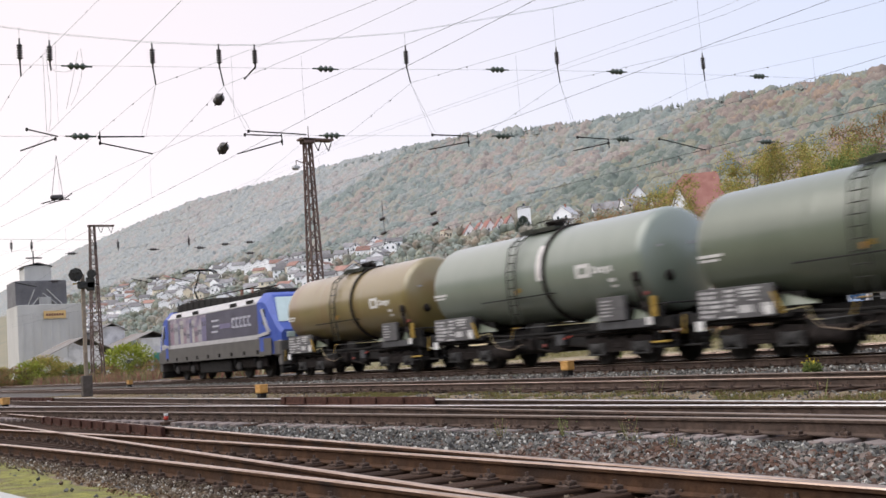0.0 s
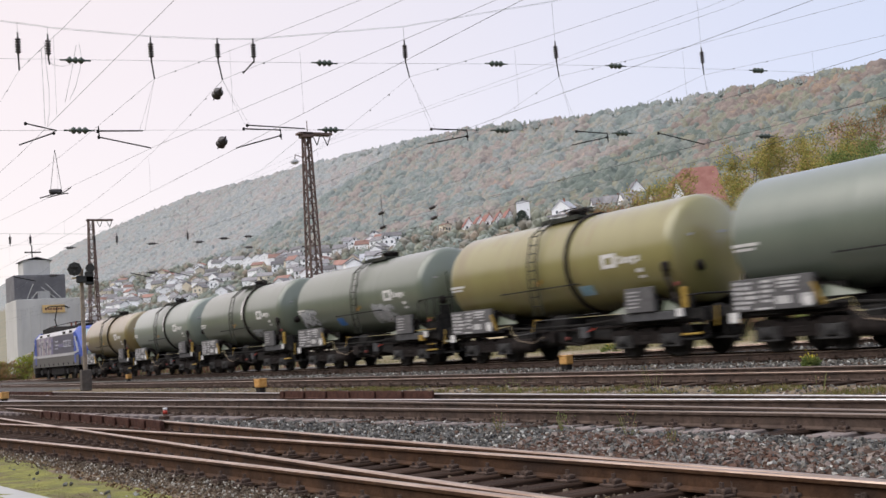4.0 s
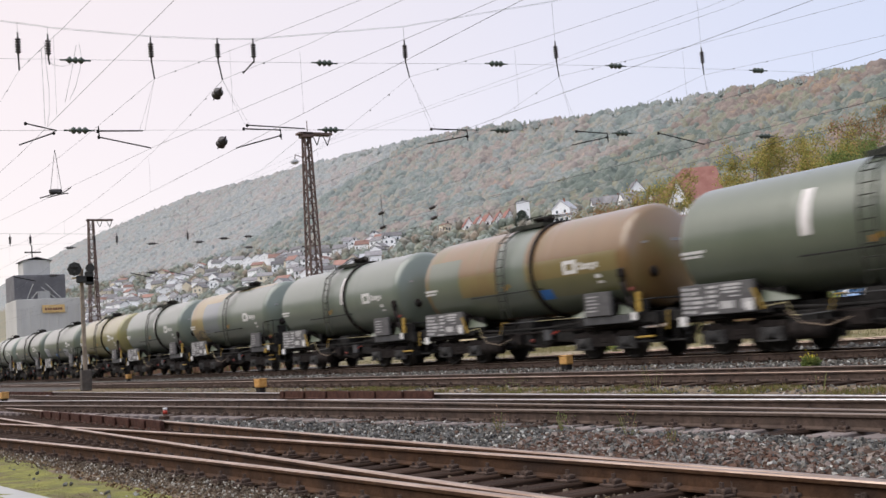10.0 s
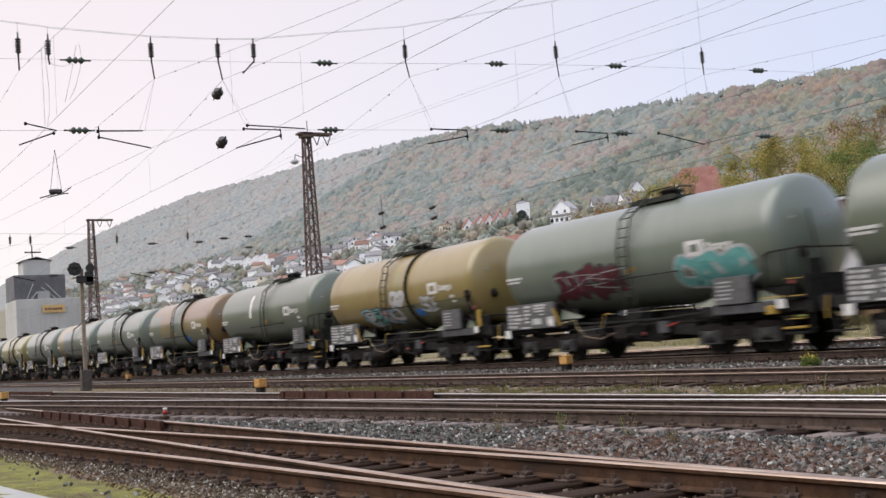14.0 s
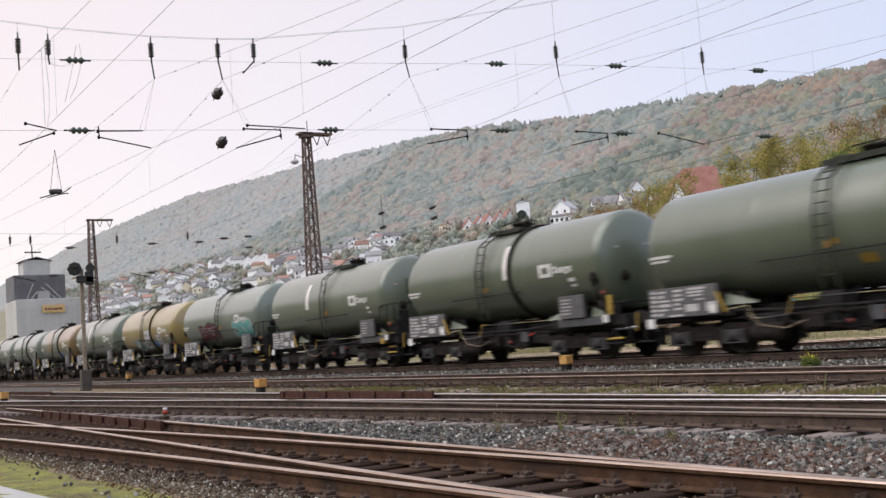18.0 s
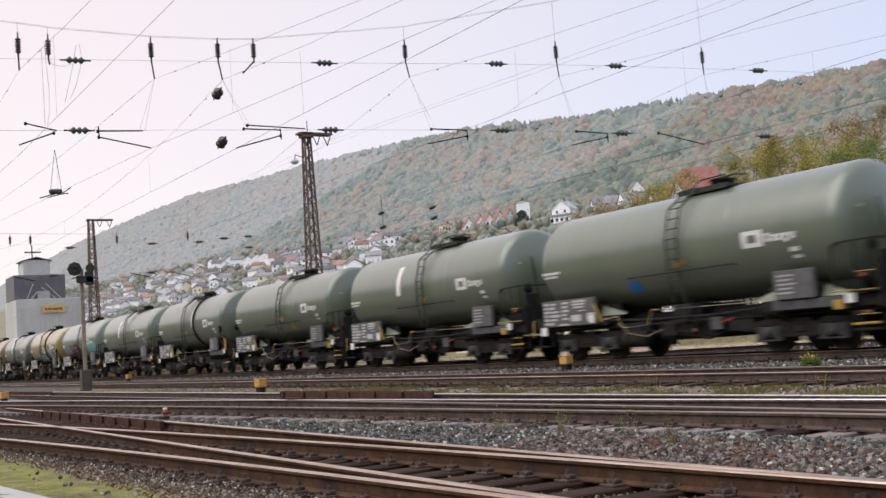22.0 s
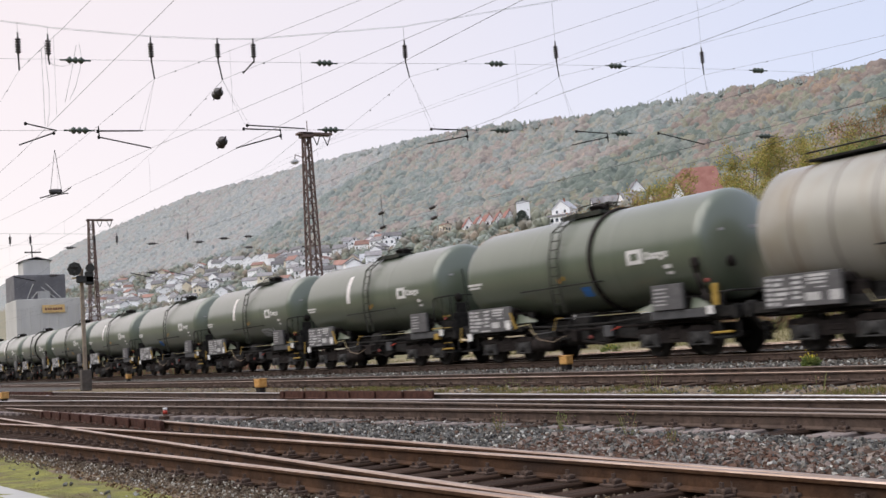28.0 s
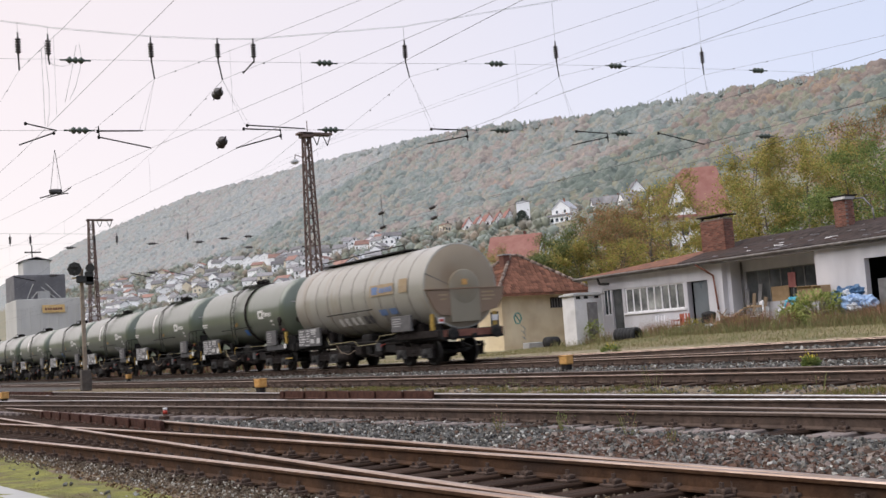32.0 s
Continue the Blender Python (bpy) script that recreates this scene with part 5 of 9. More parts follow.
def loco():
    w = thing("locomotive", pose(0, 0, 0), "blue and grey electric freight locomotive with raised pantograph", "locomotive")
    hl, hw = 8.95, 1.49

    def section(x, z_lo, z_hi, wd, cham):
        return [(x, -wd, z_lo), (x, -wd, z_hi - cham), (x, -wd + cham * 0.9, z_hi), (x, wd - cham * 0.9, z_hi), (x, wd, z_hi - cham), (x, wd, z_lo)]

    def loft(secs):
        bm = bmesh.new()
        rs = [[bm.verts.new(p) for p in s] for s in secs]
        n = len(rs[0])
        for a, b in zip(rs, rs[1:]):
            for i in range(n):
                bm.faces.new((a[i], a[(i + 1) % n], b[(i + 1) % n], b[i]))
        bm.faces.new(rs[0])
        bm.faces.new(rs[-1])
        bmesh.ops.recalc_face_normals(bm, faces=bm.faces)
        return bm

    part("body", loft([section(-6.75, 1.05, 3.72, hw, 0.34), section(6.75, 1.05, 3.72, hw, 0.34)]), M_LOCO_DARK, w, "dark blue machine-room side")
    for e in (-1, 1):
        cab = part("cab", loft([section(e * 6.75, 1.05, 3.86, hw + 0.004, 0.42), section(e * 7.30, 1.05, 3.86, hw + 0.004, 0.42), section(e * 7.65, 1.05, 3.72, hw - 0.03, 0.40),
                                section(e * 8.55, 1.05, 2.45, hw - 0.10, 0.15), section(e * hl, 1.05, 2.1, hw - 0.2, 0.15), section(e * hl, 0.9, 1.2, hw - 0.2, 0.02)]), M_LOCO_BLUE, w, "blue driver's cab")
        x0, x1 = e * 7.71, e * 8.51
        bm = bmesh.new()
        vs = [bm.verts.new(p) for p in ((x0 + e * 0.05, -1.02, 3.62), (x0 + e * 0.05, 1.02, 3.62), (x1 + e * 0.05, 1.24, 2.48), (x1 + e * 0.05, -1.24, 2.48))]
        bm.faces.new(vs)
        part("windscreen", bm, M_WSCREEN, cab, "pale windscreen")
        part("side_window", boxes((min(e * 7.25, e * 7.6), max(e * 7.25, e * 7.6), -hw - 0.012, -hw + 0.02, 2.4, 3.1), bevel=0.004), M_GLASS, cab)
        part("cab_door", boxes((min(e * 6.85, e * 7.3), max(e * 6.85, e * 7.3), -hw - 0.014, -hw, 1.2, 3.2), bevel=0.006), M_LOCO_BLUE, cab)
        part("white_flash", rod([(e * 6.6, -hw - 0.012, 1.9), (e * 8.0, -hw + 0.03, 2.02), (e * 7.75, -hw - 0.005, 2.35), (e * 7.32, -hw - 0.012, 3.1)], 0.13, 4), M_LOCO_WHITE, cab, "white swoosh")
        part("headlight", boxes((min(e * 8.9, e * 8.99), max(e * 8.9, e * 8.99), -1.05, -0.65, 1.75, 2.0), (min(e * 8.9, e * 8.99), max(e * 8.9, e * 8.99), 0.65, 1.05, 1.75, 2.0), bevel=0.02), M_WSCREEN, cab)
        part("buffer_beam", boxes((min(e * 8.6, e * 9.0), max(e * 8.6, e * 9.0), -1.35, 1.35, 0.55, 1.2), bevel=0.04), M_LOCO_GREY, w)
        part("front_skirt", boxes((min(e * 8.1, e * 8.97), max(e * 8.1, e * 8.97), -hw + 0.08, hw - 0.08, 0.98, 1.66), bevel=0.06), M_LOCO_GREY, w, "grey lower front")
        part("snow_plough", boxes((min(e * 8.55, e * 8.85), max(e * 8.55, e * 8.85), -1.3, 1.3, 0.18, 0.55), bevel=0.05), M_BLACKSTEEL, w)
    mural = part("mural", boxes((-6.3, -0.4, -hw - 0.006, -hw, 1.98, 3.36)), M_LOCO_LILAC, w, "pale mural of a townscape")
    rm = random.Random(5)
    x = -6.25
    for k in range(11):
        wd, top = rm.uniform(0.3, 0.75), rm.uniform(2.7, 3.3)
        part("mural_house", boxes((x, x + wd, -hw - 0.0095, -hw - 0.006, 2.0, top)), M_MURAL[k % 4], mural, "faded house front in the mural")
        for q in range(2):
            part("mural_window", boxes((x + 0.1 * wd + 0.45 * wd * q, x + 0.38 * wd + 0.45 * wd * q, -hw - 0.012, -hw - 0.0095, top - 0.45, top - 0.2)), M_LOCO_DARK, mural)
        x += wd * rm.uniform(0.9, 1.05)
        if x > -0.9:
            break
    part("side_panel", boxes((-0.38, 6.6, -hw - 0.006, -hw, 1.98, 3.36)), M_LOCO_DARK, w)
    part("white_band", boxes((-8.0, 7.2, -hw - 0.012, -hw - 0.006, 1.78, 1.98)), M_LOCO_WHITE, w, "white waist band")
    part("skirt", boxes((-8.2, 8.2, -hw - 0.008, -hw, 1.02, 1.78)), M_LOCO_GREY, w, "grey lower side")
    part("skirt_far", boxes((-8.2, 8.2, hw, hw + 0.008, 1.02, 1.78)), M_LOCO_GREY, w)
    part("roof_cove", loft([section(-6.7, 3.38, 3.75, hw + 0.01, 0.32), section(6.7, 3.38, 3.75, hw + 0.01, 0.32)]), M_LOCO_WHITE, w, "white roof edge")
    for k in range(5):
        x = 3.4 + k * 0.52
        part("name_letter_block", boxes((x, x + 0.38, -hw - 0.01, -hw - 0.006, 2.44, 2.54), (x, x + 0.38, -hw - 0.01, -hw - 0.006, 2.84, 2.94), (x, x + 0.12, -hw - 0.01, -hw - 0.006, 2.54, 2.84)), M_LOCO_LETTER, w)
    part("name_line", boxes((1.7, 3.2, -hw - 0.01, -hw - 0.006, 2.5, 2.74)), M_MURAL[2], w)
    for x, z in ((0.4, 2.35), (0.6, 2.62), (0.5, 2.9)):
        part("name_line", boxes((x, x + 1.0, -hw - 0.01, -hw - 0.006, z, z + 0.09)), M_LOCO_LETTER, w)
    for x in (-5.2, -2.4, 3.2, 5.4):
        part("vent_grille", boxes((x, x + 0.9, -hw - 0.0, -hw + 0.02, 3.44, 3.62)), M_BLACKSTEEL, w)
    for k in range(9):
        x = -7.2 + k * 1.7
        part("skirt_box", boxes((x, x + 0.28, -hw - 0.02, -hw - 0.008, 1.1, 1.28), bevel=0.01), M_BLACKSTEEL, w)
    for cx in (-4.75, 4.75):
        b = part("bogie", boxes((cx - 2.1, cx + 2.1, -1.2, -1.05, 0.5, 0.95), (cx - 2.1, cx + 2.1, 1.05, 1.2, 0.5, 0.95), (cx - 0.4, cx + 0.4, -1.1, 1.1, 0.5, 0.9), bevel=0.05), M_BOGIE, w)
        for dx in (-1.3, 1.3):
            mesh_part("wheelset", WHEELSET, None, w, "", Matrix.Translation((cx + dx, 0, 0.62)) @ Matrix.Diagonal((1.32, 1, 1.32, 1)))
            part("axlebox", boxes((cx + dx - 0.3, cx + dx + 0.3, -1.3, -1.18, 0.4, 0.8), bevel=0.08), M_AXLEBOX, b)
            part("spring", rod([(cx + dx - 0.4, -1.25, 0.6), (cx + dx - 0.4, -1.25, 1.0)], 0.2, 8), M_BLACKSTEEL, b)
    part("transformer", boxes((-2.3, 2.3, -1.25, 1.25, 0.35, 1.0), bevel=0.06), M_BLACKSTEEL, w)
    for x in np.linspace(-6.2, 6.2, 14):
        part("roof_box", boxes((x - 0.43, x + 0.43, -0.95, 0.95, 3.74, 4.14 + 0.12 * math.sin(7 * x)), bevel=0.05), M_BLACKSTEEL, w)
    for x in (-4.6, -2.9, 3.0, 4.4):
        part("roof_insulator", rod([(x, -0.75, 3.74), (x, -0.75, 4.3)], 0.14, 10), M_RUSTRED, w)
    part("roof_busbar", rod([(-5, -0.75, 4.32), (5, -0.75, 4.32)], 0.05), M_BLACKSTEEL, w)
    # raised pantograph over the leading cab
    p = part("pantograph", rod([(-6.2, -0.5, 3.98), (-6.2, 0.5, 3.98), (-4.9, 0.5, 3.98), (-4.9, -0.5, 3.98), (-6.2, -0.5, 3.98)], 0.06), M_BLACKSTEEL, w, "raised single-arm pantograph")
    part("lower_arm", rod([(-5.3, 0, 4.02), (-6.3, 0, 5.0)], 0.10), M_BLACKSTEEL, p)
    part("upper_arm", rod([(-6.3, 0, 5.0), (-5.2, 0, 6.0)], 0.08), M_BLACKSTEEL, p)
    part("collector_head", rod([(-5.4, -0.95, 5.9), (-5.4, -0.6, 6.06), (-5.4, 0.6, 6.06), (-5.4, 0.95, 5.9)], 0.08), M_BLACKSTEEL, p)
    part("collector_head", rod([(-5.0, -0.95, 5.9), (-5.0, -0.6, 6.06), (-5.0, 0.6, 6.06), (-5.0, 0.95, 5.9)], 0.08), M_BLACKSTEEL, p)
    part("folded_pantograph", rod([(3.6, -0.6, 4.1), (5.6, 0, 4.3), (3.8, 0, 4.32), (3.8, -0.9, 4.3), (3.8, 0.9, 4.3)], 0.06), M_BLACKSTEEL, w)
    buffers(w, 9.49)
    return w


LOCO = loco()


# ---- overhead line ----
def lattice_mast(name, x, y, z0, height, base, top, label, lacing=14):
    """A four-legged riveted lattice mast, tapering upwards, with crossed lacing on all faces."""
    m = thing(name, pose(x, y, z0), label, "catenary mast")
    corners = ((-1, -1), (1, -1), (1, 1), (-1, 1))

    def at(c, f):
        w = (base + (top - base) * f) / 2
        return Vector((c[0] * w, c[1] * w, height * f))

    for c in corners:
        part("leg", rod([at(c, 0), at(c, 1)], 0.11, 4), M_MAST, m)
    for k in range(lacing):
        f0, f1 = k / lacing, (k + 1) / lacing
        for i in range(4):
            a, b = corners[i], corners[(i + 1) % 4]
            bm = bmesh.new()
            beam(bm, at(a, f0), at(b, f1), 0.055)
            beam(bm, at(b, f0), at(a, f0), 0.05)
            part("lacing_bar", bm, M_MAST, m)
    part("footing", boxes((-base * 0.8, base * 0.8, -base * 0.8, base * 0.8, -0.8, 0.1), bevel=0.05), M_CONCRETE_SL, m, "concrete footing")
    return m


def insulator_string(m, at_a, at_b, discs, r, material=None, parent=None):
    """A string of insulator discs between two points."""
    a, b = Vector(at_a), Vector(at_b)
    d = (b - a).length
    prof = [(0, 0.0), (0, 0.02), (d * 0.16, 0.02)]
    for k in range(discs):
        c = d * (0.22 + 0.56 * (k + 0.5) / discs)
        w = d * 0.56 / discs
        prof += [(c - w * 0.45, r * 0.45), (c - w * 0.1, r), (c + w * 0.2, r * 0.9), (c + w * 0.4, r * 0.45)]
    prof += [(d * 0.84, 0.02), (d, 0.02), (d, 0.0)]
    bm = lathe(bmesh.new(), prof, "z", 12)
    bmesh.ops.transform(bm, matrix=Matrix.Translation(a) @ (b - a).to_track_quat("Z", "Y").to_matrix().to_4x4(), verts=bm.verts)
    return part("insulator", bm, material or M_INSUL, parent, "dark ribbed insulator")


def on_span(y, z, x_of=None):
    return Vector(((x_of or span_x)(y), y, z))


def span_x(y):
    return -26.4 + 0.138 * y


headspan = thing("headspan", pose(0, 0, 0), "wire headspan with dark insulators across the yard", "overhead line")
curve_rod("span_rope", [on_span(y, z) for y, z in ((-6, 7.9), (4.5, 8.20), (12, 8.38), (17, 8.54), (20.6, 8.62), (25.7, 8.66), (30.6, 8.67), (41, 8.7))], 0.0042, M_WIRE_THIN, headspan)
curve_rod("span_rope", [on_span(y, z) for y, z in ((-6, 6.5), (4.4, 6.55), (12, 6.66), (17, 6.71), (20.6, 6.67), (25.7, 6.64), (30.3, 6.57), (41, 6.45))], 0.0042, M_WIRE_THIN, headspan)
top_rope = ((-6, 12.5), (0, 10.3), (4.5, 9.10), (5.6, 8.99), (7.8, 8.89), (9.4, 8.90), (10.25, 8.94), (14.24, 9.46), (18.7, 10.4), (23.75, 11.8), (32, 14.6), (41, 18))
curve_rod("carrying_rope", [on_span(y, z - 0.01) for y, z in top_rope], 0.0040, M_WIRE_GREEN, headspan, "greenish carrying rope")
curve_rod("carrying_rope", [on_span(y, z - 0.035) for y, z in top_rope], 0.0040, M_WIRE_GREEN, headspan, "greenish carrying rope")
for y, z in ((6.08, 8.22), (12.05, 8.38), (16.88, 8.54), (20.65, 8.62), (25.68, 8.66)):
    insulator_string(None, on_span(y - 0.34, z), on_span(y + 0.34, z), 3, 0.085, M_INSUL_GREEN, headspan)
for y, z in ((6.1, 6.57), (12.1, 6.66), (16.9, 6.71), (20.67, 6.67), (25.7, 6.64)):
    insulator_string(None, on_span(y - 0.34, z), on_span(y + 0.34, z), 3, 0.085, M_INSUL_GREEN, headspan)
# hangers down from the carrying rope
for y, zt, zb, hook_y, hook_z in ((4.86, 9.08, 8.2, 4.87, 7.94), (5.5, 9.0, 8.19, 5.52, 8.1), (7.79, 8.9, 8.22, 7.84, 7.84), (9.37, 8.9, 8.28, 9.45, 7.86),
                                  (10.25, 8.95, 8.31, 9.96, 8.04), (14.25, 9.46, 8.46, 14.33, 8.09), (18.74, 10.4, 8.63, 18.78, 8.25), (23.66, 11.8, 8.68, 23.67, 8.46)):
    curve_rod("hanger", [on_span(y, zt), on_span(y, zb + 0.6)], 0.0042, M_WIRE_THIN, headspan)
    insulator_string(None, on_span(y, zb + 0.62), on_span(y, zb), 6, 0.07, None, headspan)
    part("hook", rod([on_span(y, zb + 0.05), on_span(hook_y, hook_z)], 0.035), M_BLACKSTEEL, headspan)
# steady arms at the lower rope
for a, b in (((6.5, 6.56), (7.52, 6.58)), ((6.52, 6.42), (7.69, 6.17)), ((9.99, 6.75), (11.44, 6.68)), ((9.9, 6.66), (10.8, 6.64)), ((10.81, 6.5), (9.69, 6.18)), ((14.84, 6.72), (15.87, 6.70)),
             ((15.86, 6.54), (14.71, 6.32)), ((19.19, 6.71), (20.19, 6.66)), ((20.18, 6.55), (19.03, 6.32)), ((21.89, 6.69), (23.46, 6.37)), ((4.95, 6.72), (5.61, 6.56)), ((5.55, 6.51), (4.8, 6.22))):
    arm = part("steady_arm", rod([on_span(*a), on_span(*b)], 0.032), M_BLACKSTEEL, headspan)
    part("clamp", boxes((-0.025, 0.025, -0.025, 0.025, -0.045, 0.03), bevel=0.006), M_BLACKSTEEL, arm).location = on_span(*a)
for y in (6.52, 10.81, 15.86, 20.18):
    part("arm_bracket", rod([on_span(y, 6.68), on_span(y + 0.01, 6.4)], 0.03), M_BLACKSTEEL, headspan)

# thin ties from the hooks to the steady arms
for y, z, y2, z2 in ((7.84, 7.84, 7.5, 6.58), (9.45, 7.86, 10.0, 6.75), (14.33, 8.09, 14.9, 6.72), (18.78, 8.25, 19.2, 6.71), (23.67, 8.46, 23.9, 6.6)):
    for d in (-0.06, 0.06):
        curve_rod("tie_wire", [on_span(y, z), on_span(y2 + d, z2)], 0.003, M_WIRE_THIN, headspan)
for pts in (((5.45, 8.65), (5.48, 8.06), (5.52, 7.54), (5.5, 7.0), (5.45, 6.71)), ((5.38, 8.54), (5.39, 7.79), (5.4, 6.71)), ((6.24, 8.71), (6.27, 8.39), (6.23, 8.05), (6.11, 7.64), (5.97, 7.35)),
            ((6.17, 8.65), (6.03, 7.97), (5.86, 7.26)), ((5.56, 8.2), (5.64, 8.14), (5.83, 8.12), (6.04, 8.19))):
    curve_rod("jumper_cable", [(-25.8, y, z) for y, z in pts], 0.005, M_WIRE_THIN, headspan)

FAR_X = -66.0


def far_span_x(y):
    return FAR_X + 0.05 * y - 1


far_headspan = thing("headspan", pose(0, 0, 0), "second wire headspan further down the yard", "overhead line")
curve_rod("span_rope", [on_span(y, 8.3 + 0.01 * y, far_span_x) for y in (2, 12, 20, 29.5)], 0.0042, M_WIRE_THIN, far_headspan)
curve_rod("span_rope", [on_span(y, 6.6, far_span_x) for y in (2, 12, 20, 29.5)], 0.0042, M_WIRE_THIN, far_headspan)
curve_rod("carrying_rope", [on_span(y, z, far_span_x) for y, z in ((-4, 14.5), (4, 10.6), (11, 9.1), (16, 9.0), (22, 10.2), (26, 12.2), (29.6, 15))], 0.01, M_WIRE_GREEN, far_headspan)
for y, z in ((11.7, 8.5), (12.8, 8.5), (16.4, 8.45), (17.7, 8.45), (22.0, 8.6)):
    insulator_string(None, on_span(y, z + 0.55, far_span_x), on_span(y, z - 0.15, far_span_x), 6, 0.09, None, far_headspan)
for y, z in ((15.0, 8.2), (19.8, 8.35), (22.7, 8.4), (24.3, 8.6), (25.9, 8.7), (25.9, 8.0), (19.7, 6.6), (14, 6.6)):
    insulator_string(None, on_span(y - 0.35, z, far_span_x), on_span(y + 0.35, z, far_span_x), 3, 0.10, None, far_headspan)
for y in (11.8, 15.3, 18.4, 20.8):
    part("steady_arm", rod([on_span(y, 6.6, far_span_x), on_span(y + 1.2, 6.3, far_span_x)], 0.05), M_BLACKSTEEL, far_headspan)

M_HUT_LAMP = surf("lamp_pale_grey", (0.45, 0.45, 0.46), (0.58, 0.58, 0.58), 5, 0.5, 0, 0.05)
mast_1 = lattice_mast("catenary_mast", -65.0, 30.0, 0.6, 14.7, 0.98, 0.38, "tall rusty lattice mast with crossbar and lamp", 16)
for dz in (14.7,):
    part("crossbar", boxes((-0.35, 0.35, -0.6, 1.75, dz - 0.05, dz + 0.08)), M_MAST, mast_1)
    part("cap_plate", boxes((-0.35, 0.35, -0.4, 0.4, dz - 0.25, dz + 0.1), bevel=0.03), M_MAST, mast_1)
for y in (0.75, 1.5):
    part("v_bracket", rod([(0, y - 0.3, 14.65), (0, y, 14.0), (0, y + 0.25, 14.65)], 0.07), M_INSUL, mast_1)
part("antenna_rod", rod([(0, 0.1, 14.7), (0, 0.1, 15.6)], 0.06), M_MAST, mast_1)
part("lamp_arm", rod([(0, -0.2, 13.1), (0.1, -0.9, 13.3), (0.1, -0.95, 13.0)], 0.06), M_MAST, mast_1)
part("lamp_head", boxes((-0.15, 0.3, -1.2, -0.72, 12.68, 12.98), bevel=0.1), M_HUT_LAMP, mast_1, "grey bowl lamp")
mast_2 = lattice_mast("catenary_mast", -113.4, 27.8, 0.4, 15.6, 1.1, 0.45, "distant rusty lattice mast with crossbar", 16)
part("crossbar", boxes((-0.3, 0.3, -0.4, 2.2, 15.55, 15.7)), M_MAST, mast_2)
for y in (0.9, 1.9):
    part("v_bracket", rod([(0, y - 0.3, 15.55), (0, y, 14.9), (0, y + 0.25, 15.55)], 0.07), M_INSUL, mast_2)
mast_3 = lattice_mast("catenary_mast", -20.8, 41.0, 0.9, 17.2, 1.05, 0.45, "rusty lattice mast at the end of the headspan", 16)
mast_4 = lattice_mast("catenary_mast", -27.2, -6.0, 0.0, 12.8, 1.05, 0.45, "rusty lattice mast at the end of the headspan", 14)
mast_5 = lattice_mast("catenary_mast", -67.2, -4.0, 0.0, 14.7, 1.05, 0.45, "rusty lattice mast at the end of the headspan", 14)


def catenary(y_sup, z_con, y_mess, z_mess, y_far, name_label, y_near=None):
    """Contact wire and sagging messenger wire of one track, with droppers."""
    line = thing("catenary_wire", pose(0, 0, 0), name_label, "overhead wire", "overhead wires")
    y_near = y_sup if y_near is None else y_near
    xs_ = span_x(y_sup)
    x_n, x_f, x_ff = 32.0, far_span_x(y_far), -130.0

    def y_at(x):
        return y_sup + (y_near - y_sup) * (x - xs_) / (x_n - xs_) if x > xs_ else y_sup + (y_far - y_sup) * (xs_ - x) / (xs_ - x_f)

    def z_at(x):
        if x > xs_:
            q, a, b = (x - xs_) / (x_n - xs_), z_mess, z_mess
        elif x > x_f:
            q, a, b = (xs_ - x) / (xs_ - x_f), z_mess, 8.1
        else:
            q, a, b = (x_f - x) / (x_f - x_ff), 8.1, 8.1
        return a + (b - a) * q - 4 * 1.25 * q * (1 - q)

    knots = [x_n + (xs_ - x_n) * i / 12 for i in range(12)] + [xs_ + (x_f - xs_) * i / 10 for i in range(10)] + [x_f + (x_ff - x_f) * i / 8 for i in range(9)]
    curve_rod("contact_wire", [(x, y_at(x), z_con) for x in (x_n, xs_, x_f, x_ff)], 0.0042 if y_sup < 9 else 0.0048, M_WIRE_THIN if y_sup < 9 else M_WIRE, line, "dark contact wire")
    curve_rod("messenger_wire", [(x, y_at(x) + (y_mess - y_sup) * math.exp(-abs(x - xs_) / 6), z_at(x)) for x in knots], 0.0042, M_WIRE_THIN, line)
    for i in range(-3, 9):
        x = xs_ + 11.0 * (-i) + 4.0
        if abs(x - xs_) > 2:
            curve_rod("dropper", [(x, y_at(x), z_at(x)), (x, y_at(x), z_con)], 0.0025, M_WIRE_THIN, line)
    for dx in (-2.7, -1.4, 1.2, 2.4):
        x = xs_ + dx
        part("wire_clamp", boxes((-0.022, 0.022, -0.012, 0.012, -0.014, 0.014), bevel=0.004), M_WIRE, line).location = (x, y_at(x) + (y_mess - y_sup) * math.exp(-abs(dx) / 6), z_at(x))
    return line


catenary(4.8, 6.0, 4.87, 7.95, 4.3, "thin overhead wires above the turnout tracks", 4.4)
catenary(7.69, 6.17, 7.84, 7.84, 3.9, "thin overhead wires above the crossover", 15.4)
catenary(9.69, 6.17, 9.45, 7.86, 9.4, "thin overhead wires above the second track", 9.8)
catenary(14.8, 6.36, 14.33, 8.09, 15.0, "thin overhead wires above the siding", 15.1)
catenary(19.5, 6.44, 18.78, 8.25, 19.8, "thin overhead wires above the train", 19.6)
catenary(23.46, 6.4, 23.67, 8.46, 22.4, "thin overhead wires above the branch track", 26)
feed = thing("feeder_line", pose(0, 0, 0), "pair of thin feeder wires high above the tracks", "overhead wire", "overhead wires")
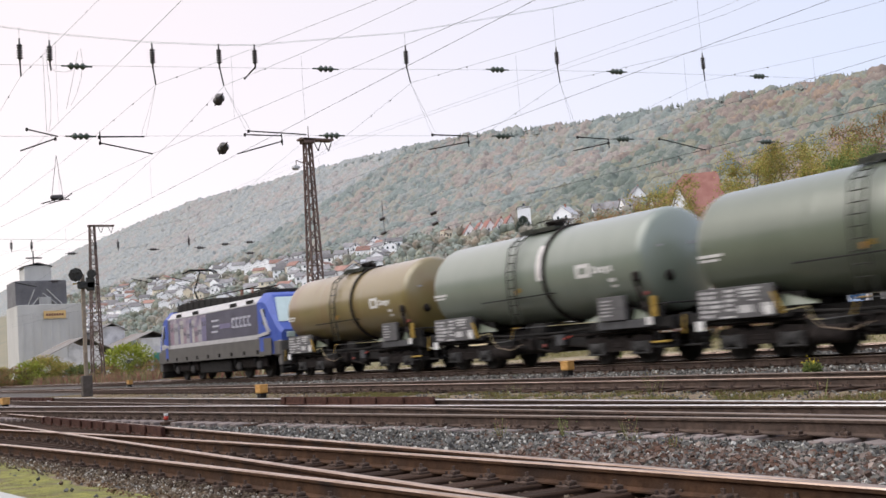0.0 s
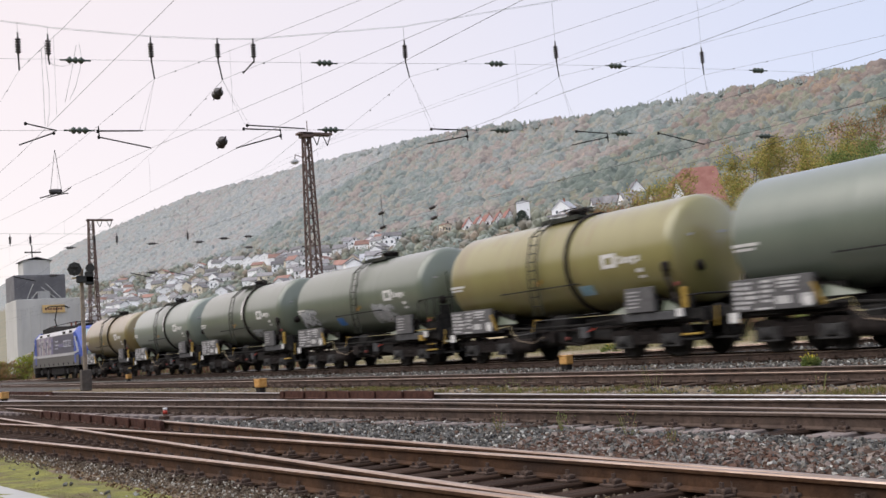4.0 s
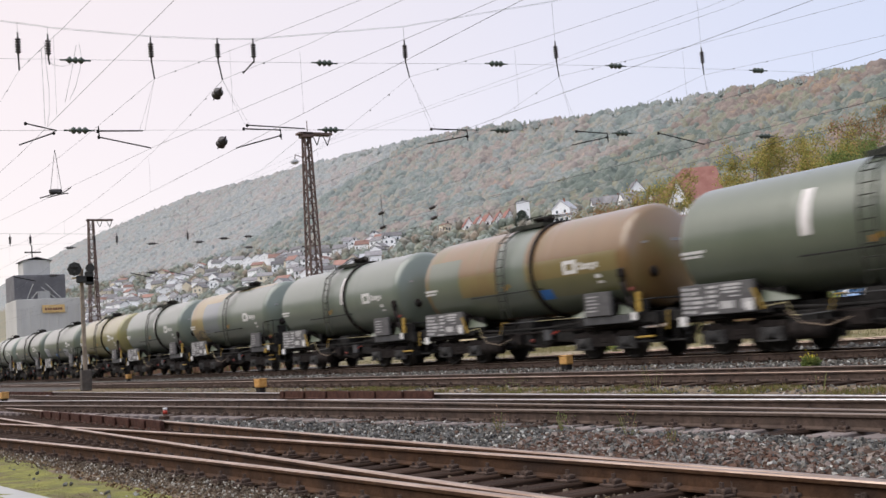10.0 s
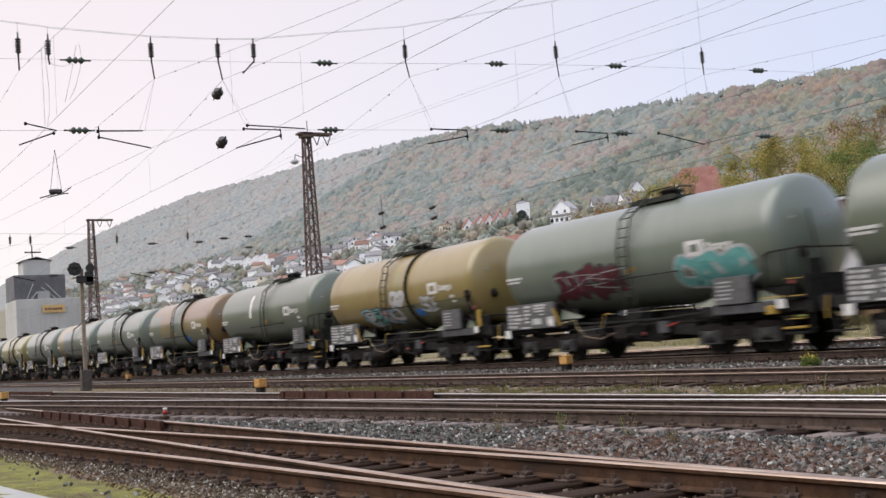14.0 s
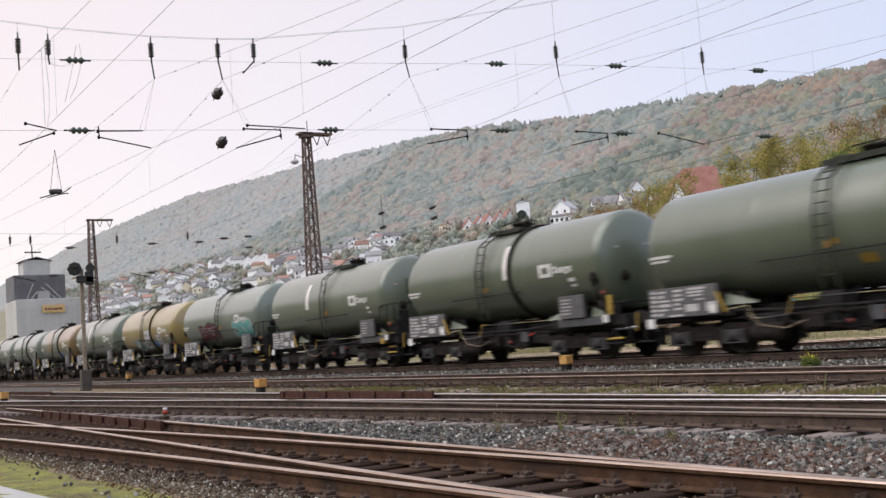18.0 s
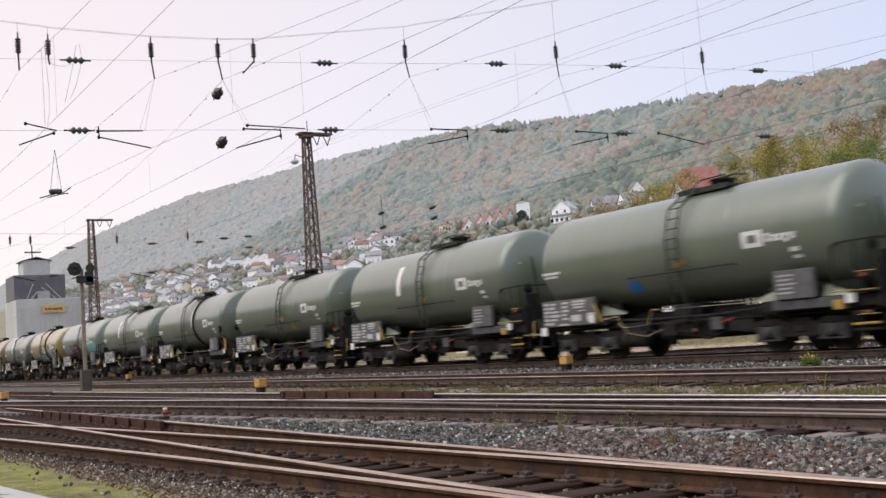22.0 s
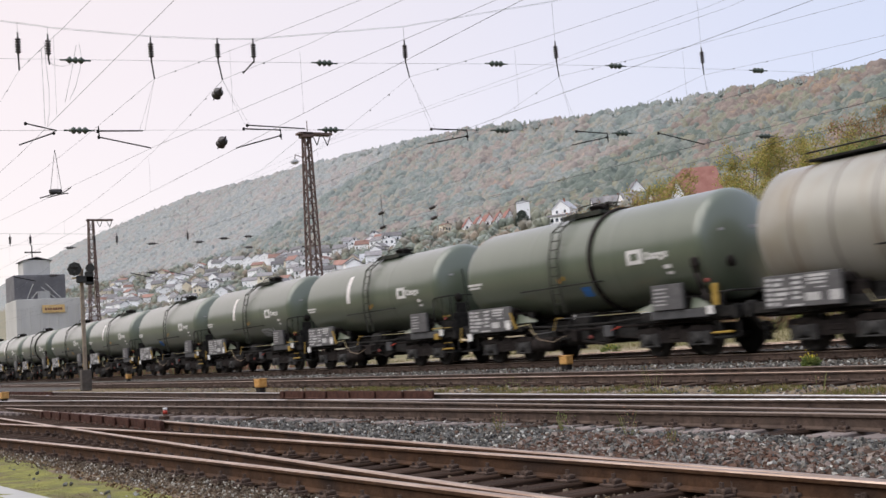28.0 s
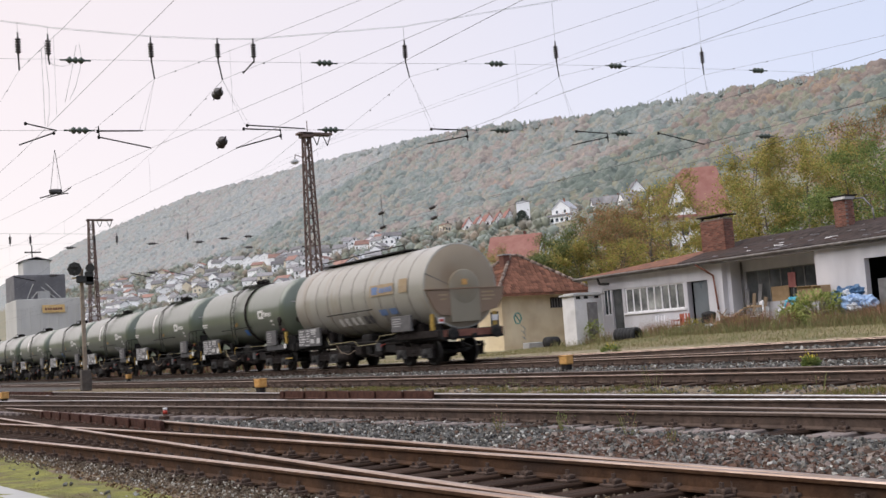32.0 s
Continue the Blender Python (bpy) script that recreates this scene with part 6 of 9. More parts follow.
for dy, dx in ((0.75, 0.0), (1.5, 0.6)):
    curve_rod("feeder_wire", [(25, 30.0 + dy * 0.3, 13.6), (-29 + dx, 30.0 + dy * 0.3, 13.2 - 0.3 * dy), (-50, 30.1 + dy * 0.6, 13.9), (-65, 30.0 + dy, 14.6), (-90, 29 + dy, 14.2), (-113, 28 + dy, 15.2)], 0.006, M_WIRE_THIN, feed)
back_line = thing("feeder_line", pose(0, 0, 0), "feeder wires with section insulators behind the train", "overhead wire", "overhead wires")
for z_r, z_l, y in ((7.2, 9.0, 34), (6.6, 8.2, 34)):
    curve_rod("feeder_wire", [(10, y - 6, z_r), (-35, y - 3, z_r + 0.9), (-60, y, z_l + 0.1), (-120, y, z_l - 0.5)], 0.009, M_WIRE, back_line)
for x, z in ((-62.8, 9.75), (-62.7, 8.8), (-56.3, 9.2), (-56.2, 8.55)):
    insulator_string(None, (x - 0.5, 34, z), (x + 0.5, 34, z + 0.1), 3, 0.12, M_INSUL, back_line)
curve_rod("link_wire", [(-62.8, 34, 9.7), (-62.9, 34.1, 11.0), (-62.6, 34, 8.8)], 0.02, M_WIRE, back_line)
for x, y, z in ((-26.3, 9.75, 7.82), (-26.1, 9.72, 6.52)):
    insulator_string(None, (x - 0.25, y - 0.02, z - 0.1), (x + 0.25, y + 0.02, z + 0.1), 2, 0.13, M_INSUL, feed)
sect = thing("section_insulator", pose(-44.8, 9.7, 8.0, 0, 0, 78), "section insulator with runners hung in the overhead wire", "insulator")
part("core", boxes((-0.28, 0.22, -0.12, 0.12, 0.06, 0.26), bevel=0.06), M_INSUL, sect)
part("runner", rod([(-0.62, -0.1, -0.1), (-0.2, -0.1, 0.02), (0.3, -0.1, 0.12), (0.55, -0.1, 0.3)], 0.045), M_BLACKSTEEL, sect)
part("runner", rod([(-0.35, 0.12, -0.06), (0.2, 0.12, 0.08), (0.45, 0.12, 0.1)], 0.04), M_BLACKSTEEL, sect)
part("suspension_wire", rod([(-0.22, 0, 0.2), (0.0, 0, 1.85), (0.2, 0, 0.2)], 0.02), M_WIRE, sect)

# ---- signal, cabinets, markers ----
M_SIGBLACK = surf("signal_black", (0.02, 0.02, 0.017), (0.05, 0.048, 0.04), 6, 0.7, 0, 0.05)
M_POST = surf("post_rust_grey", (0.24, 0.19, 0.14), (0.38, 0.31, 0.23), 4, 0.8, 0.1, 0.3)
M_CONC = surf("concrete_wall", (0.36, 0.355, 0.34), (0.48, 0.47, 0.45), 0.8, 0.9, 0, 0.1, stretch=(1, 1, 0.3), c3=(0.30, 0.29, 0.28), big=0.5)
M_CABINET = surf("cabinet_grey_brown", (0.06, 0.05, 0.042), (0.105, 0.09, 0.078), 5, 0.8, 0, 0.1)
signal = thing("railway_signal", pose(-53.2, 12.5, 0.05), "black light signal on rusty post with foot cabinet", "signal")
part("post", boxes((-0.06, 0.06, -0.09, 0.09, 0, 5.75), bevel=0.02), M_POST, signal)
part("foot_cabinet", boxes((-0.22, 0.22, -0.23, 0.23, 0.0, 0.98), bevel=0.03), M_CABINET, signal, "grey-brown equipment cabinet")
part("foot_cabinet_base", boxes((-0.24, 0.24, -0.27, 0.27, -0.2, 0.0)), M_CONCRETE_SL, signal)


def octagon(cx, cy, cz, r, d, squash=1.0):
    bm = bmesh.new()
    lathe(bm, [(-d / 2, 0.0), (-d / 2, r), (d / 2, r), (d / 2, 0.0)], "x", 8, (cx, cy, cz), False)
    return bm


hd = part("signal_head", octagon(0.25, -0.36, 5.72, 0.33, 0.12), M_SIGBLACK, signal, "black octagonal signal screen")
part("signal_lower_screen", boxes((0.18, 0.30, -0.3, 0.5, 5.05, 5.4), (0.18, 0.30, 0.1, 0.5, 4.95, 5.6), bevel=0.05), M_SIGBLACK, signal)
part("shunt_disc", octagon(0.25, 0.36, 5.75, 0.21, 0.14), M_SIGBLACK, signal)
for y, z in ((-0.48, 5.82), (-0.25, 5.82), (-0.36, 5.56)):
    part("lens_hood", rod([(0.28, y, z), (0.5, y, z)], 0.12, 10), M_SIGBLACK, hd)
part("cross_arm", boxes((0.0, 0.1, -0.45, 0.5, 5.28, 5.34)), M_YELLOW, signal)
part("service_cage", rod([(0, 0.1, 3.9), (0, 0.6, 3.95), (0, 0.6, 5.2)], 0.06), M_POST, signal)


def point_box(x, y, z, label="yellow point-indicator box beside the track"):
    b = thing("point_indicator", pose(x, y, z, 0, 0, 8), label, "trackside box", "yellow trackside boxes")
    part("housing", boxes((-0.15, 0.15, -0.14, 0.14, 0.14, 0.38), bevel=0.03), M_ORANGE, b, "yellow-orange box")
    part("lid", boxes((-0.16, 0.16, -0.15, 0.15, 0.365, 0.39), bevel=0.01), M_ORANGE, b)
    part("stand", boxes((-0.1, 0.1, -0.1, 0.1, -0.06, 0.15), bevel=0.01), M_BLACKSTEEL, b)


point_box(-23.75, 18.2, 0.16)
point_box(-30.4, 12.1, 0.06)
point_box(-43.2, 7.2, 0.06)
point_box(-66, 18.0, 0.16)
for x, y in ((-21.2, 6.45), (-41.6, 8.4)):
    k = thing("marker_post", pose(x, y, 0.0), "short red and white fouling-point marker post", "marker post", "marker posts")
    part("post", rod([(0, 0, -0.05), (0, 0, 0.13)], 0.085, 10), M_FASTEN, k)
    part("band", rod([(0, 0, 0.13), (0, 0, 0.2)], 0.09, 10), M_RED, k, "orange-red band")
    part("cap", rod([(0, 0, 0.2), (0, 0, 0.25)], 0.088, 10), M_WHITE, k)
kerb = bmesh.new()
box(kerb, -20, 2, -0.13, 0.13, -0.4, 0.0, 0.015)
kerb_ob = part("kerb", kerb, M_CONC, None)
kerb_ob.matrix_basis = pose(-10.3, 1.88 - 0.13, 0.085, 0, 0, 4.9)
tagged(kerb_ob, "pale concrete kerb along the mossy verge", "kerb", kind="structure")


# ---- buildings beyond the tracks ----
M_WALL = surf("white_render", (0.573, 0.558, 0.589), (0.675, 0.660, 0.685), 1.2, 0.9, 0, 0.15, bump_scale=40, c3=(0.461, 0.440, 0.450), big=0.4, stretch=(1, 1, 0.35))
M_BEIGE = surf("beige_render", (0.74, 0.61, 0.40), (0.83, 0.71, 0.50), 0.9, 0.9, 0, 0.2, bump_scale=30, c3=(0.60, 0.46, 0.29), big=0.6)
M_HUT = surf("hut_render", (0.68, 0.66, 0.65), (0.78, 0.76, 0.75), 1.5, 0.9, 0, 0.15, bump_scale=40, c3=(0.38, 0.37, 0.36), big=0.5)
M_TILE_RED = surf("roof_tile_red", (0.115, 0.05, 0.033), (0.21, 0.098, 0.062), 3, 0.9, 0, 0.4, c3=(0.075, 0.05, 0.038), big=0.4, per="object", per_amount=0.4, spec=0.2)
M_RIDGE = surf("ridge_tile_mortared", (0.14, 0.085, 0.062), (0.30, 0.24, 0.20), 5, 0.9, 0, 0.4, per="object", per_amount=0.35, spec=0.2)
# far tile red is greyed, with haze mixed into the colour
M_TILE_FAR = surf("roof_tile_far_hazed", (0.26, 0.14, 0.11), (0.34, 0.20, 0.16), 0.6, 0.85, 0, 0.2, per="object", per_amount=0.35)
M_SLATE_FAR = surf("roof_slate_far", (0.15, 0.142, 0.145), (0.25, 0.24, 0.24), 0.6, 0.8, 0, 0.2, per="object", per_amount=0.4)
M_TILE_BRIGHT = surf("roof_tile_bright", (0.246, 0.101, 0.079), (0.326, 0.158, 0.128), 0.6, 0.85, 0, 0.2)
M_PALE_ROOF = surf("roof_pale", (0.414, 0.425, 0.451), (0.522, 0.510, 0.525), 0.6, 0.5, 0, 0.1)
M_BITUMEN = surf("roof_felt", (0.028, 0.022, 0.02), (0.085, 0.066, 0.06), 2.5, 1.0, 0, 0.6, c3=(0.07, 0.045, 0.036), big=0.3, spec=0.1)
M_BRICK = surf("brick", (0.17, 0.07, 0.05), (0.26, 0.12, 0.085), 8, 0.9, 0, 0.3, per="object", per_amount=0.4)
M_MORTAR = surf("mortar", (0.20, 0.17, 0.15), (0.28, 0.25, 0.22), 8, 0.9, 0, 0.2)
M_FRAME_W = surf("window_frame_white", (0.744, 0.732, 0.744), (0.888, 0.876, 0.888), 6, 0.5, 0, 0.05)
# near-black colour stands in for the shade inside rooms
M_DARK = surf("interior_shade", (0.02, 0.022, 0.024), (0.05, 0.05, 0.055), 2, 0.7, 0, 0.05)
M_GUTTER = surf("gutter_zinc", (0.18, 0.17, 0.17), (0.27, 0.26, 0.26), 4, 0.6, 0.4, 0.1)
M_CARD = surf("cardboard", (0.36, 0.24, 0.13), (0.46, 0.32, 0.19), 4, 0.9, 0, 0.1)
M_WOOD = surf("old_wood", (0.20, 0.14, 0.09), (0.34, 0.25, 0.17), 4, 0.85, 0, 0.3, stretch=(6, 6, 1))
M_TARP = surf("blue_tarp", (0.20, 0.33, 0.55), (0.42, 0.55, 0.75), 3, 0.45, 0, 0.8, bump_scale=6, bump_dist=0.1)
M_RUBBER = surf("rubber", (0.015, 0.015, 0.016), (0.03, 0.03, 0.032), 10, 0.8, 0, 0.3)
M_ORANGE_RED = surf("faded_red_wood", (0.33, 0.075, 0.04), (0.46, 0.13, 0.075), 6, 0.7, 0, 0.1)
M_PINKCLOTH = surf("pink_cloth", (0.42, 0.15, 0.14), (0.52, 0.22, 0.2), 5, 0.9, 0, 0.2)
M_FAR_WHITE = surf("far_render", (0.86, 0.855, 0.85), (0.92, 0.915, 0.91), 0.4, 0.9, 0, 0.0, per="object", per_amount=0.1)
# far cream is desaturated to take in the haze over the village
M_FAR_CREAM = surf("far_cream_hazed", (0.651, 0.570, 0.420), (0.756, 0.684, 0.560), 0.4, 0.9, 0, 0.0, per="object", per_amount=0.2)


def wall_run(parent, name, x0, x1, z0, z1, y0, y1, holes, material, label=""):
    """A wall along x with rectangular openings (x0, x1, z0, z1) right through it."""
    dims = []
    x = x0
    for a, b, c, d in sorted(holes):
        if a > x:
            dims.append((x, a, y0, y1, z0, z1))
        if c > z0:
            dims.append((a, b, y0, y1, z0, c))
        if d < z1:
            dims.append((a, b, y0, y1, d, z1))
        x = b
    if x < x1:
        dims.append((x, x1, y0, y1, z0, z1))
    for d in dims:
        part(name, boxes(d), material, parent, label)


def window(parent, x0, x1, z0, z1, y, panes, frame=0.06, material=None, pane_mat=None):
    w = part("window", boxes((x0, x1, y, y + 0.05, z0, z0 + frame), (x0, x1, y, y + 0.05, z1 - frame, z1)), material or M_FRAME_W, parent, "white-framed window")
    n = panes
    for k in range(n + 1):
        x = x0 + (x1 - x0 - frame) * k / n
        part("mullion", boxes((x, x + frame, y + 0.002, y + 0.048, z0 + frame, z1 - frame)), material or M_FRAME_W, w)
    for k in range(n):
        a, b = x0 + (x1 - x0) * k / n, x0 + (x1 - x0) * (k + 1) / n
        part("pane", boxes((a + frame, b - frame * 0.3, y + 0.02, y + 0.03, z0 + frame, z1 - frame)), pane_mat or M_GLASS, w)
    return w


def brick_stack(parent, name, x0, x1, y0, y1, z0, z1, label):
    """A chimney of separate bricks round a mortar core."""
    c = part(name, boxes((x0 + 0.012, x1 - 0.012, y0 + 0.012, y1 - 0.012, z0, z1)), M_MORTAR, parent, label)
    bx, bz = 0.25, 0.083
    long_me = bpy.data.meshes.new("brick")
    bm = boxes((0, bx - 0.015, 0, 0.11, 0, bz - 0.013))
    bm.to_mesh(long_me)
    bm.free()
    long_me.materials.append(M_BRICK)
    nz = int((z1 - z0) / bz)
    for k in range(nz):
        z = z0 + k * bz
        off = 0.0 if k % 2 else bx / 2
        x = x0 - off
        while x < x1 - 0.02:
            a, b = max(x, x0), min(x + bx - 0.015, x1)
            if b - a > 0.05:
                mesh_part("brick", long_me, None, c, "", Matrix.Translation((a, y0, z)) @ Matrix.Diagonal(((b - a) / (bx - 0.015), 1, 1, 1)))
            x += bx
        y = y0 + off
        while y < y1 - 0.05:
            b = min(y + bx - 0.015, y1)
            mesh_part("brick", long_me, None, c, "", Matrix.Translation((x1, y, z)) @ Matrix.Rotation(math.pi / 2, 4, "Z") @ Matrix.Diagonal(((b - y) / (bx - 0.015), 1, 1, 1)))
            y += bx
    return c


# pane grey also has the reflections on the glass put into it
M_GREYPANE = surf("grey_pane", (0.06, 0.064, 0.066), (0.15, 0.155, 0.155), 0.9, 0.2, 0, 0.0, per="object", per_amount=0.4)
M_CURTAIN = surf("curtained_pane", (0.07, 0.075, 0.075), (0.30, 0.30, 0.28), 1.1, 0.12, 0, 0.0, per="object", per_amount=0.5)
FL = 0.85
depot = thing("depot_building", pose(0, 0, 0), "long low white yard building with dark roof and brick chimneys", "building")
wall_run(depot, "wall", -45.9, -36.2, FL - 0.6, 3.85, 37.0, 37.3, [(-44.75, -44.15, 1.90, 3.26), (-44.0, -43.2, 0.95, 3.2), (-43.0, -38.75, 1.92, 3.18), (-38.5, -37.15, FL, 3.15)], M_WALL, "weathered white rendered wall")
wall_run(depot, "wall", -36.2, -30.75, FL - 0.6, 3.85, 38.0, 38.3, [(-35.75, -31.75, 1.90, 3.36)], M_WALL)
wall_run(depot, "wall", -30.75, -20.0, FL - 0.6, 3.85, 36.8, 37.1, [(-28.35, -24.0, FL, 3.25)], M_WALL)
part("wall", boxes((-36.2, -35.95, 37.3, 38.3, FL - 0.6, 3.85)), M_WALL, depot)
part("wall", boxes((-31.0, -30.75, 37.1, 38.3, FL - 0.6, 3.85)), M_WALL, depot)
for d in ((-45.9, -20, 46.7, 47.0, FL - 0.6, 3.9), (-45.9, -45.6, 37.3, 46.7, FL - 0.6, 3.9), (-20.3, -20.0, 37.1, 46.7, FL - 0.6, 3.9)):
    part("wall", boxes(d), M_WALL, depot)
part("inner_wall", boxes((-45.6, -20.3, 40.5, 40.6, FL - 0.6, 3.8)), M_DARK, depot)
part("floor_slab", boxes((-45.6, -20.3, 37.3, 46.7, FL - 0.6, FL)), M_CONC, depot)
window(depot, -44.75, -44.15, 1.90, 3.26, 37.08, 2)
window(depot, -43.0, -38.75, 1.92, 3.18, 37.06, 8, 0.075, pane_mat=M_CURTAIN)
part("door", boxes((-44.0, -43.2, 37.1, 37.14, 0.95, 3.2), bevel=0.01), M_GREYPANE, depot, "grey glazed door")
M_DOOR = surf("door_blue_grey", (0.16, 0.19, 0.21), (0.25, 0.28, 0.30), 2, 0.3, 0, 0.05, c3=(0.12, 0.13, 0.14))
part("sill", boxes((-43.1, -38.65, 36.92, 37.1, 1.85, 1.93)), M_FRAME_W, depot)
part("door", boxes((-38.2, -37.17, 37.12, 37.18, FL, 3.12), bevel=0.01), M_DOOR, depot, "blue-grey sliding door, half open")
window(depot, -35.75, -31.75, 1.90, 3.36, 38.08, 6, 0.05, M_GUTTER, M_GREYPANE)
part("board_behind_glass", boxes((-34.3, -33.3, 38.02, 38.06, 1.75, 2.55)), M_CARD, depot, "brown board leaning in the window")
part("cloth_behind_glass", boxes((-33.3, -32.9, 38.02, 38.06, 2.45, 3.1)), M_PINKCLOTH, depot, "pink cloth")
part("cabinet_front", boxes((-27.9, -26.0, 36.9, 37.3, FL, 2.4), bevel=0.02), M_GUTTER, depot, "grey cupboards standing in the open bay")


def roof_slab(parent, name, pts, thick, material, label=""):
    bm = bmesh.new()
    top = [bm.verts.new(p) for p in pts]
    bot = [bm.verts.new((p[0], p[1], p[2] - thick)) for p in pts]
    bm.faces.new(top)
    bm.faces.new(list(reversed(bot)))
    n = len(pts)
    for i in range(n):
        bm.faces.new((top[i], bot[i], bot[(i + 1) % n], top[(i + 1) % n]))
    bmesh.ops.recalc_face_normals(bm, faces=bm.faces)
    return part(name, bm, material, parent, label)


red_roof = roof_slab(depot, "roof", [(-46.4, 36.6, 3.98), (-38.6, 36.6, 4.06), (-41.0, 41.5, 4.95), (-47.6, 41.5, 4.6)], 0.14, M_TILE_RED, "old red-brown roof")
dark_roof = roof_slab(depot, "roof", [(-38.6, 36.6, 4.06), (-19.4, 36.4, 4.04), (-26, 42.5, 5.35), (-39.2, 42, 5.25), (-41.0, 41.5, 4.95)], 0.14, M_BITUMEN, "dark roofing felt")
roof_slab(depot, "roof", [(-47.6, 41.5, 4.6), (-41.0, 41.5, 4.95), (-39.2, 42, 5.25), (-26, 42.5, 5.35), (-19.4, 47.4, 4.0), (-46.4, 47.4, 3.98)], 0.14, M_BITUMEN)
M_EAVE = surf("eaves_grey", (0.14, 0.125, 0.115), (0.26, 0.24, 0.225), 5, 0.85, 0, 0.2, c3=(0.10, 0.08, 0.07))
part("fascia", boxes((-46.4, -19.4, 36.52, 36.58, 3.80, 3.98)), M_EAVE, depot, "weathered eaves board")
part("soffit", boxes((-46.3, -19.5, 36.58, 38.0, 3.84, 3.88)), M_WALL, depot)
part("gutter", rod([(-46.4, 36.46, 3.92), (-37.2, 36.45, 3.94), (-19.4, 36.40, 3.96)], 0.11, 8), M_EAVE, depot)
part("downpipe", rod([(-37.3, 36.46, 3.88), (-36.6, 36.85, 3.3), (-36.45, 36.93, 1.0)], 0.09, 8), M_RUSTRED, depot, "rust-red downpipe")
part("downpipe", rod([(-35.85, 37.9, 3.85), (-35.85, 37.9, 1.0)], 0.09, 8), M_GUTTER, depot)
part("short_pipe", rod([(-44.45, 36.5, 3.86), (-44.4, 36.55, 3.55), (-43.7, 36.6, 3.5)], 0.12, 8), M_BLACKSTEEL, depot)
rs = random.Random(3)
for k in range(44):
    x, f = -38 + rs.random() * 17, rs.random() ** 1.4 * 0.8
    y, z = 36.75 + f * 5.3, 4.085 + f * 1.14
    w = rs.uniform(0.12, 0.45)
    bm = boxes((-w / 2, w / 2, -0.05, 0.05, 0.0, 0.018))
    for v in bm.verts:
        v.co.y += 0.05 * noise.noise(Vector((x + v.co.x * 5, y, 1)))
        v.co.z += 0.02 * rs.random()
    part("roof_patch", bm, M_GUTTER if k % 5 else M_HUT, dark_roof, "lifted pale felt edge").matrix_basis = pose(x, y, z, 12, 0, rs.uniform(-25, 40))
brick_stack(depot, "chimney", -40.35, -38.75, 40.05, 40.7, 4.55, 6.28, "broad brick chimney")
part("chimney_cap", boxes((-40.5, -38.6, 39.93, 40.82, 6.40, 6.45)), M_BLACKSTEEL, depot, "dark sheet cap")
part("cap_support", boxes((-40.25, -40.15, 40.05, 40.15, 6.26, 6.40), (-38.95, -38.85, 40.05, 40.15, 6.26, 6.40)), M_BLACKSTEEL, depot)
brick_stack(depot, "chimney", -32.72, -32.05, 40.75, 41.3, 5.0, 6.2, "weathered brick chimney")
part("chimney_cap", boxes((-32.85, -31.9, 40.62, 41.43, 6.34, 6.39)), M_BLACKSTEEL, depot, "dark sheet cap")
part("cap_plaster", boxes((-32.75, -32.0, 40.65, 41.35, 6.2, 6.32)), M_HUT, depot)
part("vent_pipe", rod([(-31.2, 41.5, 5.15), (-31.25, 41.5, 5.7), (-31.6, 41.4, 6.2), (-32.1, 41.3, 6.22)], 0.07, 8), M_GUTTER, depot)

beige = thing("signal_house", pose(0, 0, 0), "small beige rendered house with hipped brown tile roof", "house")
part("wall", boxes((-54.5, -49.6, 33.9, 34.2, 0.3, 3.5), (-49.9, -49.6, 34.2, 39.2, 0.3, 3.5), (-54.5, -54.2, 34.2, 39.2, 0.3, 3.5), (-54.2, -49.9, 38.9, 39.2, 0.3, 3.5)), M_BEIGE, beige, "beige rendered wall")
part("plinth", boxes((-54.53, -49.57, 33.87, 39.23, 0.1, 0.62)), M_BEIGE, beige)
part("dark_window", boxes((-50.7, -49.95, 33.86, 33.9, 1.6, 2.6)), M_DARK, beige)
part("vent_window", boxes((-49.6, -49.57, 37.22, 38.15, 2.62, 3.2)), M_DARK, beige)
for k in range(5):
    part("window_bar", boxes((-49.57, -49.55, 37.28 + k * 0.19, 37.33 + k * 0.19, 2.62, 3.2)), M_GUTTER, beige)
hip = [(-55.2, 33.2, 3.46), (-48.9, 33.2, 3.46), (-48.9, 39.8, 3.46), (-55.2, 39.8, 3.46)]
RA, RB = (-52.05, 36.45, 5.75), (-52.05, 36.95, 5.75)
for nm, pts in (("roof", [hip[0], hip[1], RA]), ("roof", [hip[1], hip[2], RB, RA]), ("roof", [hip[2], hip[3], RB]), ("roof", [hip[3], hip[0], RA, RB])):
    roof_slab(beige, nm, pts, 0.12, M_TILE_RED, "brown plain-tiled roof slope")
for a, b in ((hip[1], RA), (hip[2], RB), (hip[0], RA), (RA, RB)):
    a, b = Vector(a) + Vector((0, 0, 0.08)), Vector(b) + Vector((0, 0, 0.08))
    n = int((b - a).length / 0.4)
    for k in range(n):
        part("ridge_tile", rod([a.lerp(b, k / n), a.lerp(b, (k + 0.93) / n)], 0.2 + 0.02 * (k % 2), 8), M_RIDGE, beige)
me_tile = bpy.data.meshes.new("roof_tile")
bm = boxes((-0.11, 0.11, 0, 0.34, 0, 0.022))
bm.to_mesh(me_tile)
bm.free()
me_tile.materials.append(M_TILE_RED)


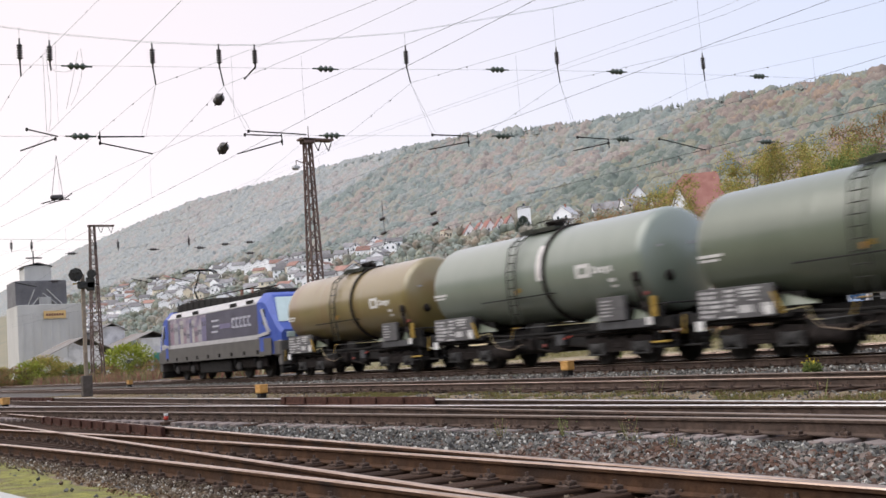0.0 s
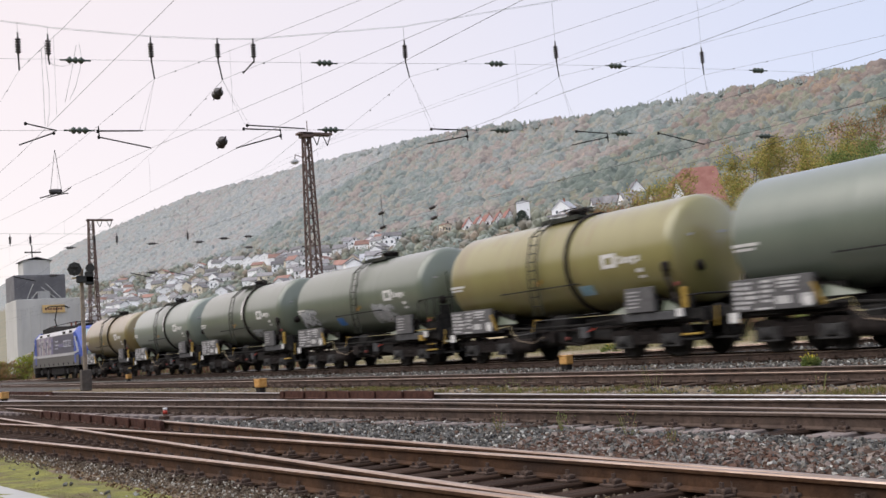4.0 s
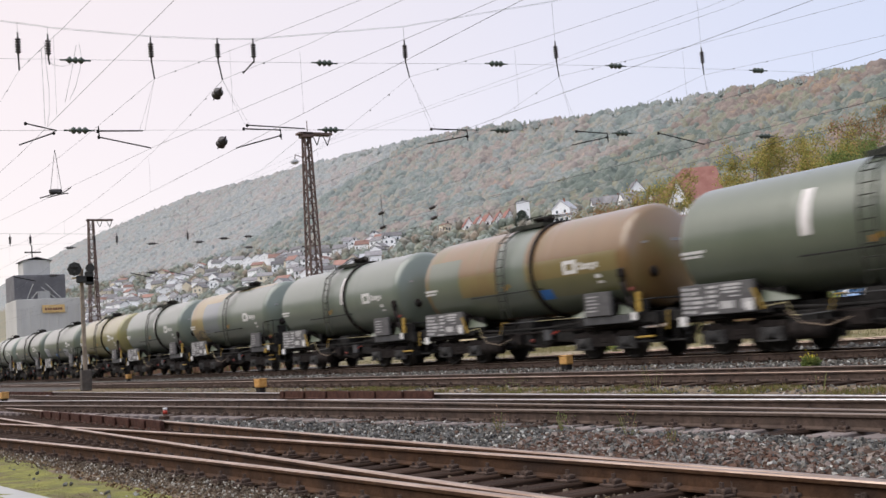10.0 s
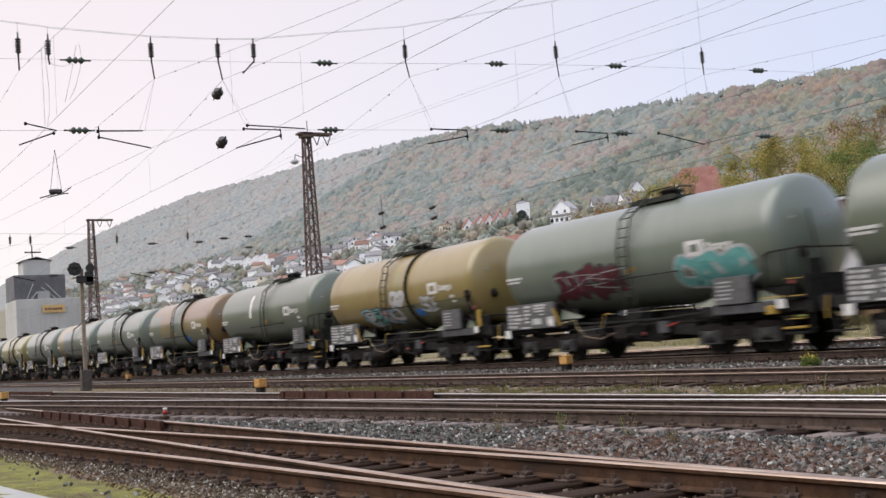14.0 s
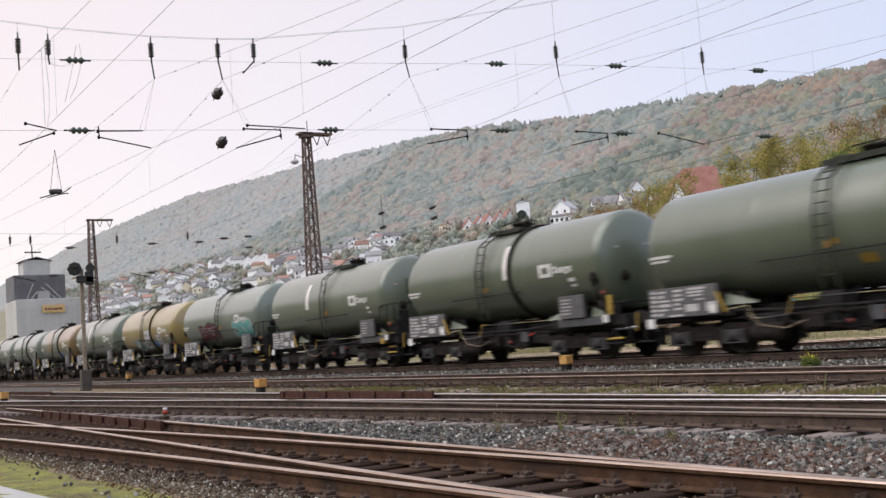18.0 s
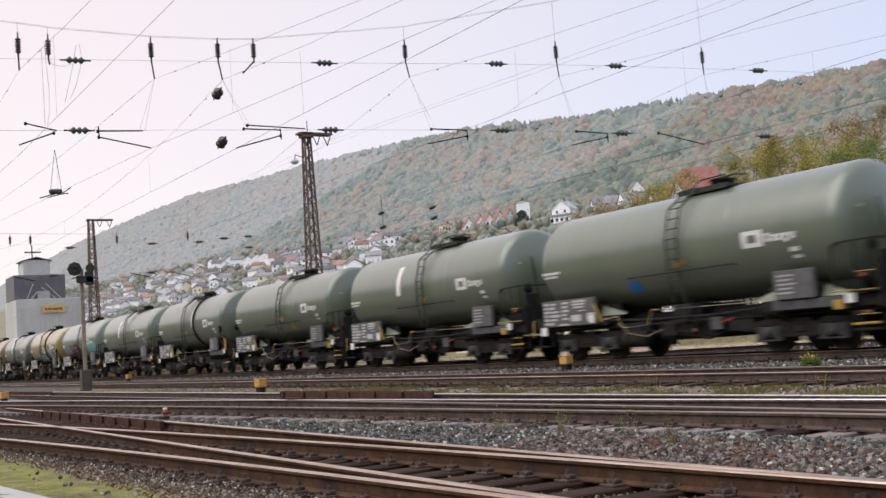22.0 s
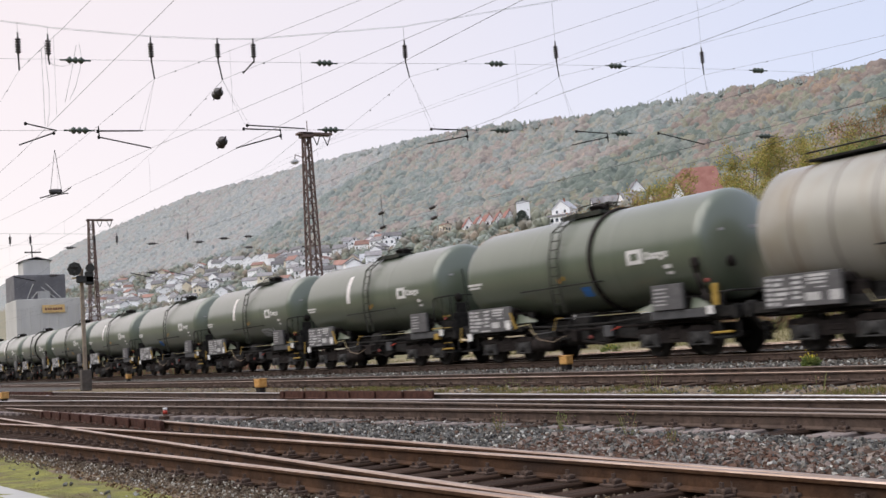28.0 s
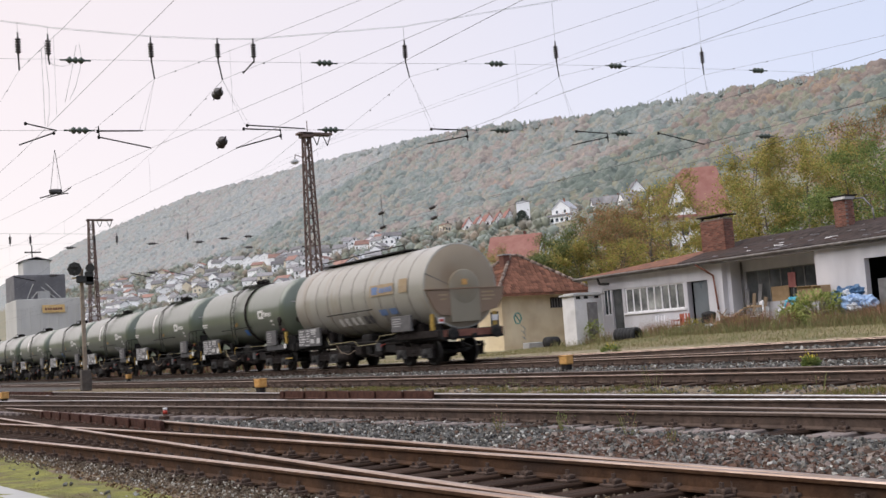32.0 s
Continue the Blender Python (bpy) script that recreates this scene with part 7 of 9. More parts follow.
def tile_slope(parent, e0, e1, t0, t1, rows_n):
    """Rows of plain tiles over a sloping four-sided roof face, eaves e0-e1, top t0-t1."""
    e0, e1, t0, t1 = (Vector(p) for p in (e0, e1, t0, t1))
    for r in range(rows_n):
        f = r / rows_n
        a, b = e0.lerp(t0, f), e1.lerp(t1, f)
        up = ((t0 + t1) / 2 - (e0 + e1) / 2).normalized()
        along = (b - a).normalized()
        nrm = along.cross(up).normalized()
        if nrm.z < 0:
            nrm = -nrm
        m3 = Matrix((along, up, nrm)).transposed().to_4x4()
        n = int((b - a).length / 0.30)
        for k in range(n):
            p = a.lerp(b, (k + 0.5) / max(1, n)) + nrm * 0.02
            mesh_part("roof_tile", me_tile, None, parent, "", Matrix.Translation(p) @ m3 @ Matrix.Rotation(radians(4), 4, "X") @ Matrix.Diagonal((1.25, 1, 1, 1)))


part("chimney", boxes((-51.85, -51.4, 35.5, 35.95, 4.9, 5.8), bevel=0.02), M_BRICK, beige, "short brick chimney")
part("chimney_cap", boxes((-51.92, -51.33, 35.43, 36.02, 5.8, 5.87)), M_CONC, beige)
blg = bmesh.new()
ring = [(-49.58, 34.9 + 0.24 * math.cos(a * 0.7) + 0.03 * math.sin(3 * a), 2.15 + 0.3 * math.sin(a * 0.7)) for a in range(10)]
for a, b in zip(ring, ring[1:]):
    beam(blg, a, b, 0.045)
beam(blg, (-49.58, 34.75, 2.35), (-49.58, 35.05, 1.95), 0.04)
part("graffiti", blg, M_TAG_TEAL, beige, "turquoise scribble")
blg = bmesh.new()
for k in range(8):
    beam(blg, (-49.58, 35.1 + 0.12 * (k % 3), 1.75 - 0.1 * k), (-49.58, 35.28 + 0.08 * (k % 2), 1.66 - 0.1 * k), 0.025)
part("graffiti", blg, M_TAG_GREY, beige, "faint pale scribble")
hut = thing("transformer_hut", pose(-45.02, 34.52, 0.42, 0, 0, 0), "small pale rendered hut with flat roof and grey door", "hut")
part("wall", boxes((0, 1.02, 0, 1.78, 0, 2.55), bevel=0.02), M_HUT, hut, "dirty white rendered wall")
part("roof", boxes((-0.1, 1.12, -0.12, 1.92, 2.55, 2.66), (0.0, 1.0, 0.1, 1.7, 2.66, 2.72), bevel=0.02), M_CONC, hut, "flat concrete roof")
part("door_frame", boxes((1.02, 1.04, 0.78, 1.44, 0.12, 2.2)), M_EAVE, hut)
part("door", boxes((1.04, 1.06, 0.84, 1.40, 0.14, 2.14), bevel=0.008), M_GUTTER, hut, "grey steel door")
for k in range(6):
    part("door_louvre", boxes((1.06, 1.075, 0.95, 1.3, 0.22 + 0.07 * k, 0.26 + 0.07 * k)), M_BLACKSTEEL, hut)
for y in (0.12, 0.62, 1.3):
    part("vent_block", boxes((1.02, 1.045, y, y + 0.26, 2.4, 2.53)), M_BLACKSTEEL, hut)

# clutter along the depot wall
def clutter(name, label, category, x, y, z, rz=0):
    return thing(name, pose(x, y, z, 0, 0, rz), label, category)


tyres = clutter("tyre_row", "row of black tyres lying on the grass", "tyres", -39.9, 34.3, 0.55)
for k in range(6):
    bm = bmesh.new()
    lathe(bm, [(-0.1, 0.18), (-0.11, 0.28), (-0.07, 0.33), (0.07, 0.33), (0.11, 0.28), (0.1, 0.18)], "x", 16, (-0.6 + k * 0.24, 0, 0.32))
    part("tyre", bm, M_RUBBER, tyres)
bin_ = clutter("rubbish_bin", "black plastic bin in front of the door", "bin", -36.35, 36.1, 0.75)
part("body", lathe(bmesh.new(), [(0, 0), (0, 0.26), (0.75, 0.32), (0.8, 0.34), (0.88, 0.3), (0.95, 0.0)], "z", 16), M_RUBBER, bin_)
for nm, lab, mt, x, y, rz in (("garden_chair", "red wooden garden chair", M_ORANGE_RED, -37.9, 36.0, 25), ("garden_chair", "red wooden garden chair", M_ORANGE_RED, -38.5, 36.2, -30), ("garden_chair", "white metal garden chair", M_FRAME_W, -39.8, 36.4, 60), ("garden_chair", "white metal garden chair", M_FRAME_W, -34.9, 35.6, 140), ("garden_chair", "white metal garden chair", M_FRAME_W, -33.1, 36.0, -60)):
    c = clutter(nm, lab, "chair", x, y, 0.72, rz)
    part("seat", boxes((-0.25, 0.25, -0.25, 0.25, 0.40, 0.45), bevel=0.01), mt, c)
    for k in range(4):
        part("back_slat", boxes((-0.25 + 0.14 * k, -0.17 + 0.14 * k, 0.22, 0.25, 0.45, 0.95)), mt, c)
    for sx in (-0.22, 0.22):
        part("armrest", boxes((sx - 0.03, sx + 0.03, -0.25, 0.22, 0.64, 0.68)), mt, c)
        for sy in (-0.22, 0.22):
            part("leg", rod([(sx, sy, 0), (sx, sy, 0.66)], 0.04), mt, c)
lounger = clutter("sun_lounger", "curved beige lounger among scrap", "lounger", -33.9, 35.6, 0.75, 10)
for k in range(10):
    x = -0.9 + 0.2 * k
    part("slat", boxes((x, x + 0.15, -0.3, 0.3, 0.75 + 0.22 * math.sin(x * 2.6), 0.80 + 0.22 * math.sin(x * 2.6)), bevel=0.01), M_CARD, lounger)
for x in (-0.8, 0.0, 0.8):
    part("leg", rod([(x - 0.1, -0.28, 0), (x, -0.28, 0.75)], 0.04), M_BLACKSTEEL, lounger)
    part("leg", rod([(x + 0.1, 0.28, 0), (x, 0.28, 0.75)], 0.04), M_BLACKSTEEL, lounger)
for k, (x, h) in enumerate(((-35.4, 1.7), (-35.1, 1.5), (-34.85, 1.9), (-34.6, 1.3))):
    b = clutter("board", "old board leaning on the wall", "board", x, 37.6, 0.85)
    part("plank", boxes((-0.1, 0.1, -0.02, 0.02, 0, h)), M_WOOD if k % 2 else M_GUTTER, b).matrix_basis = pose(0, 0, 0, -9, 4 * k - 5, 0)
for x, w, h, mt in ((-30.75, 0.75, 0.62, M_CARD), (-30.1, 0.4, 0.6, M_CARD)):
    b = clutter("cardboard_box", "brown cardboard box on a table", "box", x, 36.3, 1.75)
    part("carton", boxes((-w / 2, w / 2, -0.3, 0.3, 0, h), bevel=0.01), mt, b)
    part("flap", boxes((-w / 2, w / 2, -0.45, -0.3, h - 0.02, h)), mt, b)
tbl = clutter("work_table", "grey table with boxes against the wall", "table", -30.9, 36.3, 0.85)
part("tabletop", boxes((-1.1, 1.1, -0.4, 0.4, 0.86, 0.90)), M_WOOD, tbl)
for sx in (-1, 1):
    for sy in (-0.33, 0.33):
        part("leg", rod([(sx, sy, 0), (sx, sy, 0.86)], 0.06), M_WOOD, tbl)
sign = clutter("warning_triangle", "dirty red and white warning triangle sign", "road sign", -31.3, 35.6, 0.75)
part("rim", rod([(-0.3, 0, 0.45), (0, 0, 1.0), (0.3, 0, 0.45), (-0.3, 0, 0.45)], 0.08), M_PINKCLOTH, sign)
part("face", boxes((-0.14, 0.14, 0.0, 0.02, 0.5, 0.72)), M_HUT, sign)
part("stand", rod([(0, 0.05, 0), (0, 0.05, 0.45)], 0.05), M_BLACKSTEEL, sign)
M_TARP_DARK = surf("dark_blue_tarp", (0.04, 0.10, 0.20), (0.09, 0.19, 0.33), 3, 0.5, 0, 0.8, bump_scale=6, bump_dist=0.1)
M_TARP_WHITE = surf("white_sheet", (0.55, 0.57, 0.62), (0.72, 0.74, 0.78), 3, 0.6, 0, 0.8, bump_scale=6, bump_dist=0.1)
M_SACK = surf("cyan_sack", (0.05, 0.32, 0.45), (0.12, 0.45, 0.58), 3, 0.5, 0, 0.6, bump_scale=6, bump_dist=0.1)
for k, (x, y, z, s, mt, lab) in enumerate(((-28.9, 36.0, 1.85, 0.50, M_TARP_DARK, "crumpled dark blue tarpaulin over a pile"), (-28.35, 36.1, 1.95, 0.42, M_TARP_DARK, "crumpled dark blue tarpaulin over a pile"), (-28.5, 35.8, 1.92, 0.22, M_TARP_WHITE, "white plastic bag on the pile"),
                                           (-28.0, 35.4, 1.5, 0.55, M_TARP, "crumpled pale blue tarpaulin over a pile"), (-27.5, 35.6, 1.45, 0.5, M_TARP, "crumpled pale blue tarpaulin over a pile"), (-27.8, 35.2, 1.35, 0.32, M_TARP_WHITE, "torn white sheet on the pile"), (-31.35, 35.9, 1.72, 0.36, M_SACK, "blue plastic sack on the rubbish"),
                                           (-35.5, 35.3, 0.95, 0.30, M_TARP_WHITE, "pale rag on the rubbish heap"), (-34.8, 35.2, 0.98, 0.34, M_CARD, "crumpled brown paper on the rubbish heap"), (-35.1, 35.0, 0.90, 0.26, M_TARP_WHITE, "pale rag on the rubbish heap"), (-31.9, 36.0, 1.45, 0.24, M_TARP_WHITE, "white plastic bag on the rubbish"))):
    t = clutter("tarpaulin", lab, "tarpaulin" if "tarp" in lab else "rubbish", x, y, z)
    bm = bmesh.new()
    bmesh.ops.create_icosphere(bm, subdivisions=4, radius=0.75 * s)
    for v in bm.verts:
        n = v.co.normalized()
        v.co *= 1 + 0.55 * noise.noise(n * 2.1 + Vector((k, 0, 0))) + 0.22 * noise.noise(n * 5.5 + Vector((0, k, 0))) + 0.10 * abs(noise.noise(n * 11))
        v.co.z = max(v.co.z * 0.8, -0.4 * s + 0.1 * noise.noise(n * 6))
    part("sheet", bm, mt, t)
    part("pile", boxes((-0.4 * s, 0.4 * s, -0.4 * s, 0.4 * s, 0.7 - z, 0.0), bevel=0.03), M_GUTTER, t)
# rubbish heap: loose boards, pipes and frames thrown in front of the bay
rs = random.Random(12)
for k in range(16):
    x, y = rs.uniform(-35.9, -32.6), rs.uniform(35.2, 36.3)
    mt, word = rs.choice(((M_FRAME_W, "white"), (M_FRAME_W, "white"), (M_WOOD, "brown"), (M_CARD, "tan"), (M_GUTTER, "grey"), (M_BLACKSTEEL, "black")))
    ln = rs.uniform(0.5, 1.3)
    b = clutter("scrap_lath", f"{word} lath thrown on the rubbish heap", "scrap", x, y, 0.95 + rs.uniform(0.0, 0.5))
    part("lath", boxes((-ln / 2, ln / 2, -0.04, 0.04, -0.015, 0.015), bevel=0.004), mt, b).matrix_basis = pose(0, 0, 0, rs.uniform(-30, 30), rs.uniform(-55, 55), rs.uniform(-40, 60))
    part("prop", boxes((-0.05, 0.05, -0.05, 0.05, -0.6, 0.0)), M_WOOD, b)
post = clutter("white_post", "white plastic pipe standing in the rubbish", "pipe", -32.75, 35.7, 0.7)
part("pipe", rod([(0, 0, 0), (0, 0, 1.25)], 0.07, 8), M_FRAME_W, post)
part("clip", boxes((-0.16, 0.05, -0.05, 0.05, 1.05, 1.2), bevel=0.01), M_FRAME_W, post)
trough = clutter("stone_trough", "low grey concrete trough beside the house", "trough", -48.6, 35.2, 0.42)
part("trough", boxes((-0.3, 0.3, -0.6, 0.6, 0, 0.36), bevel=0.03), M_CONC, trough)
drum = clutter("plastic_drum", "dark drum lying beside the house", "drum", -47.6, 35.6, 0.42)
part("barrel", lathe(bmesh.new(), [(-0.4, 0), (-0.4, 0.28), (-0.2, 0.3), (0.2, 0.3), (0.4, 0.28), (0.4, 0)], "y", 16, (0, 0, 0.3)), M_RUBBER, drum)

# ---- silo works on the far left ----
M_SILO = surf("silo_concrete", (0.515, 0.505, 0.479), (0.626, 0.610, 0.574), 0.5, 0.9, 0, 0.1, stretch=(1, 1, 0.25), c3=(0.442, 0.428, 0.400), big=0.5)
M_CLAD = surf("ribbed_cladding", (0.15, 0.145, 0.155), (0.21, 0.205, 0.21), 0.6, 0.8, 0, 0.1)
silo = thing("silo_building", pose(-176, 36.5, 0.3), "grey concrete silo works with dark upper block", "industrial building")
part("main_block", boxes((-9, 0, -5.0, 4.6, 0, 11.8), bevel=0.05), M_SILO, silo, "pale concrete block")
for y in np.linspace(-4.2, 4.0, 7):
    part("pilaster", boxes((0, 0.12, y - 0.1, y + 0.1, 0, 10.6)), M_SILO, silo)
part("upper_block", boxes((-8, -1, -5.0, 2.6, 11.8, 15.6), bevel=0.05), M_CLAD, silo, "grey clad upper block")
for k in range(9):
    part("cladding_rib", boxes((-1.0, -0.94, -5.0, 2.6, 11.95 + k * 0.4, 12.05 + k * 0.4)), M_CLAD, silo)
part("top_house", boxes((-6, -2, -3.4, 0.6, 15.6, 18.0), bevel=0.05), M_SILO, silo)
roof_slab(silo, "top_roof", [(-1.8, -3.7, 17.9), (-1.8, -1.4, 18.5), (-6.2, -1.4, 18.5), (-6.2, -3.7, 17.9)], 0.12, M_GREYSTEEL)
roof_slab(silo, "top_roof", [(-1.8, -1.4, 18.5), (-1.8, 0.9, 17.9), (-6.2, 0.9, 17.9), (-6.2, -1.4, 18.5)], 0.12, M_GREYSTEEL)
for a, b in (((-0.9, -3.2, 11.8), (-0.9, -2.2, 14.2)), ((-0.9, -2.6, 11.8), (-0.9, -1.6, 13.0)), ((-0.9, -0.4, 14.2), (-0.9, 1.8, 11.9)), ((-0.9, -1.0, 13.6), (-0.9, 1.0, 11.9))):
    part("chute", rod([a, b], 0.2), M_CONC, silo)
part("frame_top", boxes((-1.0, -0.6, -1.6, 0.2, 11.8, 13.0), bevel=0.02), M_CONC, silo)
part("roof_aerial", rod([(-3, -1.8, 18), (-3, -1.8, 20.4)], 0.18), M_BLACKSTEEL, silo)
part("roof_aerial", rod([(-3, -2.9, 19.3), (-3, -0.5, 19.3)], 0.22), M_BLACKSTEEL, silo)
M_SIGN = surf("sign_orange", (0.66, 0.44, 0.17), (0.74, 0.52, 0.24), 3, 0.6, 0, 0.0)
sg = part("sign_board", boxes((0.12, 0.25, -1.2, 2.1, 9.6, 10.8)), M_SIGN, silo, "orange and cream company sign")
part("sign_panel", boxes((0.25, 0.27, -1.0, 1.9, 9.75, 10.65)), M_SIGN, sg)
for k in range(7):
    part("sign_bar", boxes((0.27, 0.29, -0.85 + 0.38 * k, -0.57 + 0.38 * k, 10.0, 10.35)), M_RUSTRED, sg)
M_SHEDROOF = surf("shed_roof", (0.17, 0.155, 0.145), (0.27, 0.25, 0.235), 0.8, 0.85, 0, 0.2, c3=(0.20, 0.145, 0.12), big=0.4)
for nm, x0, x1, y0, y1, zw, zr, lab in (("shed", -160, -151, 30.0, 40.5, 3.4, 6.0, "long low grey shed with pitched roof"), ("shed", -182, -172, 42.5, 46.5, 7.4, 8.6, "white flat industrial hall"), ("shed", -170, -159, 42.0, 52.0, 4.4, 6.6, "white shed with a green wall")):
    s = thing(nm, pose(0, 0, 0), lab, "shed")
    part("wall", boxes((x0, x1, y0, y1, 0.2, zw)), M_HUT if "green" not in lab else M_WALL, s)
    if "green" in lab:
        part("green_panel", boxes((x1, x1 + 0.1, y0 + 5, y1, 0.5, 3.4)), surf("green_cladding", (0.03, 0.16, 0.12), (0.05, 0.22, 0.17), 1, 0.5), s, "green cladding")
    ym = (y0 + y1) / 2
    roof_slab(s, "roof", [(x0 - 0.4, y0 - 0.4, zw), (x1 + 0.4, y0 - 0.4, zw), (x1 + 0.4, ym, zr), (x0 - 0.4, ym, zr)], 0.1, M_SHEDROOF)
    roof_slab(s, "roof", [(x0 - 0.4, ym, zr), (x1 + 0.4, ym, zr), (x1 + 0.4, y1 + 0.4, zw), (x0 - 0.4, y1 + 0.4, zw)], 0.1, M_SHEDROOF)
    part("gable", boxes((x1 - 0.2, x1 + 0.02, ym - 2, ym + 2, zw, zw + (zr - zw) * 0.55)), M_HUT, s)
    part("door", boxes((x1, x1 + 0.06, y0 + 1, y0 + 2.4, 0.3, 2.6)), M_GREYSTEEL, s)


# ---- houses on the slope ----
def house(x, y, w, d, h, roof_h, rz, roof_mat, wall_mat, label, windows=True, z=None, name="house"):
    """A rendered gabled house with eaves, windows and chimney."""
    z = ground_z(x, y) - 0.8 if z is None else z
    t = thing(name, pose(x, y, z, 0, 0, rz), label, "house", "village houses")
    bm = bmesh.new()
    box(bm, -w / 2, w / 2, -d / 2, d / 2, 0, h)
    vs = [bm.verts.new(p) for p in ((-w / 2, -d / 2, h), (-w / 2, d / 2, h), (-w / 2, 0, h + roof_h), (w / 2, -d / 2, h), (w / 2, d / 2, h), (w / 2, 0, h + roof_h))]
    bm.faces.new(vs[:3])
    bm.faces.new(vs[3:])
    part("wall", bm, wall_mat, t)
    o = 0.35
    k = roof_h / (d / 2)
    roof_slab(t, "roof", [(-w / 2 - o, -d / 2 - o, h - o * k), (w / 2 + o, -d / 2 - o, h - o * k), (w / 2 + o, 0, h + roof_h + 0.15), (-w / 2 - o, 0, h + roof_h + 0.15)], 0.25, roof_mat)
    roof_slab(t, "roof", [(-w / 2 - o, 0, h + roof_h + 0.15), (w / 2 + o, 0, h + roof_h + 0.15), (w / 2 + o, d / 2 + o, h - o * k), (-w / 2 - o, d / 2 + o, h - o * k)], 0.25, roof_mat)
    if roof_h > 2.6:
        part("chimney", boxes((w * 0.15, w * 0.15 + 0.6, 0.4, 1.0, h + roof_h * 0.4, h + roof_h + 0.9)), M_BRICK, t)
    if windows:
        for fl in range(1 if h < 5.9 else 2):
            for q in (-0.25, 0.25):
                part("window", boxes((q * w - 0.55, q * w + 0.55, -d / 2 - 0.04, -d / 2, 1.3 + 2.8 * fl, 2.6 + 2.8 * fl)), M_GLASS, t)
            for q in (-0.22, 0.22):
                part("window", boxes((w / 2, w / 2 + 0.04, q * d - 0.5, q * d + 0.5, 1.3 + 2.8 * fl, 2.6 + 2.8 * fl)), M_GLASS, t)
        if h > 6.2:
            part("gable_window", boxes((w / 2, w / 2 + 0.04, -0.5, 0.5, h + 0.5, h + 1.6)), M_GLASS, t)
    return t


rv = random.Random(21)
spots = []


def village_top(q):
    """Upper edge of the village along the slope, by the bearing q = -x / y."""
    return float(np.interp(q, (1.5, 1.9, 2.05, 2.3, 2.6, 2.85, 3.06, 3.47, 3.7, 4.36, 5.2), (300, 307, 308, 291, 296, 295, 288, 299, 292, 240, 228)))


tries = 0
while len(spots) < 190 and tries < 20000:
    tries += 1
    q = 1.8 + 3.1 * rv.random() ** 1.05
    y = village_top(q) - 78 * rv.random() ** 1.5
    x = -q * y
    if noise.noise(Vector((x * 0.02, y * 0.045, 4.2))) < -0.16:
        continue
    if all((x - a) ** 2 + ((y - b) * 1.6) ** 2 > 10.2 ** 2 for a, b in spots):
        spots.append((x, y))
for x, y in spots:
    red = rv.random() < 0.22
    cream = rv.random() < 0.13
    house(x, y, rv.uniform(6.6, 9.4), rv.uniform(6.0, 7.6), rv.uniform(5.0, 6.8), rv.uniform(1.7, 2.3), rv.choice((-30, -35, -15, 60, 62, 55, 20, -50)) + rv.uniform(-10, 10), M_TILE_FAR if red else M_SLATE_FAR, M_FAR_CREAM if cream else M_FAR_WHITE,
          f"distant {'cream' if cream else 'white'} village house with {'red tiled' if red else 'grey'} roof", windows=x > -690)
house(-411, 297, 6.0, 6.0, 13.5, 0.4, -35, M_SLATE_FAR, M_FAR_WHITE, "tall white flat-topped house on the slope", z=49.5)
villa_w = house(-376, 294, 9, 8.5, 6.2, 3.6, -62, M_PALE_ROOF, M_FAR_WHITE, "white house with grey roof and low front wing", z=48.6)
part("wing", boxes((4.0, 8.0, -6.5, 5.5, -1.6, 2.7)), M_FAR_WHITE, villa_w)
roof_slab(villa_w, "roof", [(3.9, -6.9, 3.9), (8.4, -6.9, 2.6), (8.4, 5.9, 2.6), (3.9, 5.9, 3.9)], 0.2, M_SLATE_FAR)
for k in range(5):
    part("window", boxes((8.0, 8.05, -5.8 + 2.3 * k, -4.5 + 2.3 * k, 0.2, 1.7)), M_GLASS, villa_w)
for k in range(5):
    house(-470 + k * 9.0, 304.2 + 0.8 * (k % 2), 7.5, 5.2, 3.2, 3.6, -22 + 4 * (k % 3), M_TILE_BRIGHT, M_FAR_WHITE, "white terraced house with bright red roof", z=56.2 - 0.2 * k)
house(-474, 293, 4.3, 4.3, 7.2, 0.4, 10, M_TILE_FAR, M_FAR_CREAM, "small cream tower among houses", z=53.4)
house(-486, 255.5, 10.5, 8, 3.2, 3.4, 62, M_PALE_ROOF, M_FAR_WHITE, "white house with pale solar roof", z=41.2)
house(-559, 291, 8, 7, 4.2, 3.0, -32, M_PALE_ROOF, M_FAR_CREAM, "cream house with pale roof on the slope", z=55.6)
house(-544, 296, 12, 8, 4.0, 3.6, 40, M_TILE_FAR, M_FAR_WHITE, "white house with dull red roof on the slope", z=56.8)
for x, y, z, rz in ((-362, 302.8, 51.8, 60), (-352, 301.6, 51.2, 45), (-343, 302.5, 51.2, 70)):
    house(x, y, 8.5, 7, 3.0, 3.0, rz, M_SLATE_FAR, M_FAR_WHITE, "white house with grey roof among autumn trees", z=z)
house(-360, 320.5, 9, 7.0, 3.2, 4.2, -28, M_SLATE_FAR, M_FAR_WHITE, "white gabled house with dark roof on the slope", z=57.2)
villa = thing("house", pose(-143.0, 138.0, 9.2, 0, 0, 47.4), "large white villa with red tiled roof and steep timbered gables", "house", "village houses")
part("wall", boxes((-7.6, 7.6, -5, 5, 0, 10.7)), M_FAR_WHITE, villa, "white rendered wall")
roof_slab(villa, "roof", [(-8.2, -5.8, 10.5), (8.2, -5.8, 10.5), (6.4, 0, 19.6), (0.6, 0, 19.6)], 0.3, M_TILE_BRIGHT, "steep red tiled roof")
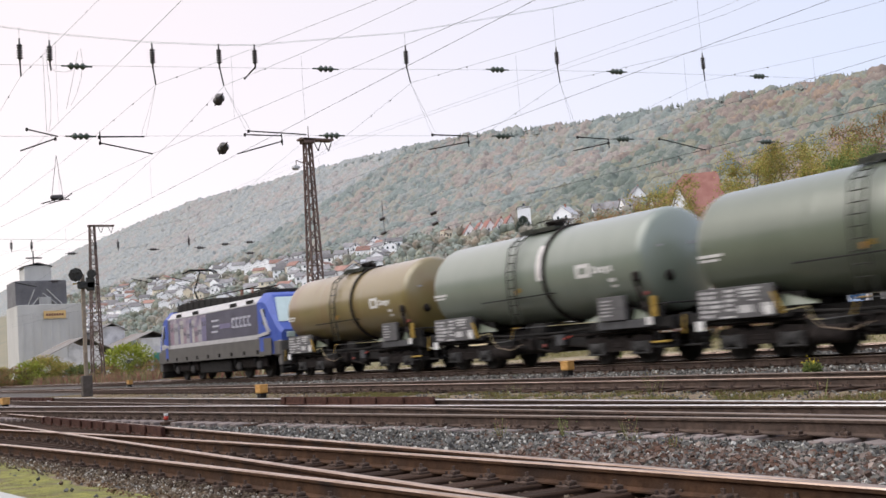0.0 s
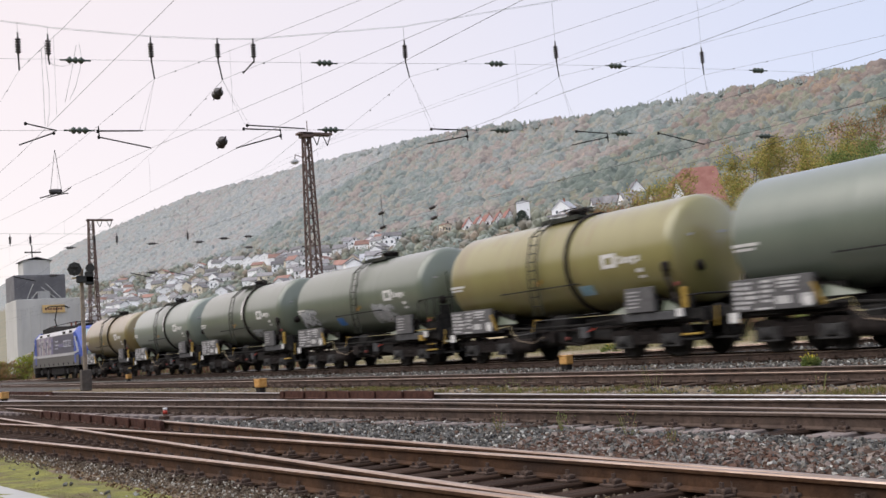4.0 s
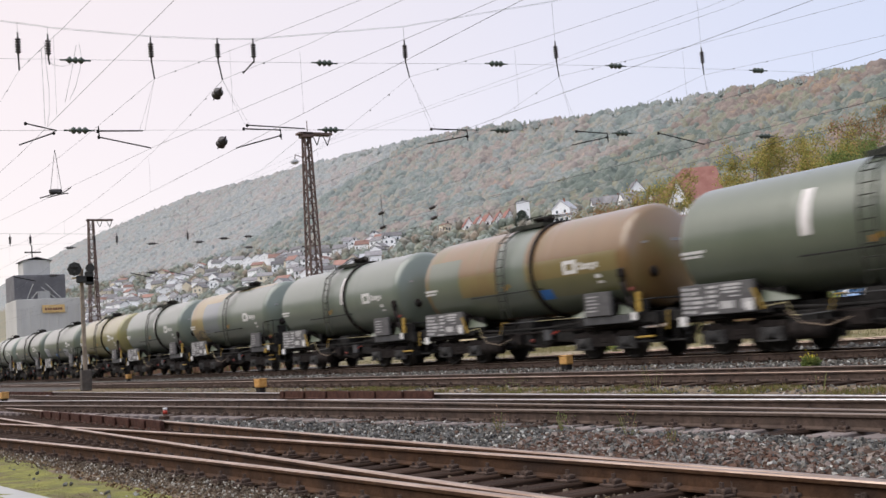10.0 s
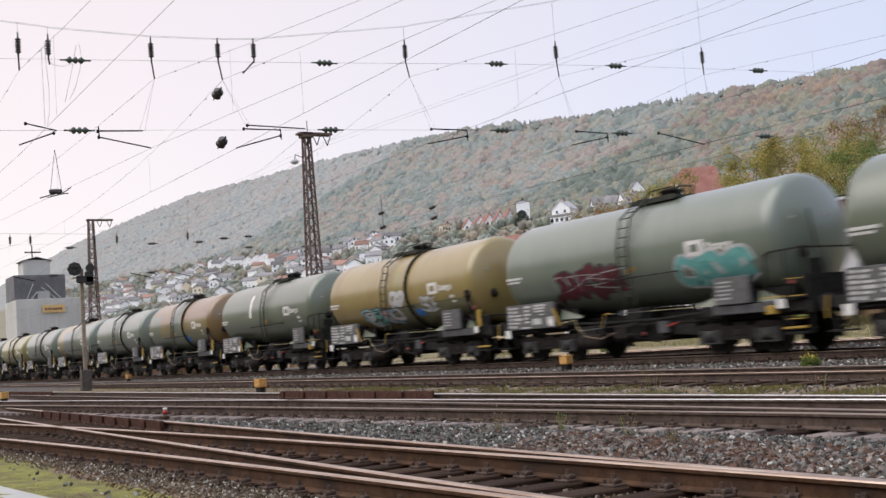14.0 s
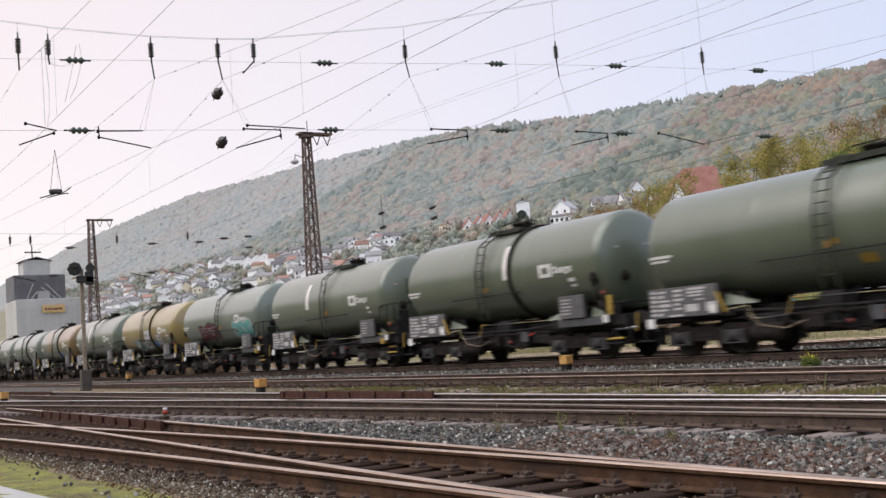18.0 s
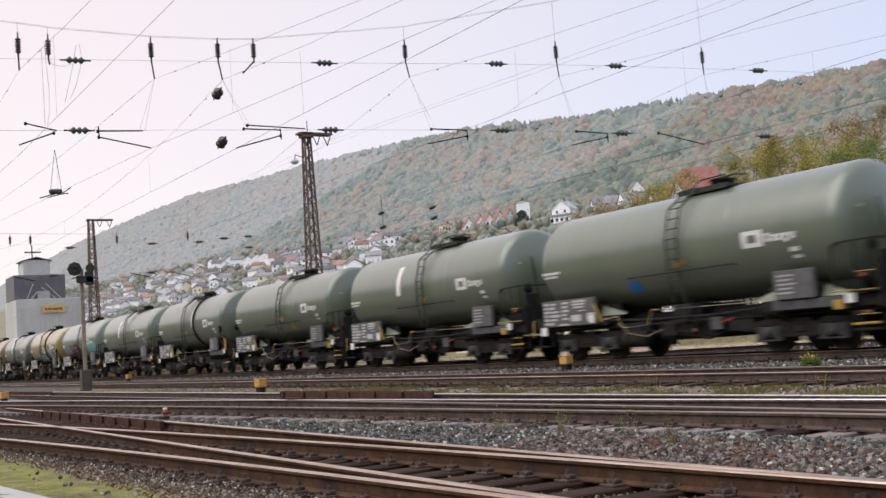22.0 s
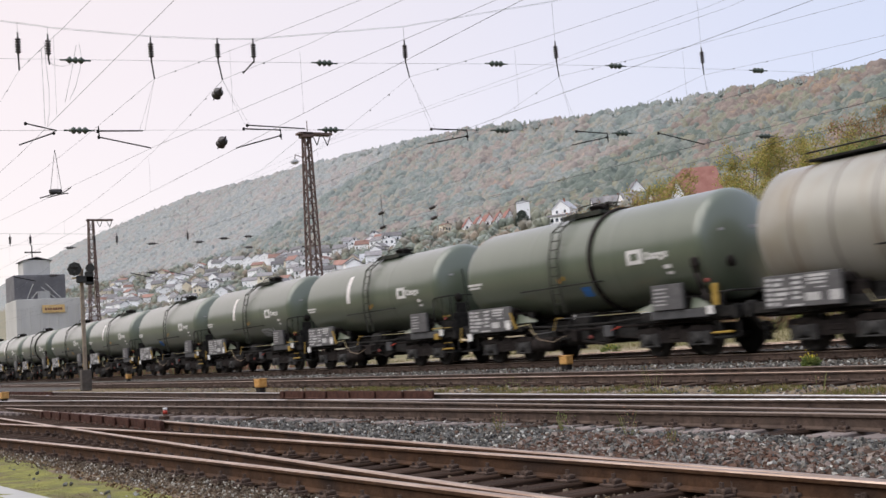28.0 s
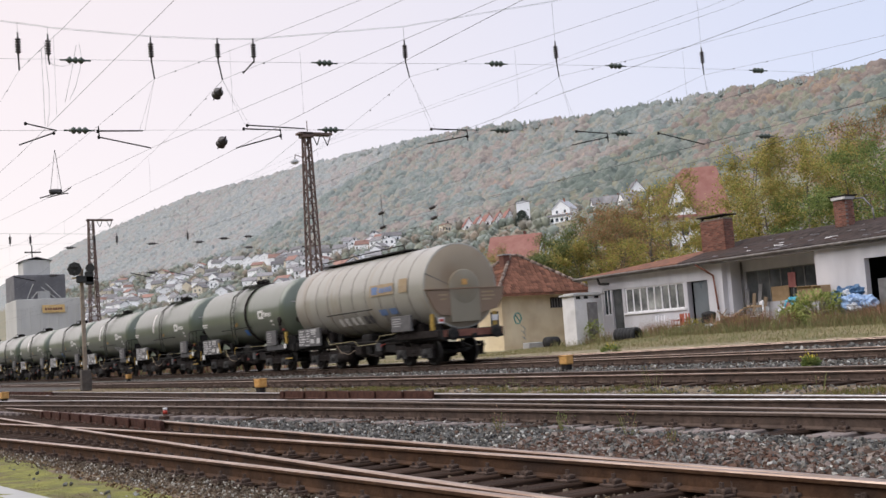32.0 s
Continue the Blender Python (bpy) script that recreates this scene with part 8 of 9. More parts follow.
roof_slab(villa, "roof", [(-8.2, 5.8, 10.5), (8.2, 5.8, 10.5), (6.4, 0, 19.6), (0.6, 0, 19.6)], 0.3, M_TILE_BRIGHT)
roof_slab(villa, "roof", [(-8.2, -5.8, 10.5), (-8.2, 5.8, 10.5), (0.6, 0, 19.6)], 0.3, M_TILE_BRIGHT)
roof_slab(villa, "roof", [(8.2, -5.8, 10.5), (8.2, 5.8, 10.5), (6.4, 0, 19.6)], 0.3, M_TILE_BRIGHT)
for gx, gw, gh in ((-0.7, 2.8, 6.7), (-5.4, 2.3, 4.9)):
    bm = bmesh.new()
    lo = [bm.verts.new(p) for p in ((gx - gw, -5.6, 9.9), (gx + gw, -5.6, 9.9), (gx + gw, -5.6, 11.2), (gx, -5.6, 10.5 + gh), (gx - gw, -5.6, 11.2))]
    hi = [bm.verts.new((v.co.x, -0.8, v.co.z)) for v in lo]
    bm.faces.new(lo)
    bm.faces.new(list(reversed(hi)))
    for i in range(5):
        bm.faces.new((lo[i], hi[i], hi[(i + 1) % 5], lo[(i + 1) % 5]))
    bmesh.ops.recalc_face_normals(bm, faces=bm.faces)
    gable = part("gable", bm, M_FAR_WHITE, villa, "steep white gable")
    for e in (-1, 1):
        roof_slab(villa, "gable_roof", [(gx + e * (gw + 0.4), -6.1, 10.5), (gx, -6.1, 10.9 + gh), (gx, -0.6, 10.9 + gh), (gx + e * (gw + 0.4), -0.6, 10.5)], 0.25, M_TILE_FAR)
        part("timber", rod([(gx + e * gw * 0.9, -5.64, 11.2), (gx + e * 0.2, -5.64, 9.9 + gh)], 0.22, 4), M_WOOD, gable, "dark gable timber")
    part("gable_window", boxes((gx - 0.6, gx + 0.6, -5.66, -5.6, 11.4, 13.0)), M_GLASS, gable)
part("eaves_board", boxes((-8.2, 8.2, -6.1, -5.7, 9.95, 10.35)), M_WOOD, villa, "dark eaves board")
for fl in range(3):
    for q in range(5):
        part("window", boxes((-6.4 + 2.9 * q, -5.2 + 2.9 * q, -5.06, -5.0, 1.2 + 3.1 * fl, 2.9 + 3.1 * fl)), M_GLASS, villa)
house(-205, 145.5, 11.5, 9.0, 8.6, 5.2, 40, M_TILE_BRIGHT, M_FAR_WHITE, "white house with broad red-brown roof among the trees", z=10.4)
house(-149.5, 128.5, 6, 6, 6.4, 2.6, 47, M_SLATE_FAR, M_FAR_WHITE, "white annexe of the villa behind thin trees", z=7.4)
house(-230, 302, 2.8, 2.8, 6.6, 0.3, 10, M_TILE_BRIGHT, M_TILE_BRIGHT, "narrow red tower above the trees", z=48.5, windows=False)
for x, y, z in ((-122, 140, 9.0), (-106, 136, 8.0), (-84, 112, 5.0), (-150, 150, 11.0)):
    house(x, y, 10, 8, 6.0, 4.0, 15, M_SLATE_FAR, M_FAR_WHITE, "white house half hidden by trees", z=z)


# ---- trees and plants ----
M_BARK = surf("bark", (0.09, 0.075, 0.06), (0.17, 0.14, 0.11), 5, 0.95, 0, 0.6, stretch=(3, 3, 0.6))
M_LEAF_GREEN = ramp_surf("leaf_yellow_green", [(0.352, 0.338, 0.095), (0.459, 0.389, 0.120), (0.266, 0.273, 0.076), (0.518, 0.403, 0.139), (0.374, 0.273, 0.107), (0.302, 0.305, 0.095)], scale=0.8)
M_LEAF_DEEP = ramp_surf("leaf_green", [(0.183, 0.239, 0.077), (0.252, 0.315, 0.098), (0.139, 0.189, 0.070), (0.315, 0.340, 0.119)], scale=0.8)
M_LEAF_RUST = ramp_surf("leaf_autumn", [(0.378, 0.239, 0.126), (0.315, 0.252, 0.119), (0.435, 0.271, 0.147), (0.252, 0.233, 0.112), (0.365, 0.189, 0.105), (0.252, 0.265, 0.112)], scale=0.8)
M_LEAF_DARK = ramp_surf("leaf_dark_green", [(0.133, 0.168, 0.070), (0.189, 0.224, 0.084), (0.105, 0.133, 0.059), (0.238, 0.231, 0.098)], scale=0.8)


def let_light_through(m, share):
    """Thin leaves pass part of the daylight on to their far side."""
    N, L = m.node_tree.nodes, m.node_tree.links
    b = N["Principled BSDF"]
    thin = N.new("ShaderNodeBsdfTranslucent")
    both = N.new("ShaderNodeMixShader")
    both.inputs[0].default_value = share
    L.new(b.inputs["Base Color"].links[0].from_socket, thin.inputs["Color"])
    L.new(b.outputs[0], both.inputs[1])
    L.new(thin.outputs[0], both.inputs[2])
    L.new(both.outputs[0], N["Material Output"].inputs["Surface"])


for leaf_paint in (M_LEAF_GREEN, M_LEAF_DEEP, M_LEAF_RUST, M_LEAF_DARK):
    let_light_through(leaf_paint, 0.4)


def hazy_canopy_surf(name, c):
    """Far foliage of one kind of tree, with haze painted in by greyed colour and a sheen."""
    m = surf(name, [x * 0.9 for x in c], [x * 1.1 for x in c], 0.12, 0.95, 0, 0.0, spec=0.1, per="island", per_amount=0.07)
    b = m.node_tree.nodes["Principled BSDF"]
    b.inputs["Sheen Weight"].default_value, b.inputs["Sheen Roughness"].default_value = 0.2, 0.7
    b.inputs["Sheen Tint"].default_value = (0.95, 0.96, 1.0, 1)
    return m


FOREST = [hazy_canopy_surf("canopy_grey_green", (0.192, 0.218, 0.179)), hazy_canopy_surf("canopy_olive", (0.205, 0.214, 0.156)), hazy_canopy_surf("canopy_brown", (0.214, 0.198, 0.156)), hazy_canopy_surf("canopy_orange", (0.243, 0.194, 0.139))]
M_WEED = ramp_surf("dry_weed", [(0.30, 0.15, 0.10), (0.24, 0.125, 0.085), (0.34, 0.22, 0.14), (0.19, 0.19, 0.075), (0.27, 0.125, 0.09), (0.23, 0.21, 0.10)], scale=5)
M_BLADE = ramp_surf("grass_blade", [(0.13, 0.14, 0.035), (0.18, 0.17, 0.05), (0.21, 0.16, 0.075), (0.10, 0.11, 0.03), (0.15, 0.10, 0.055)], scale=5)
M_LEAF_LIME = ramp_surf("leaf_lime", [(0.36, 0.40, 0.07), (0.44, 0.46, 0.10), (0.28, 0.33, 0.06)], scale=3)
M_MEADOW = ramp_surf("meadow_blade", [(0.20, 0.20, 0.075), (0.27, 0.23, 0.12), (0.16, 0.165, 0.06), (0.30, 0.24, 0.14)], scale=5)
M_LEAF_PALE = ramp_surf("leaf_pale_green", [(0.28, 0.33, 0.10), (0.36, 0.40, 0.13), (0.22, 0.27, 0.08), (0.42, 0.43, 0.16)], scale=3)
M_LITTER = ramp_surf("leaf_litter", [(0.15, 0.09, 0.05), (0.20, 0.13, 0.075), (0.11, 0.065, 0.04), (0.24, 0.17, 0.09)], scale=5)
M_FLOWER = plain("yellow_flower", (0.62, 0.50, 0.03), 0.7)


def leaf_mesh(points, size, seed, name, material):
    """Many small leaves, each a bent pair of triangles, one at each point."""
    rng = np.random.default_rng(seed)
    n = len(points)
    a = rng.normal(size=(n, 3))
    a /= np.linalg.norm(a, axis=1)[:, None]
    b = np.cross(a, rng.normal(size=(n, 3)))
    b /= np.linalg.norm(b, axis=1)[:, None]
    s = size * rng.uniform(0.6, 1.3, (n, 1))
    c = np.cross(a, b)
    P = np.asarray(points)
    v = np.stack([P - a * s, P + b * s * 0.55 + c * s * 0.2, P + a * s, P - b * s * 0.55 + c * s * 0.2], axis=1).reshape(-1, 3)
    f = np.arange(n * 4).reshape(-1, 4)
    me = bpy.data.meshes.new(name)
    me.from_pydata(v.tolist(), [], f.tolist())
    me.materials.append(material)
    return me


def tree(x, y, top, spread, material, seed, label, leaves=5200, leaf=0.085, base_z=None, bare=0.28):
    z0 = ground_z(x, y) - 0.1 if base_z is None else base_z
    h = top - z0
    rnd = random.Random(seed)
    t = thing("tree", pose(x, y, z0), label, "tree", "trees behind the yard")
    bm = bmesh.new()

    def limb(a, b, r0, r1):
        d = Vector(b) - Vector(a)
        bmesh.ops.create_cone(bm, cap_ends=True, segments=7, radius1=r0, radius2=r1, depth=d.length, matrix=Matrix.Translation((Vector(a) + Vector(b)) / 2) @ d.to_track_quat("Z", "Y").to_matrix().to_4x4())

    pts = [Vector((0, 0, 0))]
    for k in range(1, 6):
        pts.append(Vector((rnd.uniform(-0.12, 0.12) * k, rnd.uniform(-0.12, 0.12) * k, h * 0.9 * k / 5)))
    r = 0.016 * h
    for k in range(5):
        limb(pts[k], pts[k + 1], r * (1 - k / 5.6), r * (1 - (k + 1) / 5.6))
    centres = []
    for k in range(15):
        f = bare + (0.97 - bare) * k / 14
        seg = min(4, int(f * 5 / 0.9))
        a = pts[seg].lerp(pts[seg + 1], min(1, f * 5 / 0.9 - seg))
        ang = k * 2.4 + rnd.uniform(-0.5, 0.5)
        reach = spread * (0.45 + 0.55 * math.sin(math.pi * min(1, (f - bare) / (1 - bare) * 0.85 + 0.12))) * rnd.uniform(0.7, 1.1)
        b = a + Vector((math.cos(ang) * reach, math.sin(ang) * reach, h * 0.10 * rnd.uniform(0.4, 1.3)))
        limb(a, b, r * 0.35 * (1.1 - f), 0.012)
        for q in (0.45, 0.75, 1.0):
            centres.append((a.lerp(b, q), rnd.uniform(0.4, 0.9) * spread * 0.30))
    part("trunk", bm, M_BARK, t, "slender trunk with limbs")
    rng = np.random.default_rng(seed)
    pick = rng.integers(0, len(centres), leaves)
    offs = rng.normal(size=(leaves, 3)) * 0.62
    P = np.array([centres[i][0] for i in pick]) + offs * np.array([[centres[i][1]] for i in pick]) * np.array([1, 1, 0.9])
    mesh_part("crown", leaf_mesh(P, leaf, seed, "crown", material), None, t, "loose crown of small leaves")
    return t


LG, LR, LD, LK = M_LEAF_GREEN, M_LEAF_RUST, M_LEAF_DEEP, M_LEAF_DARK
TREES = [(-67.6, 49, 6.6, 2.4, LK), (-65.7, 50, 7.4, 2.4, LK), (-66.4, 52.5, 8.9, 2.7, LK), (-63.4, 50.4, 7.6, 2.2, LG), (-65.9, 55, 10.4, 3.0, LR), (-65.6, 57, 10.0, 3.0, LR), (-62.9, 54, 9.6, 2.8, LR), (-64.8, 59, 11.4, 3.0, LR), (-59.6, 56, 12.2, 2.3, LG), (-57.0, 52, 11.2, 2.1, LG), (-51.4, 50, 9.4, 2.1, LG),
         (-51.3, 55.5, 12.5, 2.4, LG), (-48.5, 53, 12.0, 2.7, LG), (-49.7, 57, 12.6, 3.0, LG), (-45.2, 54, 11.6, 2.8, LG), (-45.4, 59.5, 13.6, 2.8, LR), (-41.9, 54, 11.0, 2.9, LG), (-38.7, 52, 10.4, 3.0, LD),
         (-37.0, 55, 11.4, 3.0, LD), (-35.2, 51, 9.6, 2.8, LD), (-49.8, 50, 7.6, 2.2, LG), (-43.6, 48.6, 8.9, 2.6, LG), (-40.6, 48.6, 8.0, 2.5, LD), (-55.6, 48.6, 7.2, 2.0, LG)]
TREE_WORDS = {id(LG): "yellow-green autumn tree", id(LR): "rusty brown autumn tree", id(LD): "green leafy tree", id(LK): "dark green leafy tree"}
for k, (x, y, top, sp, lm) in enumerate(TREES):
    thin = -61 < x < -51
    tree(x, y, top, sp, lm, 40 + k, TREE_WORDS[id(lm)] + " behind the yard building", leaves=3400 if thin else 9000, leaf=0.075, bare=0.36 if thin else 0.24)
for k, (x, y, top, sp, lm) in enumerate(((-70, 62, 10.0, 3.2, LR), (-76, 66, 10.5, 3.5, LR), (-84, 64, 8.6, 3.2, LK), (-92, 68, 9.5, 3.5, LG), (-100, 70, 9, 3.5, LK), (-118, 78, 11, 4, LG), (-128, 88, 13.5, 4, LR), (-75, 96, 18.5, 4, LG), (-92, 84, 11.5, 3.6, LR), (-80, 102, 20, 4.2, LD))):
    tree(x, y, top, sp, lm, 90 + k, "autumn tree on the lower slope", 6000, 0.095)
# dark conifer by the tall white house
con = thing("conifer", pose(-399, 287.5, 44.5), "dark spreading conifer on the slope", "tree")
part("trunk", rod([(0, 0, -1), (0, 0, 11)], 0.6, 8), M_BARK, con)
rng = np.random.default_rng(3)
zz = rng.uniform(0, 1, 2600) ** 1.2
ang = rng.uniform(0, 6.283, 2600)
tier = 0.55 + 0.45 * np.abs(np.sin(zz * 15 + np.sin(ang * 3)))
rr = (6.0 * (1 - zz) ** 0.5 + 0.3) * tier * rng.uniform(0.3, 1, 2600) ** 0.5
P = np.stack([rr * np.cos(ang), rr * np.sin(ang), 0.6 + zz * 12.2], 1)
mesh_part("crown", leaf_mesh(P, 0.42, 4, "crown", plain("conifer_needles", (0.06, 0.08, 0.062), 0.95)), None, con)


def canopy(name, crowns, label, material, seed, bits=190, core=2, leaf=0.11):
    """Tree tops of a far wood: each crown a lumpy core thick with small leaf sprays, all in one mesh."""
    bm = bmesh.new()
    bmesh.ops.create_icosphere(bm, subdivisions=core, radius=1.0)
    d = np.array([v.co for v in bm.verts])
    faces = np.array([[v.index for v in f.verts] for f in bm.faces])
    bm.free()
    rng = np.random.default_rng(seed)
    V, F, at = [], [], 0
    for x, y, z, r, hh in crowns:
        ph = rng.uniform(0, 6.28, 5)

        def lump(q):
            return (1 + 0.18 * np.sin(4 * q[:, 0] + ph[0]) * np.sin(4 * q[:, 1] + ph[1]) + 0.15 * np.sin(6 * q[:, 2] + ph[2] + 3 * q[:, 0]) + 0.12 * np.sin(8 * q[:, 1] + ph[3]))[:, None]

        size, here = np.array([r, r, hh]), np.array([x, y, z])
        V.append(d * lump(d) * size * 0.93 + here)
        F.append(faces + at)
        at += len(d)
        q = rng.normal(size=(bits, 3))
        q[:, 2] = np.abs(q[:, 2]) - 0.25
        q /= np.linalg.norm(q, axis=1)[:, None]
        c = q * lump(q) * size * rng.uniform(0.85, 1.2, (bits, 1)) + here
        tri = c[:, None, :] + rng.normal(size=(bits, 3, 3)) * (leaf * r)
        V.append(tri.reshape(-1, 3))
        F.append(np.arange(bits * 3).reshape(-1, 3) + at)
        at += bits * 3
    me = bpy.data.meshes.new(name)
    me.from_pydata(np.concatenate(V).tolist(), [], np.concatenate(F).tolist())
    me.polygons.foreach_set("use_smooth", [True] * len(me.polygons))
    me.materials.append(material)
    return tagged(new(name, me), label, "woodland", kind="stuff")


rw = random.Random(77)
def hazy_wood_surf(name, c, pale):
    """Foliage of one kind of tree in the closed wood: leaf grain, patches of lighter and darker leaves; pale lifts the
    colour to paint in haze.
    """
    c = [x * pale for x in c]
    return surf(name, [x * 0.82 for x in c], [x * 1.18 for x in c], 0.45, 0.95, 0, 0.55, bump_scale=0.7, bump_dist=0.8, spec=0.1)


def hazy_wood_set(name, pale, colours):
    return [hazy_wood_surf(name + "_" + n, c, pale) for n, c in zip(("grey_green", "olive", "brown", "orange", "dark_green", "russet"), colours)]


# base colours greyed and lifted band by band, painting in haze with distance
M_WOODS = hazy_wood_set("wood", 0.95, ((0.204, 0.221, 0.197), (0.228, 0.225, 0.171), (0.249, 0.212, 0.182), (0.272, 0.208, 0.160), (0.147, 0.171, 0.149), (0.228, 0.187, 0.165)))
M_WOODS_MID_HAZE = hazy_wood_set("mid_wood_haze", 1.06, ((0.227, 0.239, 0.226), (0.246, 0.241, 0.206), (0.262, 0.230, 0.208), (0.301, 0.233, 0.190), (0.184, 0.209, 0.195), (0.244, 0.214, 0.196)))
M_WOODS_FAR_HAZE = hazy_wood_set("far_wood_haze", 1.16, ((0.253, 0.265, 0.259), (0.261, 0.264, 0.246), (0.272, 0.256, 0.243), (0.281, 0.254, 0.235), (0.238, 0.251, 0.247), (0.262, 0.249, 0.240)))
spots += [(-411, 297), (-376, 294), (-366, 287), (-369, 280), (-360, 275), (-350, 270), (-356, 284), (-345, 278), (-338, 264), (-362, 303), (-352, 302), (-343, 302), (-360, 320), (-486, 255), (-559, 291), (-544, 296), (-470, 302), (-460, 302), (-450, 302), (-440, 302), (-401, 289)]
CROWN = 8.8


def crown_at(x, y):
    """Cell of the crown that covers this spot, and how near its middle the spot lies."""
    wx = x + 4.5 * noise.noise(Vector((x * 0.12, y * 0.12, 5)))
    wy = y + 4.5 * noise.noise(Vector((x * 0.12, y * 0.12, 9)))
    dist, cells = noise.voronoi(Vector((wx / CROWN, wy / CROWN, 0.5)))
    return dist[0], cells[0]


def crown_z(x, y):
    """Height of the closed tree tops over the hill: round crowns of uneven height, clear of the houses."""
    d, cell = crown_at(x, y)
    tall = noise.noise(cell * 3.7)
    dome = math.sqrt(max(0.0, 1 - (d / 0.74) ** 2))
    fuzz = 1.9 * noise.noise(Vector((x * 0.3, y * 0.3, 1))) + 1.2 * noise.noise(Vector((x * 0.8, y * 0.8, 2)))
    edge = smooth(300, 316, y)
    if y < 332:
        near = min((x - a) ** 2 + (y - b) ** 2 for a, b in spots) ** 0.5
        edge *= smooth(5, 15, near)
    return ground_z(x, y) - 1.2 + (-0.8 + CROWN * 0.78 * dome + 3.2 * tall + fuzz) * edge


wood_rows = steps((298, 526, 195), (526, 640, 12))
for xs, mats, label in ((steps((-470, -130, 270)), M_WOODS, "dense hazy autumn woodland in green, brown and orange covering the hill"), (steps((-860, -470, 270)), M_WOODS_MID_HAZE, "hazy autumn woodland further along the hill"),
                        (steps((-3000, -1800, 160), (-1800, -860, 430)), M_WOODS_FAR_HAZE, "far hazy autumn woodland along the hill")):
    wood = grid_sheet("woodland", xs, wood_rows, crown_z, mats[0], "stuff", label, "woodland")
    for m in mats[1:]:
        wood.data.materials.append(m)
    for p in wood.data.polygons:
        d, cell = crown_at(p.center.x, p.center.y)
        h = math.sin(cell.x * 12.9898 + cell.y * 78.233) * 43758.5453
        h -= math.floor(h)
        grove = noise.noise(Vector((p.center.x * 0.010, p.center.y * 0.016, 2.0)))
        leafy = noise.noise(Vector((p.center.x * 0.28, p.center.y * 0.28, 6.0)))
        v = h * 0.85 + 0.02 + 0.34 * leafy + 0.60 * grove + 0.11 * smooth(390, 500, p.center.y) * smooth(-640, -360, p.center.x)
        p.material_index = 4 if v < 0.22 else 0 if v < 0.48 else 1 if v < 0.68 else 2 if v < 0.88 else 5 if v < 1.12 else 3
# pointed conifers along the ridge
V, F, at = [], [], 0
for k in range(420):
    x = -rw.uniform(330, 1000)
    y = 500 + rw.uniform(-12, 6)
    z, h, r = ground_z(x, y) + 2.4, rw.uniform(2.4, 4.2), rw.uniform(0.9, 1.6)
    for tier in range(3):
        z0, r0 = z + h * 0.24 * tier, r * (1 - 0.27 * tier)
        ring = [(x + r0 * rw.uniform(0.75, 1.15) * math.cos(a), y + r0 * math.sin(a), z0 + rw.uniform(-0.4, 0.4)) for a in [i * math.tau / 7 for i in range(7)]]
        V += ring + [(x, y, z0 + h * 0.5)]
        F += [(at + i, at + (i + 1) % 7, at + 7) for i in range(7)]
        at += 8
me = bpy.data.meshes.new("ridge_conifers")
me.from_pydata(V, [], F)
me.materials.append(hazy_canopy_surf("ridge_needles", (0.23, 0.25, 0.225)))
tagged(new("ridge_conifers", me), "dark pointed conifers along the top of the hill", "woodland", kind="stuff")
kinds = [[], [], [], []]
for k in range(3400):
    s = rw.random()
    y = 120 + 186 * rw.random() ** 0.72
    x = -(0.95 + 4.2 * s ** 1.2) * y
    r = rw.uniform(1.7, 3.4) * (1.35 if y > 300 else 1)
    if all((x - a) ** 2 + (y - b) ** 2 > 44 for a, b in spots):
        kinds[rw.choice((0, 0, 0, 1, 1, 2, 2, 3))].append((x, y, ground_z(x, y) + rw.uniform(0.5, 2.2), r, r * rw.uniform(0.95, 1.35)))
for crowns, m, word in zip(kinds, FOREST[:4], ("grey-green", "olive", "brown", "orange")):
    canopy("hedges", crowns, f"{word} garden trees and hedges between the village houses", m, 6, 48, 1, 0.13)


def bush(x, y, z, r, h, material, seed, label, n=900, leaf=0.09, name="bush"):
    t = thing(name, pose(x, y, z), label, "bush")
    rng = np.random.default_rng(seed)
    d = rng.normal(size=(n, 3))
    d /= np.linalg.norm(d, axis=1)[:, None]
    P = d * rng.uniform(0.45, 1.0, (n, 1)) ** 0.5 * (1 + 0.25 * np.sin(d[:, :1] * 7 + seed)) * np.array([r, r, h / 2]) + np.array([0, 0, h / 2])
    mesh_part("foliage", leaf_mesh(P, leaf, seed, "foliage", material), None, t)
    bm = bmesh.new()
    for k in range(7):
        a = k * 0.9
        beam(bm, (0, 0, 0), (math.cos(a) * r * 0.6, math.sin(a) * r * 0.6, h * 0.7), 0.02)
    part("stems", bm, M_BARK, t)
    return t


bush(-29.3, 34.9, 0.75, 1.05, 1.35, M_LEAF_PALE, 3, "light green bush in front of the yard building", 1700, 0.062)
bush(-30.4, 35.0, 0.75, 0.8, 1.0, M_LEAF_PALE, 4, "light green bush in front of the yard building", 900, 0.06)
bush(-33.2, 35.0, 0.7, 0.6, 0.6, M_LEAF_GREEN, 9, "low yellow-green shrub by the rubbish", 500, 0.05)
bush(-36.6, 35.4, 0.6, 0.5, 0.8, M_LEAF_GREEN, 10, "low yellow-green shrub by the door", 450, 0.05)
bush(-43.6, 35.3, 0.6, 0.45, 1.1, M_LEAF_PALE, 11, "straggly green shrub by the boarded door", 420, 0.05)
bush(-127, 34.6, 0.3, 2.6, 3.8, M_LEAF_LIME, 5, "yellow-green round bush beside the sheds", 3600, 0.15)
bush(-130, 26.0, 0.3, 2.0, 3.0, M_LEAF_GREEN, 6, "straggly yellow-green bush by the silo works", 2600, 0.15)
